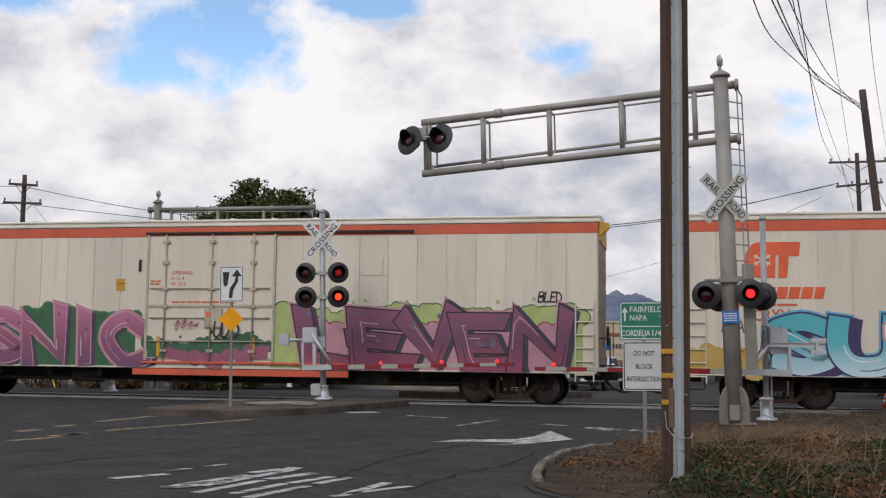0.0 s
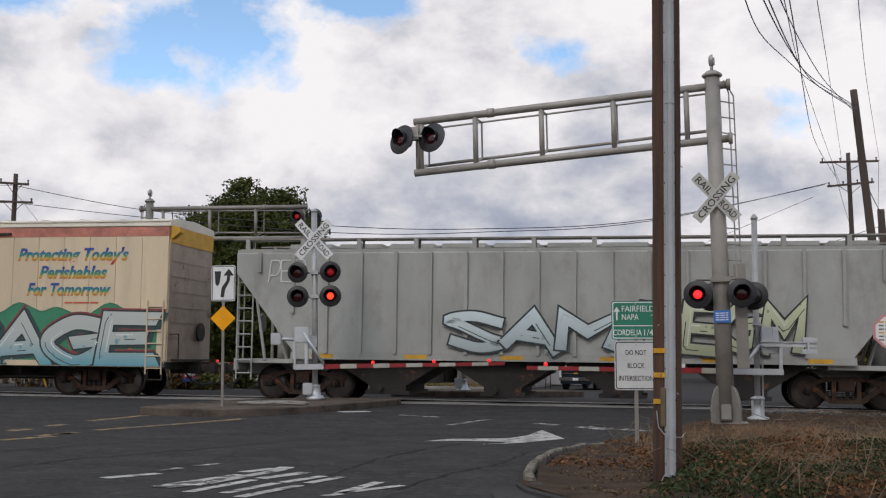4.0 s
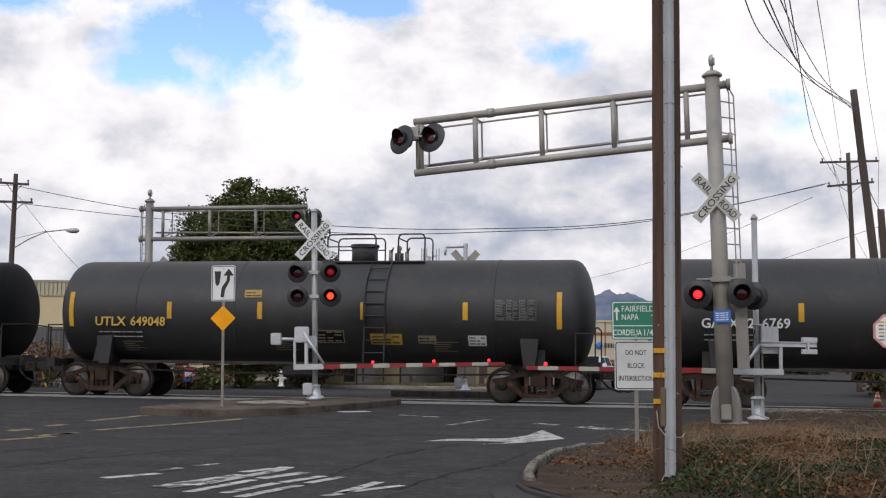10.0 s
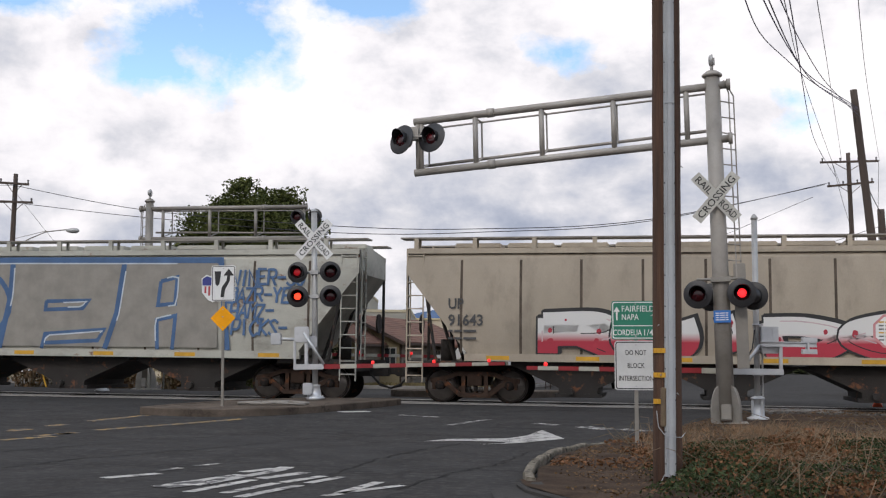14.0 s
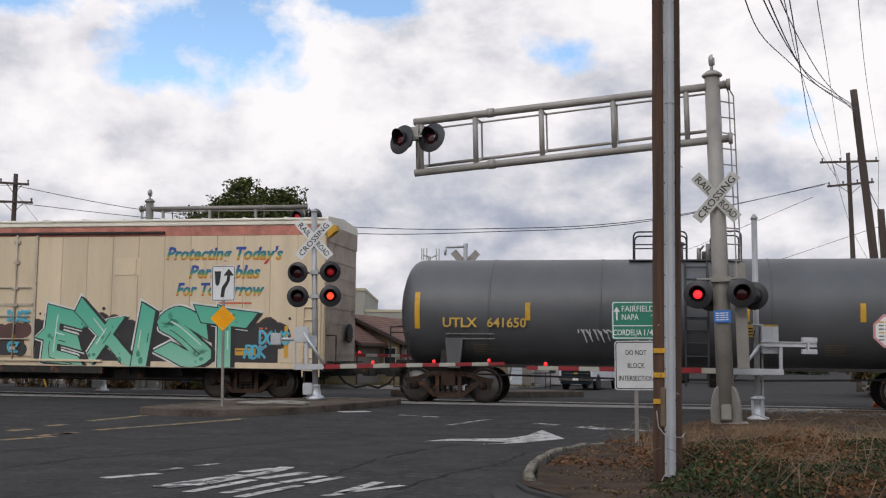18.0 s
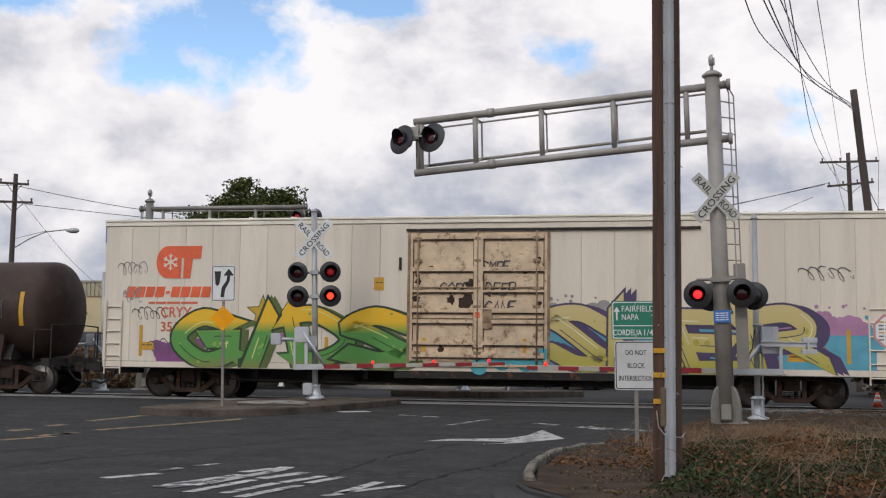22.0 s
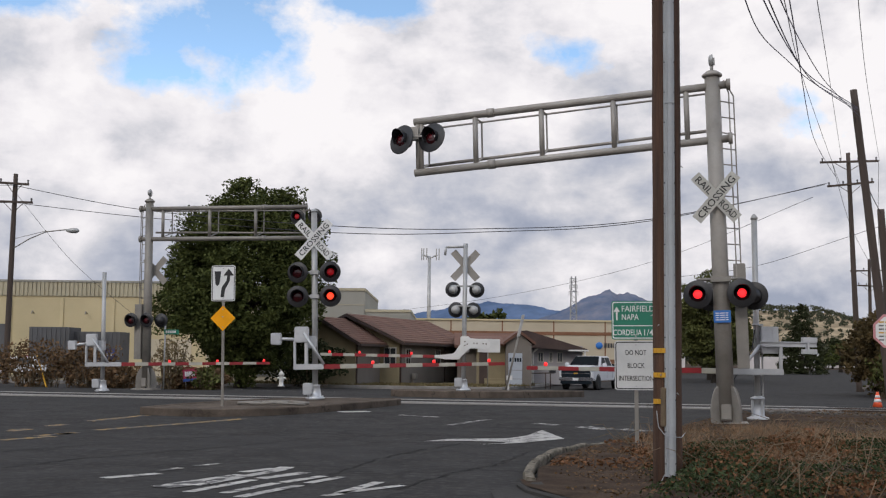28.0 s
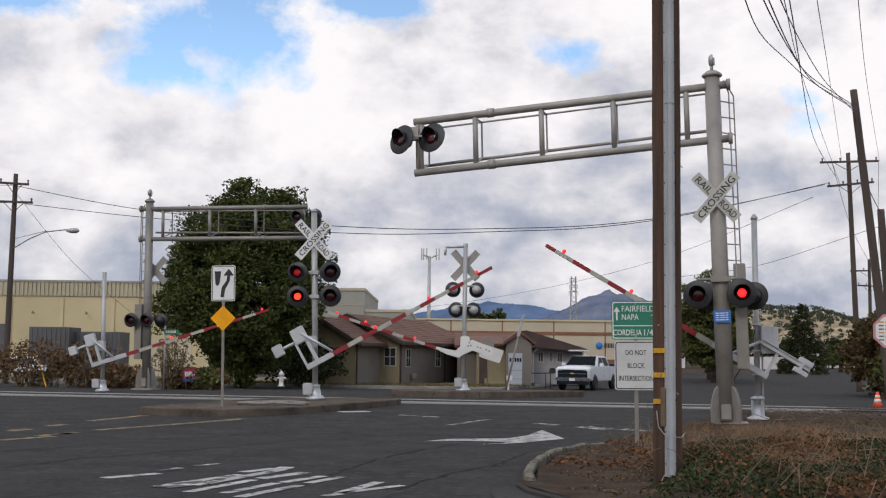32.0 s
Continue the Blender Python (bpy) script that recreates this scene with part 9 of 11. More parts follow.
def make_tree(name, x, y, z, height, radius, trunk_h, seed, label, material, clumps=200, leaves=50, leaf=0.24, trunk_r=0.3, cone=0.0, squash=1.0, bare=0.0, lean=0.0, spread=0.085, lifted=0.0):
    """A tapered trunk with limbs and a crown of leafy clumps with gaps and an uneven outline."""
    tree = thing(name, pose(x, y, z), label, "tree")
    rnd = random.Random(seed)
    r = np.random.RandomState(seed)
    bm = B()
    top = Vector((rnd.uniform(-0.3, 0.3), rnd.uniform(-0.3, 0.3), trunk_h + (height - trunk_h) * 0.7))
    tube(bm, (0, 0, -0.2), (0, 0, trunk_h), trunk_r * 1.2, trunk_r * 0.8, 10)
    tube(bm, (0, 0, trunk_h), top, trunk_r * 0.8, trunk_r * 0.15, 8)
    crown = []
    cz, rz = trunk_h + (height - trunk_h) * 0.48, (height - trunk_h) * 0.52
    for k in range(clumps):
        d = r.normal(size=3)
        d /= np.linalg.norm(d)
        q = r.uniform(0.35, 1.0) ** 0.45
        bump = 1 + 0.16 * noise.noise(Vector(d * 2.2) + Vector((seed, 0, 0))) + 0.1 * noise.noise(Vector(d * 5) + Vector((0, seed, 0)))
        c = np.array([d[0] * radius * squash, d[1] * radius, d[2] * rz]) * q * bump
        if cone:        # whorls of boughs that shorten to the tip
            f = 1 - math.sqrt(r.uniform(0, 1))
            f = (math.floor(f * 12) + 0.8 * r.uniform(0, 1)) / 12
            a, o = r.uniform(0, math.tau), radius * (1 - 0.95 * f) * r.uniform(0.25, 1.05) ** 0.6
            c = np.array([o * math.cos(a), o * math.sin(a), (2 * f - 1) * rz - 0.10 * o])
        c[0] += lean * c[2] / rz
        if lifted and c[2] + cz < lifted * (1 - ease(-3.0, 0.3, c[0])):      # the skirt of the crown is higher on one side
            continue
        crown.append(c + np.array([0, 0, cz]))
    for c in crown[:14]:
        s = Vector((0, 0, rnd.uniform(trunk_h * 0.8, trunk_h + (height - trunk_h) * 0.4)))
        tube(bm, s, Vector(c) * 0.92 + Vector((0, 0, 0.0)), trunk_r * 0.32, trunk_r * 0.07, 6)
    part("trunk", bm, M["bark"], tree)
    pts = np.concatenate([c + np.tanh(r.normal(size=(leaves, 3)) * 0.8) * 1.25 * np.array([spread, spread, spread * 0.7]) * radius * r.uniform(0.7, 1.4) for c in crown])
    if not bare:
        leaf_mesh("crown", pts, r.uniform(0.6, 1.35, len(pts)) * leaf, material, seed, tree, 0.2)
    else:
        bm = B()
        for c in crown:
            for j in range(3):
                e = Vector(c) + Vector(r.normal(size=3) * 0.16 * radius)
                tube(bm, Vector((c[0] * 0.3, c[1] * 0.3, c[2] * 0.4)), e, 0.02, 0.006, 4)
        part("branches", bm, M["twig"], tree)
        leaf_mesh("crown", pts, r.uniform(0.6, 1.35, len(pts)) * leaf, material, seed, tree, 0.2)
    return tree


def make_shrub(name, x, y, z, w, h, seed, label, material, n=700, leaf=0.12, twigs=40):
    sh = thing(name, pose(x, y, z), label, "shrub")
    r = np.random.RandomState(seed)
    bm = B()
    for k in range(twigs):
        a, l = r.uniform(0, math.tau), r.uniform(0.6, 1.05)
        tube(bm, (0.25 * w * math.cos(a) * r.uniform(0, 1), 0.25 * w * math.sin(a) * r.uniform(0, 1), -0.05), (0.5 * w * l * math.cos(a) * r.uniform(0.3, 1), 0.5 * w * l * math.sin(a) * r.uniform(0.3, 1), h * l * r.uniform(0.6, 1)), 0.018, 0.004, 4)
    part("stem_tangle", bm, M["twig"], sh)
    d = r.normal(size=(n, 3))
    d /= np.linalg.norm(d, axis=1)[:, None]
    q = r.uniform(0.2, 1, n) ** 0.5 * (1 + 0.25 * np.sin(d[:, 0] * 7 + seed) * np.cos(d[:, 2] * 5))
    pts = d * q[:, None] * np.array([w / 2, w / 2, h / 2]) + np.array([0, 0, h / 2])
    leaf_mesh("leaves", pts, r.uniform(0.6, 1.4, n) * leaf, material, seed, sh, 0.1)
    return sh


make_tree("broadleaf_tree", -10.35, 60.0, -0.15, 10.35, 4.05, 0.25, 4, "large dense dark green tree with rounded uneven crown", M["leaf"], 1150, 150, 0.118, 0.35, lean=0.95, spread=0.095, lifted=2.9)
make_tree("broadleaf_tree", 21.6, 92, -0.2, 8.4, 3.1, 1.2, 6, "dark green spreading tree beside the street", M["leaf_light"], 320, 80, 0.17, 0.3, squash=0.95, spread=0.11)
make_tree("broadleaf_tree", 24.0, 104, -0.2, 7.2, 3.6, 1.6, 16, "dark green spreading tree beside the street", M["leaf_light"], 200, 60, 0.2, 0.3, squash=1.2)
make_tree("conifer", 46.5, 150, 0.1, 9.3, 3.3, 0.5, 7, "dark green cedar with layered branches", M["leaf_oak"], 420, 36, 0.17, 0.3, cone=0.93, spread=0.075)
make_tree("broadleaf_tree", 8.6, 200, 0.2, 9.4, 5.0, 3.5, 8, "distant dark green tree behind the low store", M["leaf"], 90, 40, 0.5, 0.4)
make_tree("broadleaf_tree", 60, 175, 0.2, 4.2, 3.0, 0.8, 9, "low green tree by the far street", M["leaf"], 90, 40, 0.25, 0.3)
make_tree("red_leaved_tree", 22.3, 58.0, -0.25, 4.0, 2.3, 0.3, 10, "small tree with rusty green autumn leaves", M["leaf_rust"], 150, 70, 0.14, 0.12, spread=0.12)
make_tree("red_leaved_tree", 24.6, 61.0, -0.25, 5.2, 2.5, 0.4, 20, "small tree with rusty red autumn leaves", M["leaf_rust"], 140, 70, 0.14, 0.12, spread=0.12)
# dark leaves added to stand in for the shade under the crown
make_shrub("shrub", -7.2, 62.6, -0.2, 4.6, 2.6, 54, "dark green leaf mass added for the shade under the large tree", M["leaf_oak"], 2600, 0.16, 30)
make_shrub("shrub", 21.7, 56.0, -0.25, 2.6, 2.2, 30, "olive green shrub by the street edge", M["leaf_light"], 900, 0.14)
make_shrub("shrub", 23.0, 55.0, -0.25, 2.8, 1.8, 31, "olive green shrub by the street edge", M["leaf"], 900, 0.14)
for k, (x, w, h, sd) in enumerate(((-18.5, 3.4, 1.7, 1), (-16.0, 3.6, 2.0, 2), (-14.0, 2.9, 1.9, 3), (-12.6, 2.4, 1.0, 4), (-20.8, 3.0, 1.1, 5), (-9.0, 1.6, 0.9, 6), (-9.9, 1.3, 0.7, 7))):
    make_shrub("dry_brush", x, 45.5 - 0.25 * (x + 12) * 0.5, -0.02, w, h, 40 + sd, "dry brown brush with bare twigs beside the railway", M["leaf_brush"], 1800, 0.10, 70)
make_shrub("dry_brush", -10.45, 45.2, 0.0, 1.5, 2.1, 52, "tall pale dry bush beside the signal", M["straw_leaf"], 900, 0.09, 80)
make_shrub("shrub", -8.9, 44.0, 0.0, 1.2, 0.9, 53, "low green bush under the signal", M["leaf_light"], 500, 0.10, 20)
for k, (x, y, w, h) in enumerate(((58, 236, 9, 6.0), (66, 240, 8, 7.2), (73, 238, 10, 6.2), (78, 244, 8, 5.4), (84, 250, 11, 6.6), (52, 232, 8, 5.2), (46, 226, 7, 5.0), (91, 255, 9, 6.0))):
    # every third tree takes the leaf green that has haze painted in
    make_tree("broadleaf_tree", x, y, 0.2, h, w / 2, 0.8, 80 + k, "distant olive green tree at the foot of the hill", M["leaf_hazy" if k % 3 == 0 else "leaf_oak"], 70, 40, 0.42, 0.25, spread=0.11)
for k, (x, y, w) in enumerate(((-52, 120, 9), (-28, 118, 4), (-24.5, 119, 5), (96, 262, 10))):
    make_tree("broadleaf_tree", x, y, 0, 7.4 if y < 125 else 3.2 + 0.5 * k, w / 2, 1.2, 60 + k, "distant green tree over the roofs", M["leaf"], 50, 36, 0.5, 0.25)

# verge cover: leaf litter, bramble, dry grass, gravel by the rails
r = np.random.RandomState(11)


def scatter(n, dens, lift):
    pts = []
    while len(pts) < n:
        x, y = r.uniform(0.9, 19), r.uniform(9.3, 29)
        if x < verge_x(y) + 0.18 or x > y * 0.52 + 1.5:
            continue
        if r.uniform() > dens(x, y):
            continue
        pts.append((x, y - 0.0, verge_z(x, y) + lift * r.uniform(0.1, 1)))
    return np.array(pts)


def patch(x, y, s, seed):
    return 0.5 + 0.9 * noise.noise(Vector((x * s, y * s, seed)))


def right_of_pole(x, y):
    return ease(0.165, 0.22, x / y)


def mound(x, y):
    """Height of the bramble thicket over the earth."""
    return (0.10 + 0.34 * max(0.0, patch(x, y, 0.75, 7))) * right_of_pole(x, y) * (1 - ease(14.8, 18.2, y))


def thicket(n, dens, inner):
    pts = scatter(n, dens, 0.0)
    for p in pts:
        p[2] += mound(p[0], p[1]) * (r.uniform(0, 1) ** 0.5 if inner else r.uniform(0.75, 1.05)) + 0.01
    return pts


lit = scatter(22000, lambda x, y: ease(0.25, 0.75, patch(x, y, 0.7, 1)), 0.03)
tagged(leaf_mesh("leaf_litter", lit, r.uniform(0.012, 0.038, len(lit)), M["leaf_brush"], 12, None, 0.7, 1.4), "brown dead leaf litter on the verge", "leaf litter", kind="stuff")
rus = scatter(7000, lambda x, y: ease(0.35, 0.8, patch(x, y, 0.8, 33)) * ease(13.2, 15.0, y) * (1 - ease(19, 23, y)) * (1 - 0.6 * right_of_pole(x, y)), 0.07)
tagged(leaf_mesh("rusty_litter", rus, r.uniform(0.015, 0.05, len(rus)), M["leaf_dead"], 17, None, 0.5, 1.6), "rusty orange dry leaves on the verge", "leaf litter", kind="stuff")
vine = thicket(30000, lambda x, y: ease(0.28, 0.60, patch(x, y, 0.55, 7) + 0.05) * right_of_pole(x, y) * (1 - ease(15.3, 18.0, y)), True)
tagged(leaf_mesh("bramble", vine, r.uniform(0.016, 0.045, len(vine)), M["leaf_vine"], 13, None, 0.35, 1.3), "low green bramble leaves over the verge", "bramble", kind="stuff")
dead = thicket(17000, lambda x, y: ease(0.36, 0.75, patch(x, y, 0.9, 15)) * right_of_pole(x, y) * (1 - ease(17, 20, y)), True)
tagged(leaf_mesh("dead_bramble", dead, r.uniform(0.014, 0.048, len(dead)), M["leaf_dead"], 14, None, 0.2, 1.6), "curled brown bramble leaves over the verge", "bramble", kind="stuff")
bm = B()
for k in range(420):
    p = scatter(1, lambda x, y: ease(2.0, 3.0, x) * (y < 19.5), 0.02)[0]
    a, l = r.uniform(0, math.tau), r.uniform(0.2, 0.7)
    p[2] += 0.8 * mound(p[0], p[1])
    mid = Vector(p) + Vector((0.5 * l * math.cos(a), 0.5 * l * math.sin(a), r.uniform(0.1, 0.35)))
    end = mid + Vector((0.5 * l * math.cos(a + 0.4), 0.5 * l * math.sin(a + 0.4), r.uniform(-0.2, 0.1)))
    tube(bm, p, mid, 0.005, 0.004, 4, caps=False)
    tube(bm, mid, end, 0.004, 0.002, 4, caps=False)
tagged(link("bramble_stems", bm, M["twig"]), "pale dry arching bramble stems on the verge", "bramble", kind="stuff")


def blades(name, pts, h, material, seed, label, wide=0.006):
    """Upright dry grass blades."""
    q = np.random.RandomState(seed)
    n = len(pts)
    a = q.uniform(0, math.tau, n)
    d = np.stack([np.cos(a), np.sin(a), np.zeros(n)], 1)
    w = wide * q.uniform(0.6, 1.6, n)[:, None]
    hh = h * q.uniform(0.4, 1.2, n)[:, None]
    tipv = pts + np.concatenate([q.normal(size=(n, 2)) * 0.4 * hh, hh], 1)
    v = np.stack([pts - d * w, pts + d * w, tipv], 1).reshape(-1, 3)
    me = bpy.data.meshes.new(name)
    me.from_pydata(v.tolist(), [], [(3 * i, 3 * i + 1, 3 * i + 2) for i in range(n)])
    me.materials.append(material)
    return tagged(new(name, me), label, "grass", kind="stuff")


gr = scatter(24000, lambda x, y: ease(0.25, 0.7, patch(x, y, 0.6, 21)) * ease(13.0, 17.5, y) * (1 - ease(19.5, 21.5, y)) * right_of_pole(x, y), 0.01)
blades("dry_grass", gr, 0.20, mat("dry_straw", (0.33, 0.195, 0.11), 0.9, vary=0.25, size=1, bump=0, island=True), 3, "dry straw-coloured grass on the verge")
# gravel shoulder by the rails
me = bpy.data.meshes.new("ballast")
vs, fs = [], []
for k in range(5200):
    q, v = r.uniform(8.2, 26), r.uniform(-5.0, 2.6) if k % 3 else r.uniform(-2.4, 2.2)
    if -0.9 < v < 0.9 and abs(abs(v) - 0.72) < 0.1:
        continue
    p = on_track(q, v)
    z0 = max(zg(p.x, p.y), 0) + (0.02 if abs(v) < 1.6 else (verge_z(p.x, p.y) - zg(p.x, p.y) if v < -3.2 else 0.03)) + 0.0
    s = r.uniform(0.02, 0.045)
    if v > -1.15:
        continue
    z0 -= 0.045
    i0 = len(vs)
    o = r.normal(size=(6, 3)) * 0.25 * s
    for (dx, dy, dz), e in zip(((1, 0, 0), (-1, 0, 0), (0, 1, 0), (0, -1, 0), (0, 0, 0.8), (0, 0, -0.8)), o):
        vs.append((p.x + dx * s + e[0], p.y + dy * s + e[1], z0 + dz * s + e[2]))
    fs += [(i0 + a, i0 + b, i0 + c) for a, b, c in ((0, 2, 4), (2, 1, 4), (1, 3, 4), (3, 0, 4), (2, 0, 5), (1, 2, 5), (3, 1, 5), (0, 3, 5))]
me.from_pydata(vs, [], fs)
me.materials.append(M["ballast"])
tagged(new("ballast", me), "grey brown ballast stones around the rails", "gravel", kind="stuff")
bm = B()
bed = [on_track(q, v, z) for q in (9.3, 90) for v, z in ((-5.5, -0.02), (-2.2, 0.03), (-1.5, 0.03), (0.8, 0.05), (1.0, 0.03), (1.2, -0.02))]
vb = [bm.verts.new(p) for p in bed]
for k in range(5):
    bm.faces.new([vb[k], vb[k + 6], vb[k + 7], vb[k + 1]])
tagged(link("track_bed", bm, M["concrete_dark"]), "grey gravel track bed", "track bed", kind="structure")


# ---- poles and wires ----
def wood_pole(name, x, y, z, h, r0, r1, label, lean=(0, 0), material="pole_far"):
    ob = thing(name, Matrix.Translation((x, y, z)) @ pose(0, 0, 0, lean[1], lean[0], 0), label, "utility pole", "utility poles")
    bm = B()
    lathe(bm, [(r0 + (r1 - r0) * k / 16 + 0.003 * math.sin(k * 2.3), -0.3 + (h + 0.3) * k / 16) for k in range(17)], "z", n=18)
    part("pole", bm, M[material], ob)
    return ob


def crossarm(pole, z, half, yaw=0.0, pins=4):
    bm = B()
    box(bm, -half, half, -0.06, 0.06, -0.06, 0.06, bev=0.01)
    pipe(bm, [(-half * 0.55, 0.05, 0), (0, 0.1, -0.55), (half * 0.55, 0.05, 0)], 0.02, 6)
    arm = part("crossarm", bm, M["pole_far"], pole, "timber crossarm")
    arm.matrix_basis = pose(0, -0.15, z, 0, 0, yaw)
    for k in range(pins):
        xx = -half * 0.92 + 2 * half * 0.92 * k / (pins - 1)
        bm = B()
        lathe(bm, [(0.015, 0.05), (0.05, 0.10), (0.035, 0.14), (0.06, 0.18), (0.04, 0.24), (0.01, 0.25)], "z", (xx, 0, 0), 8)
        part("insulator", bm, M["bin"], arm, "grey insulator")


near = wood_pole("utility_pole", 2.338, 12.07, 0.02, 10.5, 0.150, 0.146, "creosoted wooden utility pole with grey conduit riser", (0.1, 0), "pole_wood")
bm = B()
box(bm, -0.044, 0.044, -0.198, -0.12, 0.10, 10.4, bev=0.022)
box(bm, -0.056, 0.056, -0.155, -0.138, 0.12, 10.4)
for z in (3.95, 7.2):
    box(bm, -0.049, 0.049, -0.203, -0.12, z, z + 0.06, bev=0.02)
part("conduit", bm, M["conduit"], near, "pale grey plastic cable guard")
for k in range(24):
    for xx in (-0.050, 0.050):
        bm = B()
        tube(bm, (xx, -0.158, 0.25 + 0.32 * k), (xx, -0.148, 0.25 + 0.32 * k), 0.008, n=6)
        part("guard_bolt", bm, M["black"], near)
for z in (0.85, 1.12, 1.37):
    bm = B()
    for k in range(3):
        box(bm, -0.155 + 0.035 * k, -0.118 + 0.035 * k, -0.09 - 0.034 * k, -0.05 - 0.034 * k, z, z + 0.05)
    part("reflector", bm, M["yellow"], near, "yellow reflector tab")
bm = B()
box(bm, -0.095, -0.045, -0.17, -0.12, 0.62, 1.02, bev=0.01)
part("ground_wire_batten", bm, M["twig"], near, "pale wooden batten")
bm = B()
pipe(bm, [(-0.13, -0.10, 0.78), (-0.12, -0.14, 0.62), (-0.05, -0.19, 0.52), (-0.04, -0.2, 0.2), (-0.11, -0.17, 0.05)], 0.0045, 6)
pipe(bm, [(-0.05, -0.22, 0.53), (0.10, -0.22, 0.52), (0.16, -0.1, 0.56)], 0.004, 6)
part("ground_wire", bm, M["conduit"], near)
bm = B()
pipe(bm, [(0.03, -0.16, 0.10), (-0.02, -0.2, 0.02), (-0.10, -0.24, -0.02)], 0.03, 8)
pipe(bm, [(0.06, -0.16, 0.10), (0.08, -0.2, 0.0), (0.02, -0.26, -0.04)], 0.03, 8)
part("cable_tail", bm, M["cable"], near)
for k in range(16):
    a, z = r.uniform(math.pi, 2 * math.pi), r.uniform(0.9, 7.5)
    bm = B()
    tube(bm, (0.14 * math.cos(a), 0.14 * math.sin(a), z), (0.17 * math.cos(a), 0.17 * math.sin(a), z - 0.02), 0.006, n=5)
    part("nail", bm, M["galv"], near)

wood_pole("utility_pole", 17.75, 46.0, 0.0, 12.4, 0.19, 0.14, "tall leaning weathered wooden utility pole", (-5.7, 0))
pb = wood_pole("utility_pole", 24.38, 68.0, -0.3, 14.1, 0.18, 0.12, "wooden utility pole with two crossarms", (-1.5, 0))
crossarm(pb, 13.55, 1.7, -4)
crossarm(pb, 12.2, 1.35, -35)
wood_pole("utility_pole", 20.25, 52.0, 0.0, 8.3, 0.19, 0.16, "weathered wooden utility pole with crossarm", (-3.2, 0))
pd = wood_pole("utility_pole", 36.2, 98.0, -0.3, 10.5, 0.18, 0.12, "distant wooden utility pole with crossarms", (0, 0))
crossarm(pd, 9.5, 1.6, -20)
crossarm(pd, 8.2, 1.4, 25)
pe = wood_pole("utility_pole", -23.2, 62.0, -0.3, 11.3, 0.17, 0.12, "dark wooden utility pole with crossarms and street lamp", (0.3, 0))
crossarm(pe, 10.75, 0.75, 20, 2)
crossarm(pe, 9.75, 1.0, 10, 3)
lamp = thing("street_lamp", Matrix.Translation((-23.1, 61.9, 0)), "grey street lamp on a curved bracket arm", "street lamp")
bm = B()
pipe(bm, [(0.1, -0.1, 6.95), (0.9, -0.1, 7.45), (1.8, -0.1, 7.85), (2.9, -0.1, 7.98)], 0.03, 8)
pipe(bm, [(0.1, -0.1, 7.45), (1.8, -0.1, 7.9)], 0.015, 6)
part("bracket_arm", bm, M["greige"], lamp)
bm = B()
lathe(bm, [(0.03, 0), (0.10, 0.12), (0.15, 0.35), (0.14, 0.6), (0.05, 0.72)], "x", (2.85, -0.1, 7.93), 12)
part("lamp_head", bm, M["galv"], lamp)


def wire(name, pts, rad, label, material="cable"):
    """A hanging cable: a smooth tube through a few points."""
    P = [Vector(p) for p in pts]
    line = []
    for i in range(len(P) - 1):
        p0, p1, p2, p3 = (P[min(max(j, 0), len(P) - 1)] for j in (i - 1, i, i + 1, i + 2))
        for k in range(7):
            t = k / 7
            line.append(0.5 * ((2 * p1) + (p2 - p0) * t + (2 * p0 - 5 * p1 + 4 * p2 - p3) * t * t + (3 * p1 - p0 - 3 * p2 + p3) * t ** 3))
    line.append(P[-1])
    bm = B()
    rings = []
    for i, c in enumerate(line):
        d = (line[min(i + 1, len(line) - 1)] - line[max(i - 1, 0)]).normalized()
        s = d.cross(Vector((0, 0, 1))).normalized()
        t = d.cross(s)
        rings.append([bm.verts.new(c + rad * (math.cos(k * math.tau / 5) * s + math.sin(k * math.tau / 5) * t)) for k in range(5)])
    for a, b in zip(rings, rings[1:]):
        for k in range(5):
            bm.faces.new([a[k], a[(k + 1) % 5], b[(k + 1) % 5], b[k]]).smooth = True
    return tagged(link(name, bm, M[material]), label, "cable", "overhead wires")


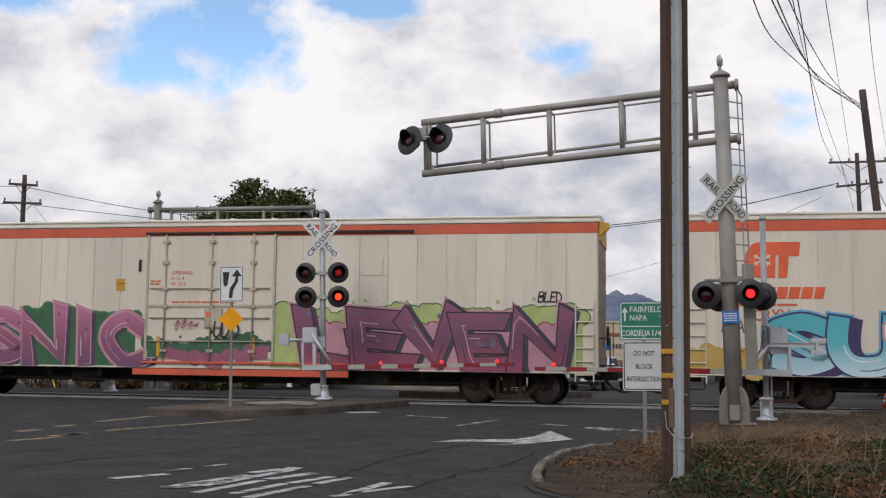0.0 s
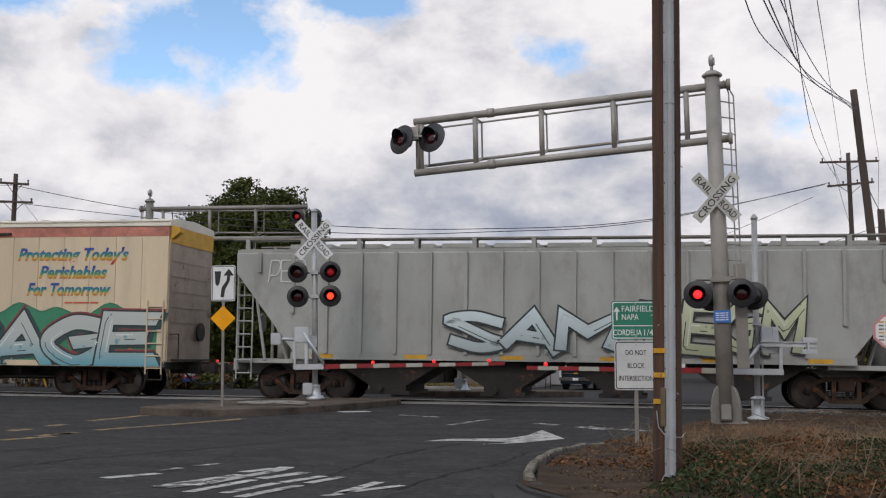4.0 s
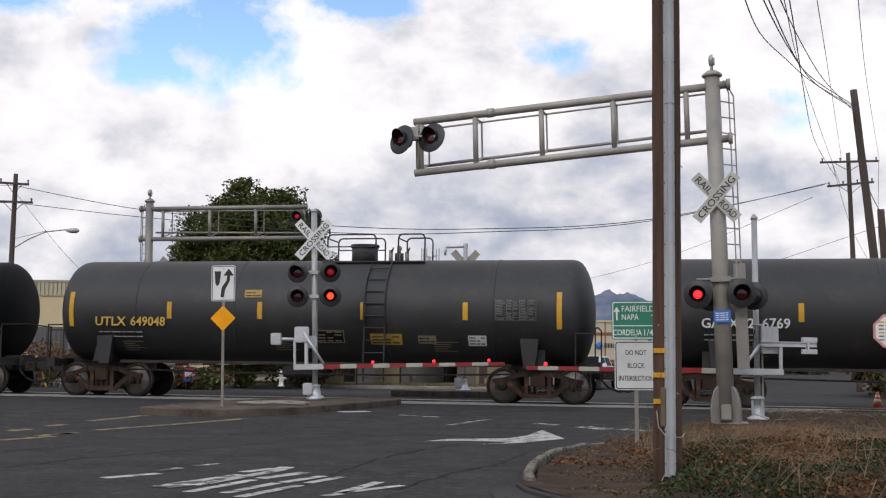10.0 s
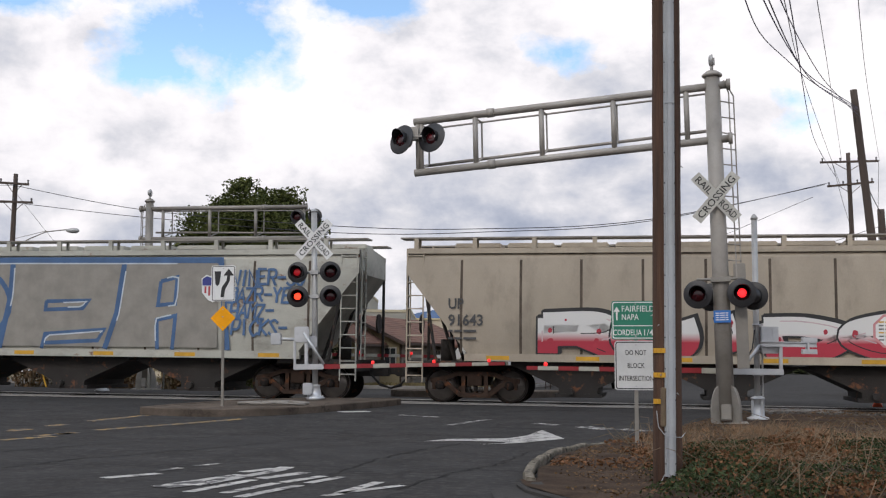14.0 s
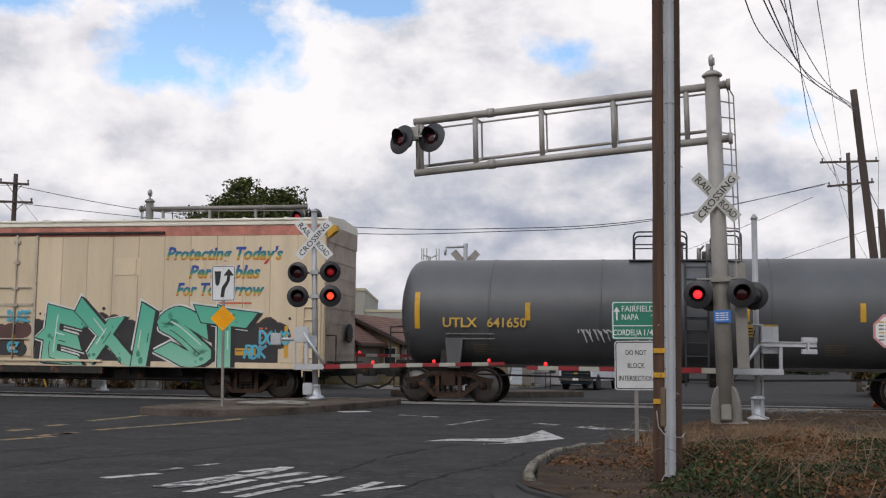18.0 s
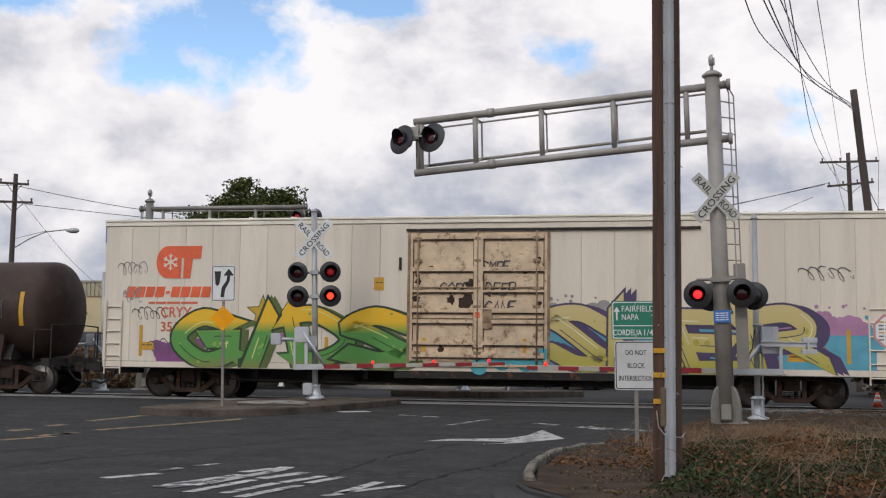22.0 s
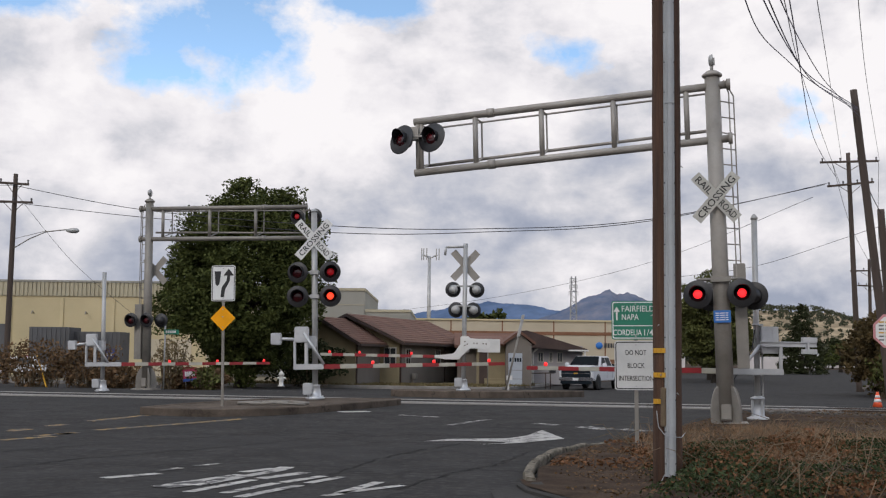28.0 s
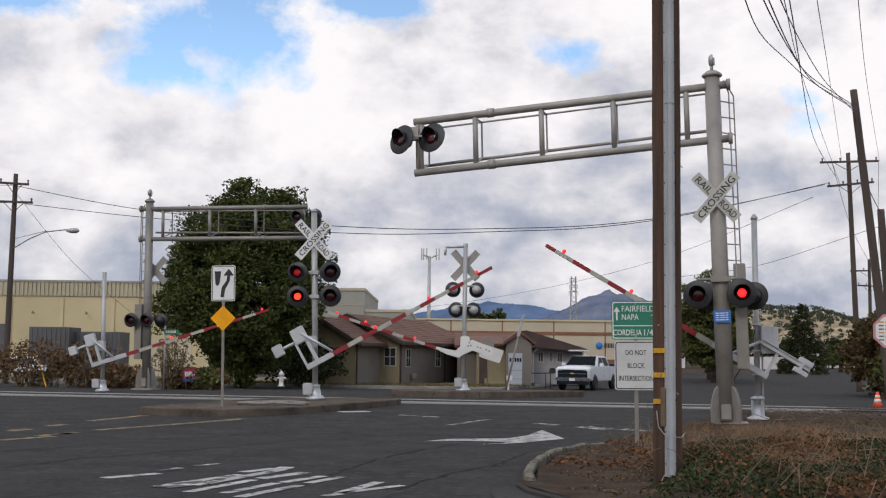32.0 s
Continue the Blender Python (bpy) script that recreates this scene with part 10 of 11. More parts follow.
for pts, rad in (
        (((4.3, 17.0, 7.6), (5.1, 19.5, 7.75), (7.06, 25.4, 8.66), (9.43, 31.35, 9.65), (11.8, 36.3, 10.2), (16.3, 44.9, 11.3)), 0.013),
        (((4.6, 17.0, 7.55), (5.4, 19.5, 7.74), (8.95, 29.4, 9.36), (11.77, 36.3, 10.35), (16.27, 44.9, 11.37)), 0.015),
        (((4.7, 17.0, 7.5), (5.5, 19.5, 7.74), (9.1, 29.4, 9.14), (11.96, 36.3, 10.09), (16.29, 44.9, 11.23)), 0.015),
        (((4.9, 17.0, 7.55), (5.7, 19.5, 7.75), (9.3, 29.4, 9.45), (12.2, 36.3, 10.2), (16.35, 44.9, 11.0)), 0.013),
        (((5.0, 17.2, 7.4), (5.8, 19.5, 7.74), (12.44, 39.3, 10.89), (22.6, 65.4, 11.5)), 0.010),
        (((6.0, 18.6, 8.0), (7.0, 21.4, 8.39), (14.98, 44.2, 12.1), (23.35, 67.2, 13.2)), 0.010),
        (((6.9, 18.8, 8.0), (7.8, 21.4, 8.4), (16.41, 44.2, 12.12), (25.57, 67.2, 13.2)), 0.010),
        (((5.0, 17.2, 7.4), (5.9, 19.5, 7.74), (15.94, 49.3, 11.0), (23.0, 67.2, 12.2)), 0.013),
        (((-23.2, 61.8, 10.35), (-15.5, 59.6, 8.81), (-4.74, 49.7, 6.97), (1.84, 49.7, 6.93), (9.03, 49.6, 7.43), (21.72, 65.3, 11.46)), 0.017),
        (((-22.4, 61.5, 9.3), (-15.5, 59.6, 8.43), (-4.74, 49.7, 6.68), (1.84, 49.7, 6.79), (9.03, 49.6, 7.36), (22.0, 65.6, 11.6)), 0.017),
        (((-23.2, 61.8, 10.35), (-34, 64, 10.6), (-50, 67, 11.2)), 0.015), (((-23.6, 61.8, 9.4), (-34, 64, 9.6), (-50, 67, 10.2)), 0.015),
        (((16.4, 45.6, 11.2), (18.2, 49.4, 9.2), (19.75, 51.9, 8.1)), 0.018), (((22.8, 67.4, 13.3), (29, 82, 11.2), (36, 97.8, 10.2)), 0.014), (((25.6, 67.4, 13.3), (31, 82, 11.2), (37, 97.8, 10.2)), 0.014),
        (((-18.6, 170, 7.6), (-6.1, 150, 7.5), (7.4, 120, 8.1), (18.1, 99.6, 9.9), (22.5, 70, 11.4)), 0.016), (((14, 70, 6.4), (19.2, 69.8, 7.2), (22.9, 59.6, 8.5), (26, 52, 9.2)), 0.013),
        (((-23.0, 61.8, 9.9), (-20.5, 64, 6.4), (-18.0, 68, 3.6)), 0.010)):
    # the thick cables carry the lens's colour fringe as paint
    thick = pts[0][1] < 20 and rad > 0.012
    wire("overhead_wire", pts, rad, "dark sagging overhead cable with violet lens fringe in its colour" if thick else "thin dark overhead cable", "cable_fringed" if thick else "cable")
guy = thing("guy_wire", None, "yellow plastic guard on a guy wire in the brush", "guy wire")
bm = B()
tube(bm, (-16.4, 47.0, 1.4), (-15.1, 44.6, 0.05), 0.035, n=8)
part("guy_guard", bm, M["yellow"], guy)

# ---- buildings ----


def slab(name, x0, x1, y0, y1, z0, z1, material, parent, label=""):
    bm = B()
    box(bm, x0, x1, y0, y1, z0, z1)
    return part(name, bm, material, parent, label)


def window(parent, x, y, z, w, h, frame="trim_white", mull=1):
    """A framed window in a wall that faces -y: frame, glass and glazing bars."""
    bm = B()
    t = 0.06
    o = [(x, z), (x + w, z), (x + w, z + h), (x, z + h)]
    i = [(x + t, z + t), (x + w - t, z + t), (x + w - t, z + h - t), (x + t, z + h - t)]
    ring = [[bm.verts.new((a, yy, c)) for a, c in pts] for pts, yy in ((o, y + 0.02), (o, y - 0.07), (i, y - 0.07), (i, y + 0.02))]
    for a, b in zip(ring, ring[1:] + ring[:1]):
        for k in range(4):
            bm.faces.new([a[k], a[(k + 1) % 4], b[(k + 1) % 4], b[k]])
    wi = part("window", bm, M[frame], parent, "pale framed window")
    for k in range(mull):
        xx = x + w * (k + 1) / (mull + 1)
        slab("glazing_bar", xx - 0.02, xx + 0.02, y - 0.05, y - 0.031, z + t, z + h - t, M[frame], wi)
    if h > 0.8:
        slab("glazing_bar", x + t, x + w - t, y - 0.055, y - 0.032, z + h / 2 - 0.02, z + h / 2 + 0.02, M[frame], wi)
    slab("pane", x + t, x + w - t, y - 0.03, y - 0.01, z + t, z + h - t, M["glass"], wi)
    return wi


wh = thing("warehouse", pose(0, 85, -0.3), "long beige warehouse with ribbed metal band under the roof", "warehouse")
slab("wall", -60, -14.0, 0, 25, 0, 5.9, M["beige_wall"], wh)
for k in range(12):
    slab("pilaster", -58 + k * 3.75, -57.75 + k * 3.75, -0.08, 0, 0, 5.7, M["beige_wall"], wh)
bm = B()
for k in range(150):
    x = -60 + k * 0.306
    box(bm, x, x + 0.2, -0.12, 0.0, 5.9, 6.85)
box(bm, -60, -14, -0.05, 0.05, 5.85, 6.9)
part("ribbed_band", bm, M["beige_band"], wh, "ribbed grey-beige metal band")
slab("roof", -60.1, -13.9, -0.15, 25.1, 6.9, 7.05, M["grey_wall"], wh)
slab("wall_panel", -29.5, -24.2, -0.05, 0, 0.2, 3.0, M["beige_band"], wh)
for xx in (-21.5, -17.2):
    slab("wall_panel", xx, xx + 3.2, -0.04, 0, 0.1, 2.8, M["att_wall"], wh)
slab("roller_door", -34.5, -31.6, -0.06, 0, 0, 3.8, M["bin"], wh, "dark grey roller door")
for xx in (-29.9, -26.0):
    bm = B()
    pipe(bm, [(xx, -0.05, 4.6), (xx, -0.45, 4.75), (xx, -0.55, 4.55)], 0.04, 6)
    part("wall_lamp", bm, M["greige"], wh)
bm = B()
box(bm, -30.5, -30.15, -0.08, 0, 0.9, 1.5)
part("wall_notice", bm, spray(0.28, 0.03, 0.10), wh, "small dark red notice")
wg = thing("warehouse", pose(0, 88, -0.3), "grey flat-roofed warehouse block behind the house", "warehouse")
slab("wall", -14, -5.9, 0, 18, 0, 6.7, M["grey_wall"], wg)
slab("parapet", -14.05, -5.85, -0.06, 18.05, 6.7, 6.9, M["beige_band"], wg)
slab("lower_wall", -5.85, -2.4, 0, 16, 0, 5.1, M["grey_wall"], wg)
slab("lower_parapet", -5.85, -2.35, -0.06, 16, 5.1, 5.3, M["beige_band"], wg)
slab("lower_wall", -2.35, -0.7, 1.0, 14, 0, 4.3, M["grey_wall"], wg)
for z in (2.6, 4.2, 5.6):
    slab("cladding_joint", -14, -5.9, -0.02, 0, z, z + 0.05, M["beige_band"], wg)
for k, (xx, w, h, c) in enumerate(((-26.3, 2.55, 3.25, "bin"), (-23.9, 3.1, 3.0, "bin"))):
    ct_ = thing("storage_container", pose(xx, 74 + k, -0.3), "dark grey steel storage container behind the brush", "container")
    slab("shell", 0, w, 0, 2.4, 0.1, 0.1 + h, M[c], ct_)
    bm = B()
    for j in range(int(w / 0.3)):
        box(bm, 0.1 + j * 0.3, 0.22 + j * 0.3, -0.04, 0, 0.2, h)
    part("corrugation", bm, M[c], ct_)


def gable(bm, x0, x1, y0, y1, z0, zr, over=0.4, along="x"):
    """A pitched roof with thickness and overhang; the ridge runs along x or y."""
    if along == "x":
        ym = (y0 + y1) / 2
        prism(bm, [(y0 - over, z0 - 0.12), (y0 - over, z0 + 0.04), (ym, zr + 0.1), (y1 + over, z0 + 0.04), (y1 + over, z0 - 0.12), (ym, zr - 0.08)], "x", x0 - over, x1 + over)
    else:
        xm = (x0 + x1) / 2
        prism(bm, [(x0 - over, z0 - 0.12), (x0 - over, z0 + 0.04), (xm, zr + 0.1), (x1 + over, z0 + 0.04), (x1 + over, z0 - 0.12), (xm, zr - 0.08)], "y", y0 - over, y1 + over)
    return bm


def side_courses(house, x_eave, x_ridge, y0, y1, z0, zr, n=12):
    """Shingle courses on a slope that rises from x_eave to x_ridge, each a thin step."""
    for k in range(n):
        a, b = k / n, min(1.0, (k + 1.06) / n)
        xa, xb = x_eave + (x_ridge - x_eave) * a, x_eave + (x_ridge - x_eave) * b
        za, zb = z0 + (zr - z0) * a, z0 + (zr - z0) * b
        bm = B()
        vs = [bm.verts.new(p) for p in ((xa, y0, za + 0.04), (xa, y1, za + 0.04), (xb, y1, zb + 0.015), (xb, y0, zb + 0.015), (xa, y0, za), (xa, y1, za))]
        bm.faces.new(vs[:4])
        bm.faces.new([vs[4], vs[5], vs[1], vs[0]])
        part("shingle_course", bm, M["shingle"], house)


def gabled_block(house, x0, x1, y0, y1, ze, zr, over=0.45):
    """A block whose gable end faces the street: tan front, grey side, rakes, eaves and shingled slopes."""
    xm = (x0 + x1) / 2
    bm = B()
    prism(bm, [(x0, 0), (x1, 0), (x1, ze), (xm, zr - 0.1), (x0, ze)], "y", y0, y0 + 0.2)
    part("gable_wall", bm, M["tan_wall"], house, "tan stucco gable wall")
    slab("side_wall", x1 - 0.2, x1 + 0.003, y0 + 0.2, y1, 0, ze, M["house_wall"], house, "grey stucco side wall")
    slab("side_wall", x0, x0 + 0.2, y0 + 0.2, y1, 0, ze, M["house_wall"], house)
    drop = over * (zr - ze) / (x1 - xm)
    bm = B()
    prism(bm, [(x0 - over, ze - drop), (x0 - over, ze - drop + 0.14), (xm, zr + 0.14), (x1 + over, ze - drop + 0.14), (x1 + over, ze - drop), (xm, zr)], "y", y0 - over, y1)
    part("roof", bm, M["shingle"], house, "brown shingle roof")
    side_courses(house, x1 + over, xm, y0 - over, y1, ze - drop + 0.142, zr + 0.142)
    bm = B()
    for xa, xb in ((x1 + over + 0.01, xm), (x0 - over - 0.01, xm)):
        prism(bm, [(xa, ze - drop - 0.04), (xa, ze - drop + 0.15), (xb, zr + 0.15), (xb, zr - 0.04)], "y", y0 - over - 0.05, y0 - over - 0.003)
    part("rake_board", bm, M["trim_brown"], house, "dark brown rake board")
    bm = B()
    box(bm, x1 + over + 0.003, x1 + over + 0.09, y0 - over, y1, ze - drop - 0.02, ze - drop + 0.10)
    part("gutter", bm, M["trim_brown"], house, "dark gutter")


def side_window(house, x, y, z, w, h):
    """A window in a wall that looks along +x."""
    wi = window(house, y, 0, z, w, h, "window_trim")
    wi.matrix_basis = pose(x, 0, 0, 0, 0, 90)


M["cottage_wall"] = mat("grey_lilac_siding", (0.33, 0.315, 0.325), 0.8, vary=0.06, size=2, bump=0.1)
M["shingle_dark"] = mat("dark_brown_shingle", (0.065, 0.042, 0.036), 0.9, vary=0.15, size=1.5, bump=0.3, grain=12)
M["garage_paint"] = mat("blue_grey_door_paint", (0.36, 0.39, 0.43), 0.6, vary=0.06, size=1, bump=0.05)
M["window_trim"] = mat("dull_white_window_trim", (0.42, 0.40, 0.36), 0.6, vary=0.06, bump=0.03)
ho = thing("house", pose(-2.45, 67.2, -0.30, 0, 0, -20), "low tan and grey stucco house with brown shingle gables", "house")
gabled_block(ho, -6.4, 0.0, 0.0, 13.0, 2.62, 4.05)
gabled_block(ho, -5.4, -1.2, -3.5, -0.02, 2.55, 3.75)
window(ho, -0.95, 0.0, 1.15, 0.78, 1.1, "window_trim")
window(ho, -5.0, -3.5, 1.1, 0.75, 1.1, "window_trim")
for y, w in ((0.9, 0.8), (5.9, 0.9)):
    side_window(ho, 0.003, y, 1.1, w, 1.1)
for x, y in ((0.06, 0.1), (-1.14, -3.4), (0.06, 7.6)):
    bm = B()
    tube(bm, (x, y, 0.05), (x, y, 2.4), 0.045, n=8)
    part("downpipe", bm, M["trim_brown"], ho)
for x, y0, y1 in ((0.006, 0.2, 13.0), (-1.194, -3.3, -0.02)):
    slab("plinth", x, x + 0.05, y0, y1, 0.0, 0.18, M["concrete_dark"], ho)
bm = B()
box(bm, 0.10, 0.36, 1.7, 2.05, 0.42, 0.74, bev=0.02)
tube(bm, (0.2, 1.8, 0), (0.2, 1.8, 0.45), 0.03, n=6)
part("gas_meter", bm, M["greige"], ho)
gr_h = thing("garage", pose(0, 0, -0.30), "low brown-roofed garage and porch beside the house", "garage")
HY = 68.5
slab("back_wall", 1.0, 5.2, 73.5, 79, 0, 2.6, M["house_wall"], gr_h)
bm = B()
gable(bm, 1.2, 5.2, 73.4, 79, 2.45, 3.25)
part("back_roof", bm, M["shingle"], gr_h, "brown shingle roof")
bm = B()
gable(bm, 3.78, 5.22, HY - 1.2, HY + 5, 2.6, 3.22, 0.2, "y")
part("garage_roof", bm, M["shingle"], gr_h)
bm = B()
prism(bm, [(3.72, 0), (5.2, 0), (5.2, 2.55), (4.5, 3.15), (3.72, 2.55)], "y", HY - 1.2, HY + 5)
part("garage_wall", bm, M["house_wall"], gr_h)
gd = slab("garage_door", 3.86, 4.66, HY - 1.26, HY - 1.2, 0.02, 2.0, M["garage_paint"], gr_h, "blue-grey panelled garage door")
for k in range(5):
    slab("door_pane", 3.92 + k * 0.145, 4.02 + k * 0.145, HY - 1.275, HY - 1.26, 1.5, 1.72, M["windscreen"], gd)
for zz in (0.5, 1.0):
    slab("door_joint", 3.87, 4.65, HY - 1.265, HY - 1.26, zz, zz + 0.03, M["greige"], gd)
slab("porch_wall", 2.05, 3.72, HY - 0.35, HY + 0.3, 0.0, 2.45, M["tan_wall"], gr_h, "tan stucco porch wall")
bm = B()
prism(bm, [(HY - 0.9, 2.42), (HY - 0.9, 2.54), (HY + 5.5, 3.1), (HY + 5.5, 2.98)], "x", 1.5, 3.77)
part("porch_roof", bm, M["shingle"], gr_h, "brown shingle porch roof")
slab("front_door", 2.2, 2.7, HY - 0.40, HY - 0.35, 0.1, 2.1, M["trim_brown"], gr_h, "dark brown front door")
for k in range(3):
    slab("step", 2.5, 3.7, HY - 1.3 + 0.3 * k, HY - 0.36, 0.0, 0.17 * (k + 1), M["tan_wall"], gr_h)
h2 = thing("house", pose(0, 0, -0.25), "grey-lilac cottage with dark brown roof and white trim", "house")
slab("wall", 5.0, 9.2, 76, 83, 0, 2.5, M["cottage_wall"], h2)
bm = B()
prism(bm, [(4.5, 2.45), (4.5, 2.6), (5.0, 3.42), (5.5, 3.48), (9.45, 2.3), (9.45, 2.15)], "y", 75.2, 83.5)
part("roof", bm, M["shingle_dark"], h2, "dark brown shingle roof")
slab("porch_fascia", 8.2, 9.5, 75.1, 75.2, 2.16, 2.26, M["trim_white"], h2)
slab("side_wall", 4.95, 5.9, 75.8, 76, 0, 2.4, M["trim_white"], h2)
for xx, ww in ((6.26, 0.40), (7.0, 0.28), (7.52, 0.40)):
    window(h2, xx, 76, 1.42, ww, 0.68, "window_trim")
bm = B()
pipe(bm, [(5.95, 75.75, 0.1), (5.95, 75.75, 2.05), (6.2, 75.3, 2.3)], 0.05, 6)
part("downpipe", bm, M["trim_white"], h2)
slab("porch_post", 9.2, 9.32, 75.2, 75.32, 0, 2.2, M["trim_white"], h2)
st = thing("store", pose(0, 140, 0.0), "long low cream store with brown band and small round sign", "store")
slab("wall", -3.5, 27, 0, 20, 0, 6.0, M["att_wall"], st)
slab("coping", -3.6, 27.1, -0.15, 20, 6.0, 6.2, M["beige_wall"], st)
slab("brown_band", -3.5, 27, -0.06, 0, 4.35, 4.75, M["brown_line"], st)
slab("brown_band", 14, 27, -0.06, 0, 1.0, 1.5, M["brown_line"], st)
for k in range(5):
    slab("panel_joint", 1 + k * 6.2, 1.15 + k * 6.2, -0.03, 0, 0, 6.0, M["brown_line"], st)
bm = B()
lathe(bm, [(0.05, -0.2), (0.36, -0.2), (0.42, -0.1), (0.42, 0)], "y", (18.95, 0, 3.15), 20)
part("round_sign", bm, M["sign_blue"], st, "blue round sign")
bars("sign_bars", 19.55, -0.05, 2.9, [0.3, 0.25, 0.25, 0.25], 0.55, M["label_dark"], st, 0.1)
for k in range(3):
    slab("shop_window", 15 + k * 4, 18 + k * 4, -0.1, 0, 0.2, 0.98, M["glass"], st)
gs = thing("filling_station", pose(58.9, 195, 0.2), "white flat canopy on posts over the far forecourt", "canopy")
slab("canopy", 0.6, 4.4, 0, 8, 2.2, 2.8, M["trim_white"], gs)
for xx in (0.9, 3.8):
    slab("post", xx, xx + 0.25, 1, 1.25, 0, 2.2, M["trim_white"], gs)
slab("kiosk", -5, 1.6, 9, 13, 0, 2.2, M["house_pale"], gs)
for x, y, h, w in ((36, 215, 3.0, 9), (80, 270, 3.4, 7), (70, 300, 4.6, 5), (102, 300, 4.0, 20)):
    fb = thing("low_building", pose(x, y, 0.2), "distant low pale building by the street", "building")
    slab("wall", 0, w, 0, 8, 0, h, M["house_pale"], fb)
    slab("roof", -0.4, w + 0.4, -0.4, 8.4, h, h + 0.5, M["trim_brown"], fb)

# masts on the skyline
cell = thing("antenna_mast", pose(-1.75, 150, 0.0), "slim grey antenna mast with panel antennas", "antenna mast")
bm = B()
tube(bm, (0, 0, 0), (0, 0, 14.6), 0.28, 0.2, 12)
part("mast", bm, M["galv"], cell)
for k, dx in enumerate((-1.0, -0.75, -0.35, 0.9, 1.25)):
    bm = B()
    box(bm, dx - 0.07, dx + 0.07, -0.2, 0, 14.1, 15.6)
    tube(bm, (0, 0, 14.3), (dx, -0.1, 14.8), 0.05, n=6)
    part("panel_antenna", bm, M["galv"], cell)
lat = thing("lattice_tower", pose(28.3, 250, 0.0), "distant steel lattice tower", "lattice tower")
bm = B()
for sx in (-1, 1):
    for sy in (-1, 1):
        tube(bm, (sx * 0.9, sy * 0.9, 0), (sx * 0.45, sy * 0.45, 19.5), 0.09, n=4)
for k in range(16):
    z0, z1 = k * 1.2, (k + 1) * 1.2
    w0, w1 = 0.9 - 0.45 * z0 / 19.5, 0.9 - 0.45 * z1 / 19.5
    tube(bm, (-w0, -w0, z0), (w1, -w1, z1), 0.05, n=4)
    tube(bm, (w0, -w0, z0), (-w1, -w1, z1), 0.05, n=4)
for z, w in ((16.2, 0.95), (17.6, 0.85), (19.0, 0.75)):
    tube(bm, (-w, 0, z), (w, 0, z), 0.07, n=4)
    for sx in (-1, 1):
        tube(bm, (sx * w, 0, z), (sx * w, 0, z - 0.9), 0.05, n=4)
for z in range(2, 20, 3):
    tube(bm, (-0.85 + 0.021 * z, -0.85 + 0.021 * z, z), (0.85 - 0.021 * z, -0.85 + 0.021 * z, z), 0.05, n=4)
part("lattice", bm, M["galv"], lat)


# ---- distance ----
def ridge(name, dist, profile, material, label, depth=200, seed=1, rough=1.0):
    """A hill: rows of falling height behind a bumpy crest. profile: (x, height) knots of the crest."""
    bm = B()
    xs_ = np.linspace(profile[0][0], profile[-1][0], 300)
    kx, kz = zip(*profile)
    cr = np.interp(xs_, kx, kz)
    rows = []
    for j, (dy, s) in enumerate(((-depth, 0.0), (-depth * 0.7, 0.34), (-depth * 0.4, 0.66), (-depth * 0.15, 0.9), (0, 1.0), (depth, 0.0))):
        rows.append([bm.verts.new((x, dist + dy, -2 + (c + 2) * s * (1 + 0.12 * rough * noise.noise(Vector((x / depth * 3, j * 1.7, seed)))) + (rough * c * (0.035 * noise.noise(Vector((x / depth * 14, j, seed + 3))) + 0.018 * noise.noise(Vector((x / depth * 45, j * 3, seed + 6)))) if s else 0))) for x, c in zip(xs_, cr)])
    for a, b in zip(rows, rows[1:]):
        for k in range(len(a) - 1):
            bm.faces.new([a[k], a[k + 1], b[k + 1], b[k]]).smooth = True
    return tagged(link(name, bm, material), label, "hills", kind="structure")


# no air between: the haze on these two ranges is only their paint
ridge("backdrop_mountains", 3200, ((-300, 60), (-170, 92), (-69, 122), (25, 140), (150, 160), (228, 163), (275, 151), (314, 137), (420, 140), (560, 120), (800, 90), (1400, 60)), M["hill_far"], "mountain range on the horizon, blue haze painted into it", 500, 2)
ridge("backdrop_ridge", 2700, ((170, 70), (232, 105), (298, 124), (350, 145), (390, 158), (407, 152), (436, 155), (482, 138), (560, 110), (700, 70)), M["hill_tan"], "brown mountain with haze and blue shade painted in", 400, 5)
ridge("backdrop_hill", 900, ((140, 10), (190, 36), (240, 45), (290, 44), (330, 30), (380, 14), (460, 4)), M["hill_near"], "dry golden hillside with scattered oaks", 220, 9)
r2 = np.random.RandomState(4)
pts = []
for k in range(800):
    x = r2.uniform(170, 400)
    c = np.interp(x, (140, 190, 240, 290, 330, 380, 460), (10, 36, 45, 44, 30, 14, 4))
    s = r2.uniform(0, 1) ** (0.7 if k % 3 else 0.15)
    big = r2.uniform(0.7, 3.0)
    for j in range(40):
        d = r2.normal(size=3)
        d *= big * r2.uniform(0.4, 1) / np.linalg.norm(d)
        pts.append((x + d[0] * 1.3, 900 - 220 * np.interp(s, (0, 0.34, 0.66, 0.9, 1), (1, 0.7, 0.4, 0.15, 0)) + d[1], -2 + (c + 2) * s + 0.5 * big + d[2] * 0.8))
# the haze over these oaks is put into their leaf colour
tagged(leaf_mesh("hillside_oaks", np.array(pts), r2.uniform(0.8, 1.5, len(pts)), M["leaf_hazy"], 5), "scattered dark oaks on the hillside, leaves paled by painted haze", "trees", kind="stuff")


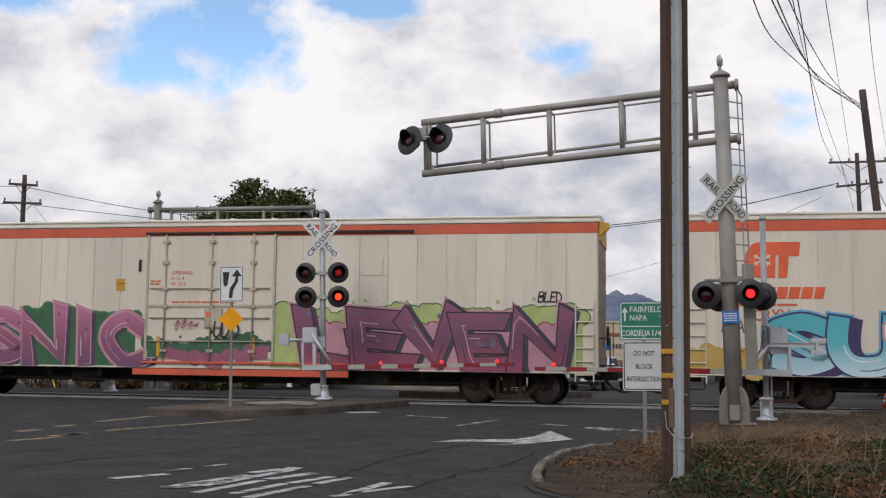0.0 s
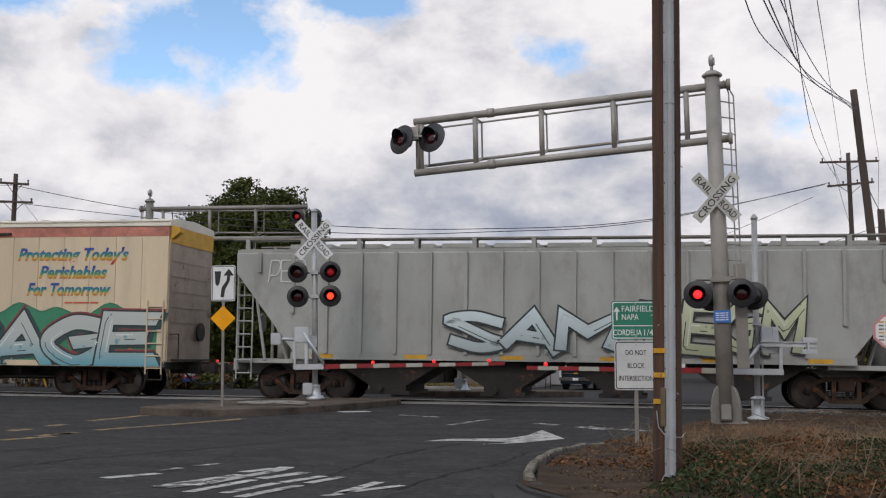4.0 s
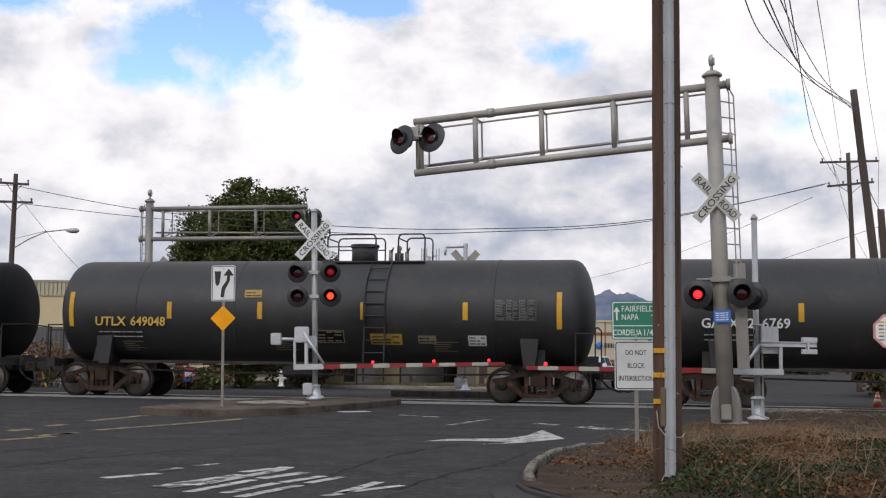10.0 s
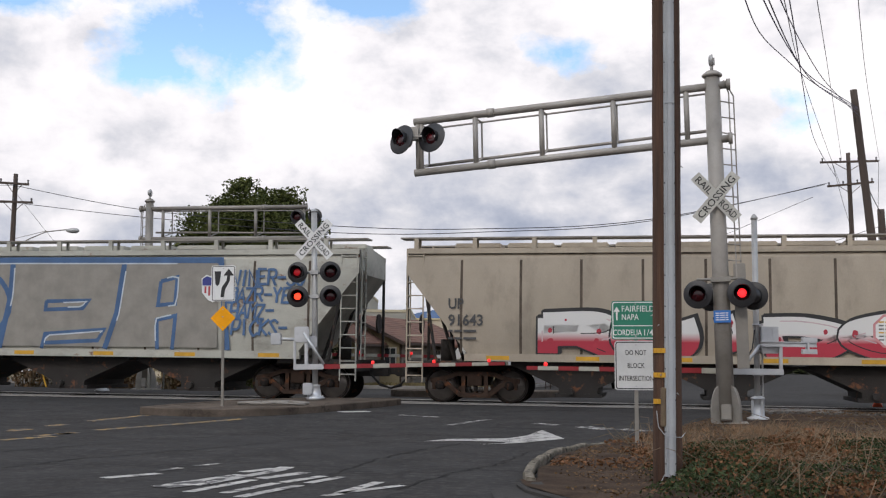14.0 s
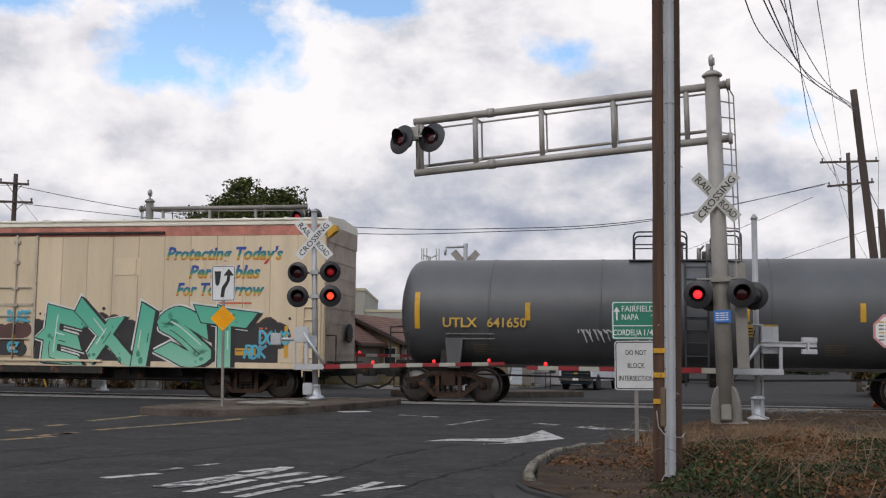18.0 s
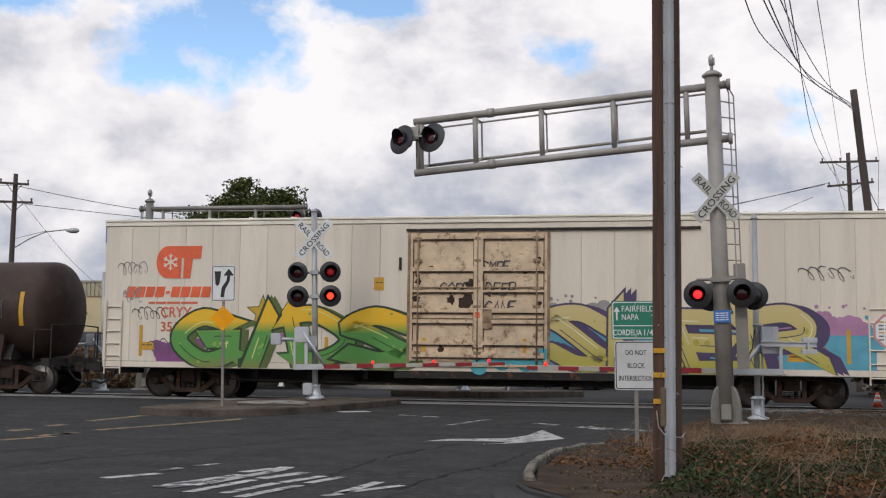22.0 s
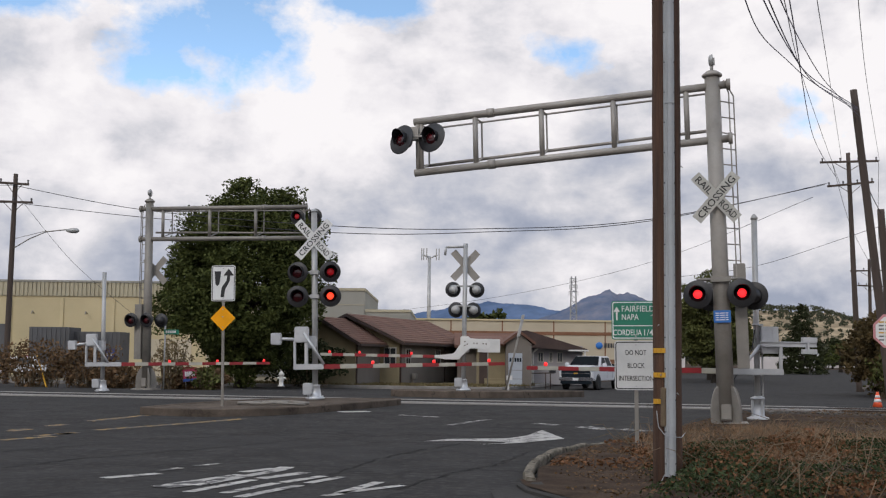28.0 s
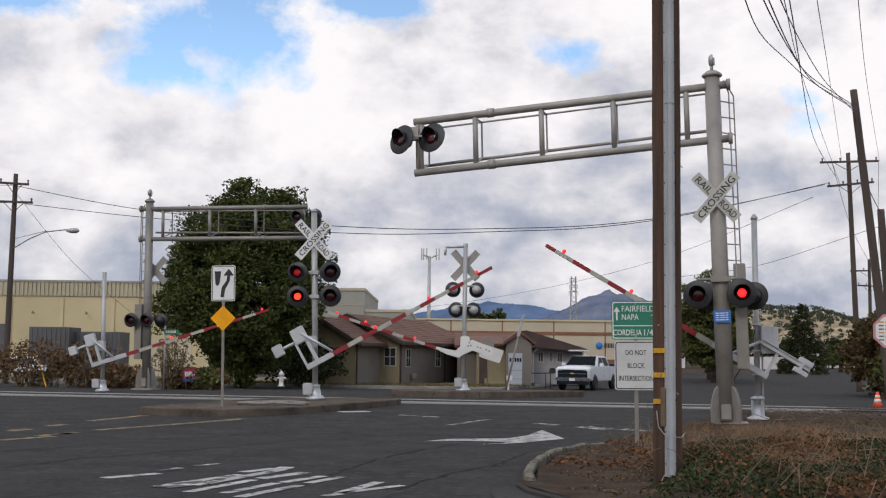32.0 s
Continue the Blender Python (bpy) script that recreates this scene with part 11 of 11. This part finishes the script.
# small boards in the brush
ys = thing("yard_sign", pose(-9.54, 44.4, 0.02, 0, -4, -6), "small red and blue yard sign on wire legs", "yard sign")
bm = B()
box(bm, -0.27, 0.27, -0.012, 0.012, 0.32, 0.78, bev=0.004)
board = part("board", bm, spray(0.42, 0.035, 0.09), ys, "red board")
bm = B()
box(bm, -0.268, 0.268, -0.016, -0.012, 0.325, 0.43)
part("lower_band", bm, spray(0.03, 0.08, 0.30), board, "blue lower band")
bars("board_lines", -0.20, -0.013, 0.52, [0.07, 0.07, 0.07, 0.05, 0.07], 0.18, M["sign_white"], board, 0.015)
for xx in (-0.18, 0.18):
    bm = B()
    tube(bm, (xx, 0, -0.1), (xx, 0, 0.34), 0.008, n=6)
    part("leg", bm, M["galv"], ys)
bs = thing("notice_board", pose(-13.9, 48.0, -0.05), "dark blue board on two posts behind the brush", "board")
bm = B()
box(bm, -0.45, 0.45, -0.02, 0.02, 1.15, 1.62, bev=0.006)
nb2 = part("board", bm, spray(0.035, 0.05, 0.16), bs)
bars("board_lines", -0.35, -0.021, 1.32, [0.2, 0.25, 0.15], 0.10, M["notice_white"], nb2, 0.04)
for xx in (-0.38, 0.38):
    bm = B()
    box(bm, xx - 0.03, xx + 0.03, 0.02, 0.06, -0.1, 1.6)
    part("post", bm, M["pole_far"], bs)


# ---- vehicles and small things ----
def make_car(name, at, label, paint, length=4.6, h=1.45, pickup=False):
    car = thing(name, at, label, "pickup truck" if pickup else "car")
    L, W = length / 2, 1.0 if pickup else 0.9
    pm = M[paint]
    bm = B()
    if pickup:      # front at -x
        prism(bm, [(-L, 0.55), (-L - 0.02, 0.95), (-L + 0.08, 1.12), (-1.35, 1.22), (2.9 - 0.05, 1.22), (2.9, 0.6), (2.3, 0.45), (-2.3, 0.45)], "y", -W, W)
    else:
        prism(bm, [(-L, 0.45), (-L, 0.75), (-L * 0.55, 0.92), (L * 0.92, 0.95), (L, 0.7), (L, 0.4)], "y", -W, W)
    bmesh.ops.bevel(bm, geom=list(bm.edges), offset=0.05, segments=2, affect="EDGES")
    part("body", bm, pm, car)
    bm = B()
    c0, c1 = (-1.5, 1.35) if pickup else (-L * 0.5, L * 0.75)
    zt = 1.88 if pickup else h
    wb = W - 0.04
    vs = [bm.verts.new(p) for p in ((c0, -wb, 1.15 if pickup else 0.9), (c1, -wb, 1.15 if pickup else 0.9), (c1 - 0.22, -wb + 0.16, zt), (c0 + 0.75, -wb + 0.16, zt), (c0, wb, 1.15 if pickup else 0.9), (c1, wb, 1.15 if pickup else 0.9), (c1 - 0.22, wb - 0.16, zt), (c0 + 0.75, wb - 0.16, zt))]
    for q in ((0, 1, 2, 3), (7, 6, 5, 4), (3, 2, 6, 7), (0, 3, 7, 4), (1, 5, 6, 2)):
        bm.faces.new([vs[i] for i in q])
    bmesh.ops.recalc_face_normals(bm, faces=bm.faces)
    bmesh.ops.bevel(bm, geom=list(bm.edges), offset=0.04, segments=2, affect="EDGES")
    part("cab", bm, pm, car)
    bm = B()
    zb = 1.2 if pickup else 0.95
    f = 0.02
    bm.faces.new([bm.verts.new(p) for p in ((c0 + 0.06 - f, -wb + 0.08, zb), (c0 + 0.06 - f, wb - 0.08, zb), (c0 + 0.70 - f, wb - 0.22, zt - 0.07), (c0 + 0.70 - f, -wb + 0.22, zt - 0.07))])
    part("windscreen", bm, M["glass"], car)
    for s in (-1, 1):
        for a, b in ((c0 + 0.35, (c0 + c1) / 2), ((c0 + c1) / 2 + 0.1, c1 - 0.15)):
            bm = B()
            t = 0.12
            bm.faces.new([bm.verts.new(p) for p in ((a, s * (wb + 0.012 - 0.01), zb + 0.02), (b, s * (wb + 0.012 - 0.01), zb + 0.02), (b - 0.08, s * (wb - t), zt - 0.12), (a + (0.45 if a < 0 else 0.05), s * (wb - t), zt - 0.12))])
            part("side_window", bm, M["glass"], car)
        bm = B()
        box(bm, -L - 0.035, -L + 0.1, min(s * 0.55, s * 0.95), max(s * 0.55, s * 0.95), 0.92 if pickup else 0.62, 1.06 if pickup else 0.75, bev=0.02)
        part("headlight", bm, M["headlight"], car, "clear headlight")
        bm = B()
        box(bm, c0 + 0.25, c0 + 0.4, s * (W + 0.16) - 0.1, s * (W + 0.16) + 0.1, zb + 0.02, zb + 0.24, bev=0.03)
        part("door_mirror", bm, M["black"], car)
        for x in ((-1.95, 1.75) if pickup else (-L * 0.6, L * 0.6)):
            bm = B()
            rr = 0.40 if pickup else 0.32
            lathe(bm, [(rr * 0.6, -0.12), (rr * 0.95, -0.12), (rr, -0.08), (rr, 0.08), (rr * 0.95, 0.12), (rr * 0.6, 0.12)], "y", n=22)
            wl = part("wheel", bm, M["tyre"], car, "black tyre")
            wl.matrix_basis = pose(x, s * (W - 0.11), rr)
            bm = B()
            lathe(bm, [(0.03, s * 0.10), (rr * 0.3, s * 0.11), (rr * 0.6, s * 0.125), (rr * 0.6, 0), (0.03, 0)], "y", n=18)
            part("rim", bm, M["chrome"], wl)
    bm = B()
    if pickup:
        box(bm, -L - 0.05, -L + 0.05, -0.95, 0.95, 0.48, 0.68, bev=0.03)
        box(bm, -L - 0.045, -L + 0.02, -0.52, 0.52, 1.0, 1.05)
        box(bm, -L - 0.045, -L + 0.02, -0.9, 0.9, 0.72, 0.76)
        part("bumper", bm, M["chrome"], car, "chrome bumper and grille bars")
        bm = B()
        box(bm, -L - 0.03, -L + 0.05, -0.55, 0.55, 0.76, 1.0)
        part("grille", bm, M["black"], car)
        bm = B()
        box(bm, -L - 0.06, -L - 0.05, -0.16, 0.16, 0.52, 0.66)
        part("number_plate", bm, M["sign_white"], car)
        bm = B()
        box(bm, -L - 0.036, -L - 0.03, -0.1, 0.1, 0.86, 0.93)
        part("badge", bm, M["yellow"], car)
        bm = B()
        box(bm, 1.4, 2.82, -W + 0.12, W - 0.12, 1.0, 1.235)
        part("bed", bm, M["black"], car)
    else:
        box(bm, -L - 0.03, -L + 0.05, -0.8, 0.8, 0.35, 0.5, bev=0.02)
        part("bumper", bm, M["black"], car)
    return car


def make_pickup(at, label):
    """A crew-cab pickup, nose at -x: hood, cab with pillars, box, grille, lamps, bumper, wheels."""
    car = thing("pickup_truck", at, label, "pickup truck")
    pm = M["car_white"]
    bm = B()
    prism(bm, [(-2.86, 0.62), (-2.92, 0.95), (-2.86, 1.16), (-2.6, 1.27), (-1.35, 1.33), (-1.2, 1.30), (2.85, 1.30), (2.92, 0.62), (2.35, 0.5), (-2.5, 0.5)], "y", -0.98, 0.98)
    bmesh.ops.bevel(bm, geom=list(bm.edges), offset=0.05, segments=2, affect="EDGES")
    part("body", bm, pm, car)
    bm = B()
    prism(bm, [(-2.55, 1.27), (-1.4, 1.33), (-1.4, 1.37), (-2.45, 1.31)], "y", -0.62, 0.62)
    part("hood_bulge", bm, pm, car)
    bm = B()
    vs = [bm.verts.new(p) for p in ((-1.45, -0.92, 1.28), (1.25, -0.92, 1.28), (1.05, -0.72, 1.88), (-0.62, -0.72, 1.88), (-1.45, 0.92, 1.28), (1.25, 0.92, 1.28), (1.05, 0.72, 1.88), (-0.62, 0.72, 1.88))]
    for q in ((0, 1, 2, 3), (7, 6, 5, 4), (3, 2, 6, 7), (0, 3, 7, 4), (1, 5, 6, 2)):
        bm.faces.new([vs[i] for i in q])
    bmesh.ops.recalc_face_normals(bm, faces=bm.faces)
    bmesh.ops.bevel(bm, geom=list(bm.edges), offset=0.05, segments=2, affect="EDGES")
    part("cab", bm, pm, car)
    bm = B()
    vs = [bm.verts.new(p) for p in ((-1.445, -0.84, 1.325), (-1.445, 0.84, 1.325), (-0.72, 0.68, 1.835), (-0.72, -0.68, 1.835))]
    bm.faces.new(vs)
    bmesh.ops.solidify(bm, geom=list(bm.faces), thickness=0.03)
    bmesh.ops.translate(bm, verts=bm.verts, vec=(-0.025, 0, 0.03))
    part("windscreen", bm, M["windscreen"], car, "dark tinted windscreen")
    for s in (-1, 1):
        for a, b, u, v in ((-1.08, -0.05, -0.52, -0.05), (0.05, 1.0, 0.05, 0.88)):
            bm = B()
            bm.faces.new([bm.verts.new(p) for p in ((a, s * 0.925, 1.34), (b, s * 0.925, 1.34), (v, s * 0.76, 1.80), (u, s * 0.76, 1.80))])
            part("side_window", bm, M["windscreen"], car)
        bm = B()
        box(bm, -2.95, -2.72, min(s * 0.60, s * 0.97), max(s * 0.60, s * 0.97), 1.02, 1.13, bev=0.02)
        part("headlight", bm, M["headlight"], car, "clear headlight")
        bm = B()
        box(bm, -1.12, -0.98, min(s * 0.98, s * 1.22), max(s * 0.98, s * 1.22), 1.30, 1.50, bev=0.04)
        part("door_mirror", bm, pm, car)
        for x in (-1.9, 1.8):
            bm = B()
            lathe(bm, [(0.02, s * 0.985), (0.47, s * 0.985), (0.49, s * 0.95), (0.02, s * 0.95)], "y", (x, 0, 0.42), 24)
            part("wheel_arch", bm, M["black"], car)
            bm = B()
            lathe(bm, [(0.25, -0.13), (0.38, -0.13), (0.40, -0.09), (0.40, 0.09), (0.38, 0.13), (0.25, 0.13)], "y", n=22)
            wl = part("wheel", bm, M["tyre"], car, "black tyre")
            wl.matrix_basis = pose(x, s * 0.90, 0.40)
            bm = B()
            lathe(bm, [(0.03, s * 0.10), (0.12, s * 0.11), (0.24, s * 0.125), (0.25, 0), (0.03, 0)], "y", n=18)
            part("rim", bm, M["chrome"], wl)
        for x in (-0.05, 0.98):
            bm = B()
            box(bm, x, x + 0.012, s * 0.979 - 0.004, s * 0.979 + 0.004, 0.62, 1.28)
            part("door_seam", bm, M["black"], car)
    bm = B()
    box(bm, -2.955, -2.80, -0.84, 0.84, 0.70, 1.10, bev=0.03)
    gl = part("grille", bm, M["windscreen"], car, "black grille")
    for z in (0.885, 1.085):
        bm = B()
        box(bm, -2.975, -2.93, -0.80, 0.80, z, z + 0.04, bev=0.008)
        part("grille_bar", bm, M["chrome"], gl, "chrome bar")
    bm = B()
    box(bm, -2.985, -2.97, -0.11, 0.11, 0.88, 0.95)
    part("badge", bm, M["yellow"], gl)
    bm = B()
    box(bm, -3.0, -2.80, -0.97, 0.97, 0.50, 0.70, bev=0.04)
    part("bumper", bm, M["chrome"], car, "chrome bumper")
    bm = B()
    box(bm, -2.96, -2.75, -0.90, 0.90, 0.32, 0.50, bev=0.03)
    part("air_dam", bm, M["windscreen"], car)
    bm = B()
    box(bm, -3.015, -3.0, -0.16, 0.16, 0.52, 0.66)
    part("number_plate", bm, M["sign_white"], car)
    bm = B()
    box(bm, 1.30, 2.80, -0.86, 0.86, 1.1, 1.315)
    part("bed", bm, M["black"], car)
    return car


PICK = (8.6, 66.9, -0.30)
PICK_TURN = 66
pickup = make_pickup(pose(*PICK, 0, 0, PICK_TURN), "white pickup truck waiting at the crossing")
make_car("parked_car", pose(84.5, 277, 0.28, 0, 0, 70), "dark blue car on the far street", "car_dark")
make_car("parked_car", pose(56.0, 208, 0.2, 0, 0, 80), "dark red car at the far forecourt", "car_red")
make_car("parked_car", pose(61.0, 212, 0.2, 0, 0, 60), "dark car at the far forecourt", "car_dark")
make_car("parked_car", pose(-27.0, 73, -0.3, 0, 0, 10), "white car parked behind the brush", "car_white")

hy = thing("fire_hydrant", pose(-7.9, 57.5, -0.14), "white fire hydrant on the far kerb", "fire hydrant")
bm = B()
lathe(bm, [(0.16, 0), (0.16, 0.06), (0.11, 0.08), (0.11, 0.55), (0.15, 0.57), (0.15, 0.61), (0.11, 0.66), (0.06, 0.74), (0.02, 0.78)], "z", n=16)
part("barrel", bm, M["hydrant"], hy)
bm = B()
tube(bm, (-0.2, 0, 0.42), (0.2, 0, 0.42), 0.06, n=12)
tube(bm, (0, -0.2, 0.38), (0, 0, 0.38), 0.075, n=12)
part("outlet", bm, M["hydrant"], hy)
cone = thing("traffic_cone", pose(12.45, 33.3, 0.06), "orange traffic cone with white bands beside the rails", "traffic cone")
bm = B()
box(bm, -0.19, 0.19, -0.19, 0.19, 0, 0.03, bev=0.01)
lathe(bm, [(0.14, 0.03), (0.105, 0.16), (0.03, 0.46), (0.02, 0.46)], "z", n=18)
part("cone_body", bm, M["cone"], cone)
for z0, z1 in ((0.17, 0.25), (0.30, 0.36)):
    bm = B()
    lathe(bm, [(0.105 - (z0 - 0.16) * 0.25 + 0.004, z0), (0.105 - (z1 - 0.16) * 0.25 + 0.004, z1), (0.02, z1), (0.02, z0)], "z", n=18)
    part("white_band", bm, M["sign_white"], cone)
ys_ = thing("yard_sign", pose(-14.1, 65.0, -0.3, 0, 0, 6), "small red and blue yard sign on wire legs", "yard sign")
bm = B()
prism(bm, [(-0.42, 0.45), (0.38, 0.52), (0.42, 1.0), (-0.36, 0.98)], "y", -0.01, 0.01)
pl = part("sign_board", bm, M["red_band"], ys_, "red sign board")
bars("sign_bars", -0.3, -0.012, 0.66, [0.11, 0.11, 0.11, 0.11], 0.18, M["sign_white"], pl, 0.02)
bm = B()
for xx in (-0.25, 0.25):
    tube(bm, (xx, 0, 0), (xx, 0, 0.5), 0.01, n=5)
part("legs", bm, M["galv"], ys_)
gn = thing("street_name_sign", pose(-10.2, 43.2, 0), "green street name sign on a thin post", "street sign")
bm = B()
tube(bm, (-0.12, 0.1, 0), (-0.12, 0.1, 2.45), 0.03, n=8)
part("post", bm, M["galv"], gn)
for z, x0, x1 in ((2.10, -0.15, 0.40),):
    bm = B()
    box(bm, x0, x1, 0.05, 0.07, z, z + 0.18)
    pl = part("name_plate", bm, M["sign_green"], gn, "green name plate")
    bars("name_bars", x0 + 0.06, 0.05, z + 0.05, [0.06] * 5, 0.09, M["sign_white"], pl, 0.02)
ss = thing("wrong_way_board", pose(9.44, 24.4, 0.05, 0, 0, -18), "white octagonal board with pink rim and printed notices", "sign board")
bm = B()
tube(bm, (0, 0.05, 0), (0, 0.05, 2.2), 0.03, n=8)
part("post", bm, M["galv"], ss)
bm = B()
oc = [(0.38 * math.cos(radians(22.5 + 45 * k)), 1.95 + 0.38 * math.sin(radians(22.5 + 45 * k))) for k in range(8)]
prism(bm, oc, "y", -0.006, 0.006)
pl = part("board", bm, mat("pink_worn_rim", (0.62, 0.27, 0.28), 0.6, vary=0.1), ss)
bm = B()
prism(bm, [(a * 0.86, 1.95 + (b - 1.95) * 0.86) for a, b in oc], "y", -0.01, -0.006)
part("face", bm, M["sign_white"], pl, "white face")
for j in range(6):
    bars("notice_lines", -0.24, -0.011, 1.75 + j * 0.075, [0.1, 0.14, 0.08], 0.03, M["yellow"] if j % 3 == 2 else M["grid_stencil"], pl)
bp = mast_at("bent_sign_post", 2.2, 40.0, 0.2, 12.7, 0, "bent grey sign post with edge-on plate", "sign post")
bm = B()
tube(bm, (0, 0, -0.05), (0, 0, 2.4), 0.032, n=8)
part("post", bm, M["greige"], bp)
bm = B()
box(bm, -0.035, 0.035, -0.3, 0.3, 1.95, 2.72, bev=0.01)
part("sign_plate", bm, M["galv"], bp)
cb_ = thing("relay_cabinet", pose(2.30, 40.6, 0.2), "small pale utility box on a stake", "utility box")
slab("stake", 0.0, 0.06, 0, 0.06, -0.05, 0.42, M["trim_white"], cb_)
slab("box_shell", -0.03, 0.17, -0.02, 0.10, 0.40, 0.56, M["trim_white"], cb_)
so = thing("stop_sign", pose(2.5, 63.0, -0.2), "grey back of an octagonal sign on a post", "road sign")
bm = B()
tube(bm, (0, 0.02, 0), (0, 0.02, 2.5), 0.03, n=8)
part("post", bm, M["greige"], so)
bm = B()
prism(bm, [(0.36 * math.cos(radians(22.5 + 45 * k)), 2.3 + 0.36 * math.sin(radians(22.5 + 45 * k))) for k in range(8)], "y", -0.012, -0.004)
part("sign_plate", bm, M["greige"], so)
mb = thing("mailbox", pose(5.9, 62.0, -0.2), "black mailbox on a rail post by the kerb", "mailbox")
bm = B()
prism(bm, [(-0.16, 0.85), (-0.16, 1.0), (-0.1, 1.1), (0.1, 1.1), (0.16, 1.0), (0.16, 0.85)], "y", -0.25, 0.25)
part("box_shell", bm, M["black"], mb)
for xx in (-0.35, -0.1):
    bm = B()
    tube(bm, (xx, 0, 0), (xx, 0, 0.86), 0.03, n=8)
    part("post", bm, M["trim_brown"], mb)
bm = B()
tube(bm, (-1.1, 0, 0.82), (0.1, 0, 0.84), 0.03, n=8)
part("rail", bm, M["trim_brown"], mb)

# kerb and yard beyond the street
bm = B()
drape(bm, [(-45, 72), (-14, 64.6), (3.2, 62.2), (6.0, 72), (12, 96), (-45, 120)], 0.13, 6)
yard = tagged(link("yard", bm, M["drygrass"]), "dry grass yard before the houses", "yard", kind="structure")
bm = B()
ribbon(bm, [(-45, 71.9), (-30, 68.3), (-14, 64.5), (-5, 63.2), (3.2, 62.1), (6.0, 71.9), (12, 95)], 0.25, -0.05, 0.15)
part("kerb", bm, M["concrete"], yard)
q2 = np.random.RandomState(8)
yx = q2.uniform(-20, 5.5, 9000)
yy_ = np.interp(yx, (-20, -14, 3.2, 5.5), (66.2, 64.8, 62.5, 68.0)) + q2.uniform(0.1, 4.5, 9000)
yg = np.stack([yx, yy_, np.array([zg(a, b) for a, b in zip(yx, yy_)]) + 0.12], 1)
blades("yard_grass", yg, 0.15, mat("yellow_straw", (0.21, 0.165, 0.085), 0.9, vary=0.25, size=1, bump=0, island=True, spec=0.1), 6, "dry yellow grass tufts before the houses", 0.03)
bm = B()
ribbon(bm, [(24.5, 68.0), (34, 92), (52, 140)], 0.3, -0.05, 0.14)
tagged(link("far_kerb", bm, M["concrete_dark"]), "dull concrete kerb along the far street", "kerb", kind="structure")
strip((-13.0, 50.5), (-4.0, 48.5), 0.25, M["paint_white"])


# ---- what moves ----
def way(t):
    """Metres that the train has run by t."""
    return 15.12 * t


def motions():
    turn = pose(0, 0, 0, 0, 0, RAIL_TURN)
    for car, q in CARS:
        walk(car, [(t, Matrix.Translation(on_track(q - way(t), 0, RAIL_Z)) @ turn) for t in (0, 4, 8, 12, 16, 20, 24, 28, 32)])
    mid = {car: q for car, q in CARS}
    step = 1 / 30
    for car, w, x in ROLLING:
        at = w.matrix_basis.translation.copy()
        q = mid[car]
        rows = [(0.0, Matrix.Translation(at))]
        k0 = max(1, int((q - 28) / 15.12 / step))
        k1 = min(959, int((q + 28) / 15.12 / step) + 1)
        for k in range(max(1, k0), max(1, k1)):
            t = k * step
            rows.append((t, Matrix.Translation(at) @ Euler((0, -(way(t) - way(k0 * step)) / WHEEL_R, 0)).to_matrix().to_4x4()))
        rows.append((32.0, rows[-1][1]))
        walk(w, rows)
    for bulb, (start, period, lit) in FLASHERS:
        rest, out = pose(0, 0.02, 0), pose(0, -0.058, 0)
        rows = []
        t = start - period * math.ceil(start / period) - period
        keys = []
        while t < 33:
            keys += [(t - 0.10, 0), (t - 0.02, 1), (t + lit + 0.02, 1), (t + lit + 0.10, 0)]
            t += period
        keys = [k for k in keys if 0.02 < k[0] < 31.98]
        def state(s):
            ph = (s - start) % period
            return 1 if ph < lit else 0
        rows = [(0.0, out if state(0.0) else rest)] + [(t, out if s else rest) for t, s in keys] + [(32.0, out if state(32.0) else rest)]
        walk(bulb, rows)
    walk(sky_back, [(t, pose(0, 0, 0, 0, 0, -0.78 * t / 32)) for t in (0, 8, 16, 24, 32)])
    ahead = Vector((-0.30, -0.954, 0))
    creep = ((0, 0), (24, 0), (30.4, 0), (30.8, 0.05), (31.2, 0.25), (31.6, 0.6), (32.0, 1.0))
    walk(pickup, [(t, Matrix.Translation(Vector(PICK) + ahead * d) @ pose(0, 0, 0, 0, 0, PICK_TURN)) for t, d in creep])
    # the gates rise at the end
    lift = ((0.0, 0.0), (27.0, 0.0), (30.55, 0.0), (30.7, 0.8), (30.9, 4.2), (31.1, 8.8), (31.4, 15.0), (31.7, 21.2), (32.0, 27.6))
    sooner = ((0.0, 0.6), (27.0, 0.6), (30.3, 0.6), (30.4, 0.8), (30.5, 2.0), (30.6, 3.8), (30.8, 8.0), (31.0, 12.0), (31.2, 16.4), (31.4, 20.2), (31.7, 25.4), (32.0, 30.6))
    for arm, s, rise in ((arm1, -1, lift), (arm2, 0.62, lift), (arm3, 1, sooner), (arm4, -0.62, lift)):
        at = arm.matrix_basis.translation.copy()
        walk(arm, [(t, Matrix.Translation(at) @ pose(0, 0, 0, 0, s * a, 0)) for t, a in rise])


motions()
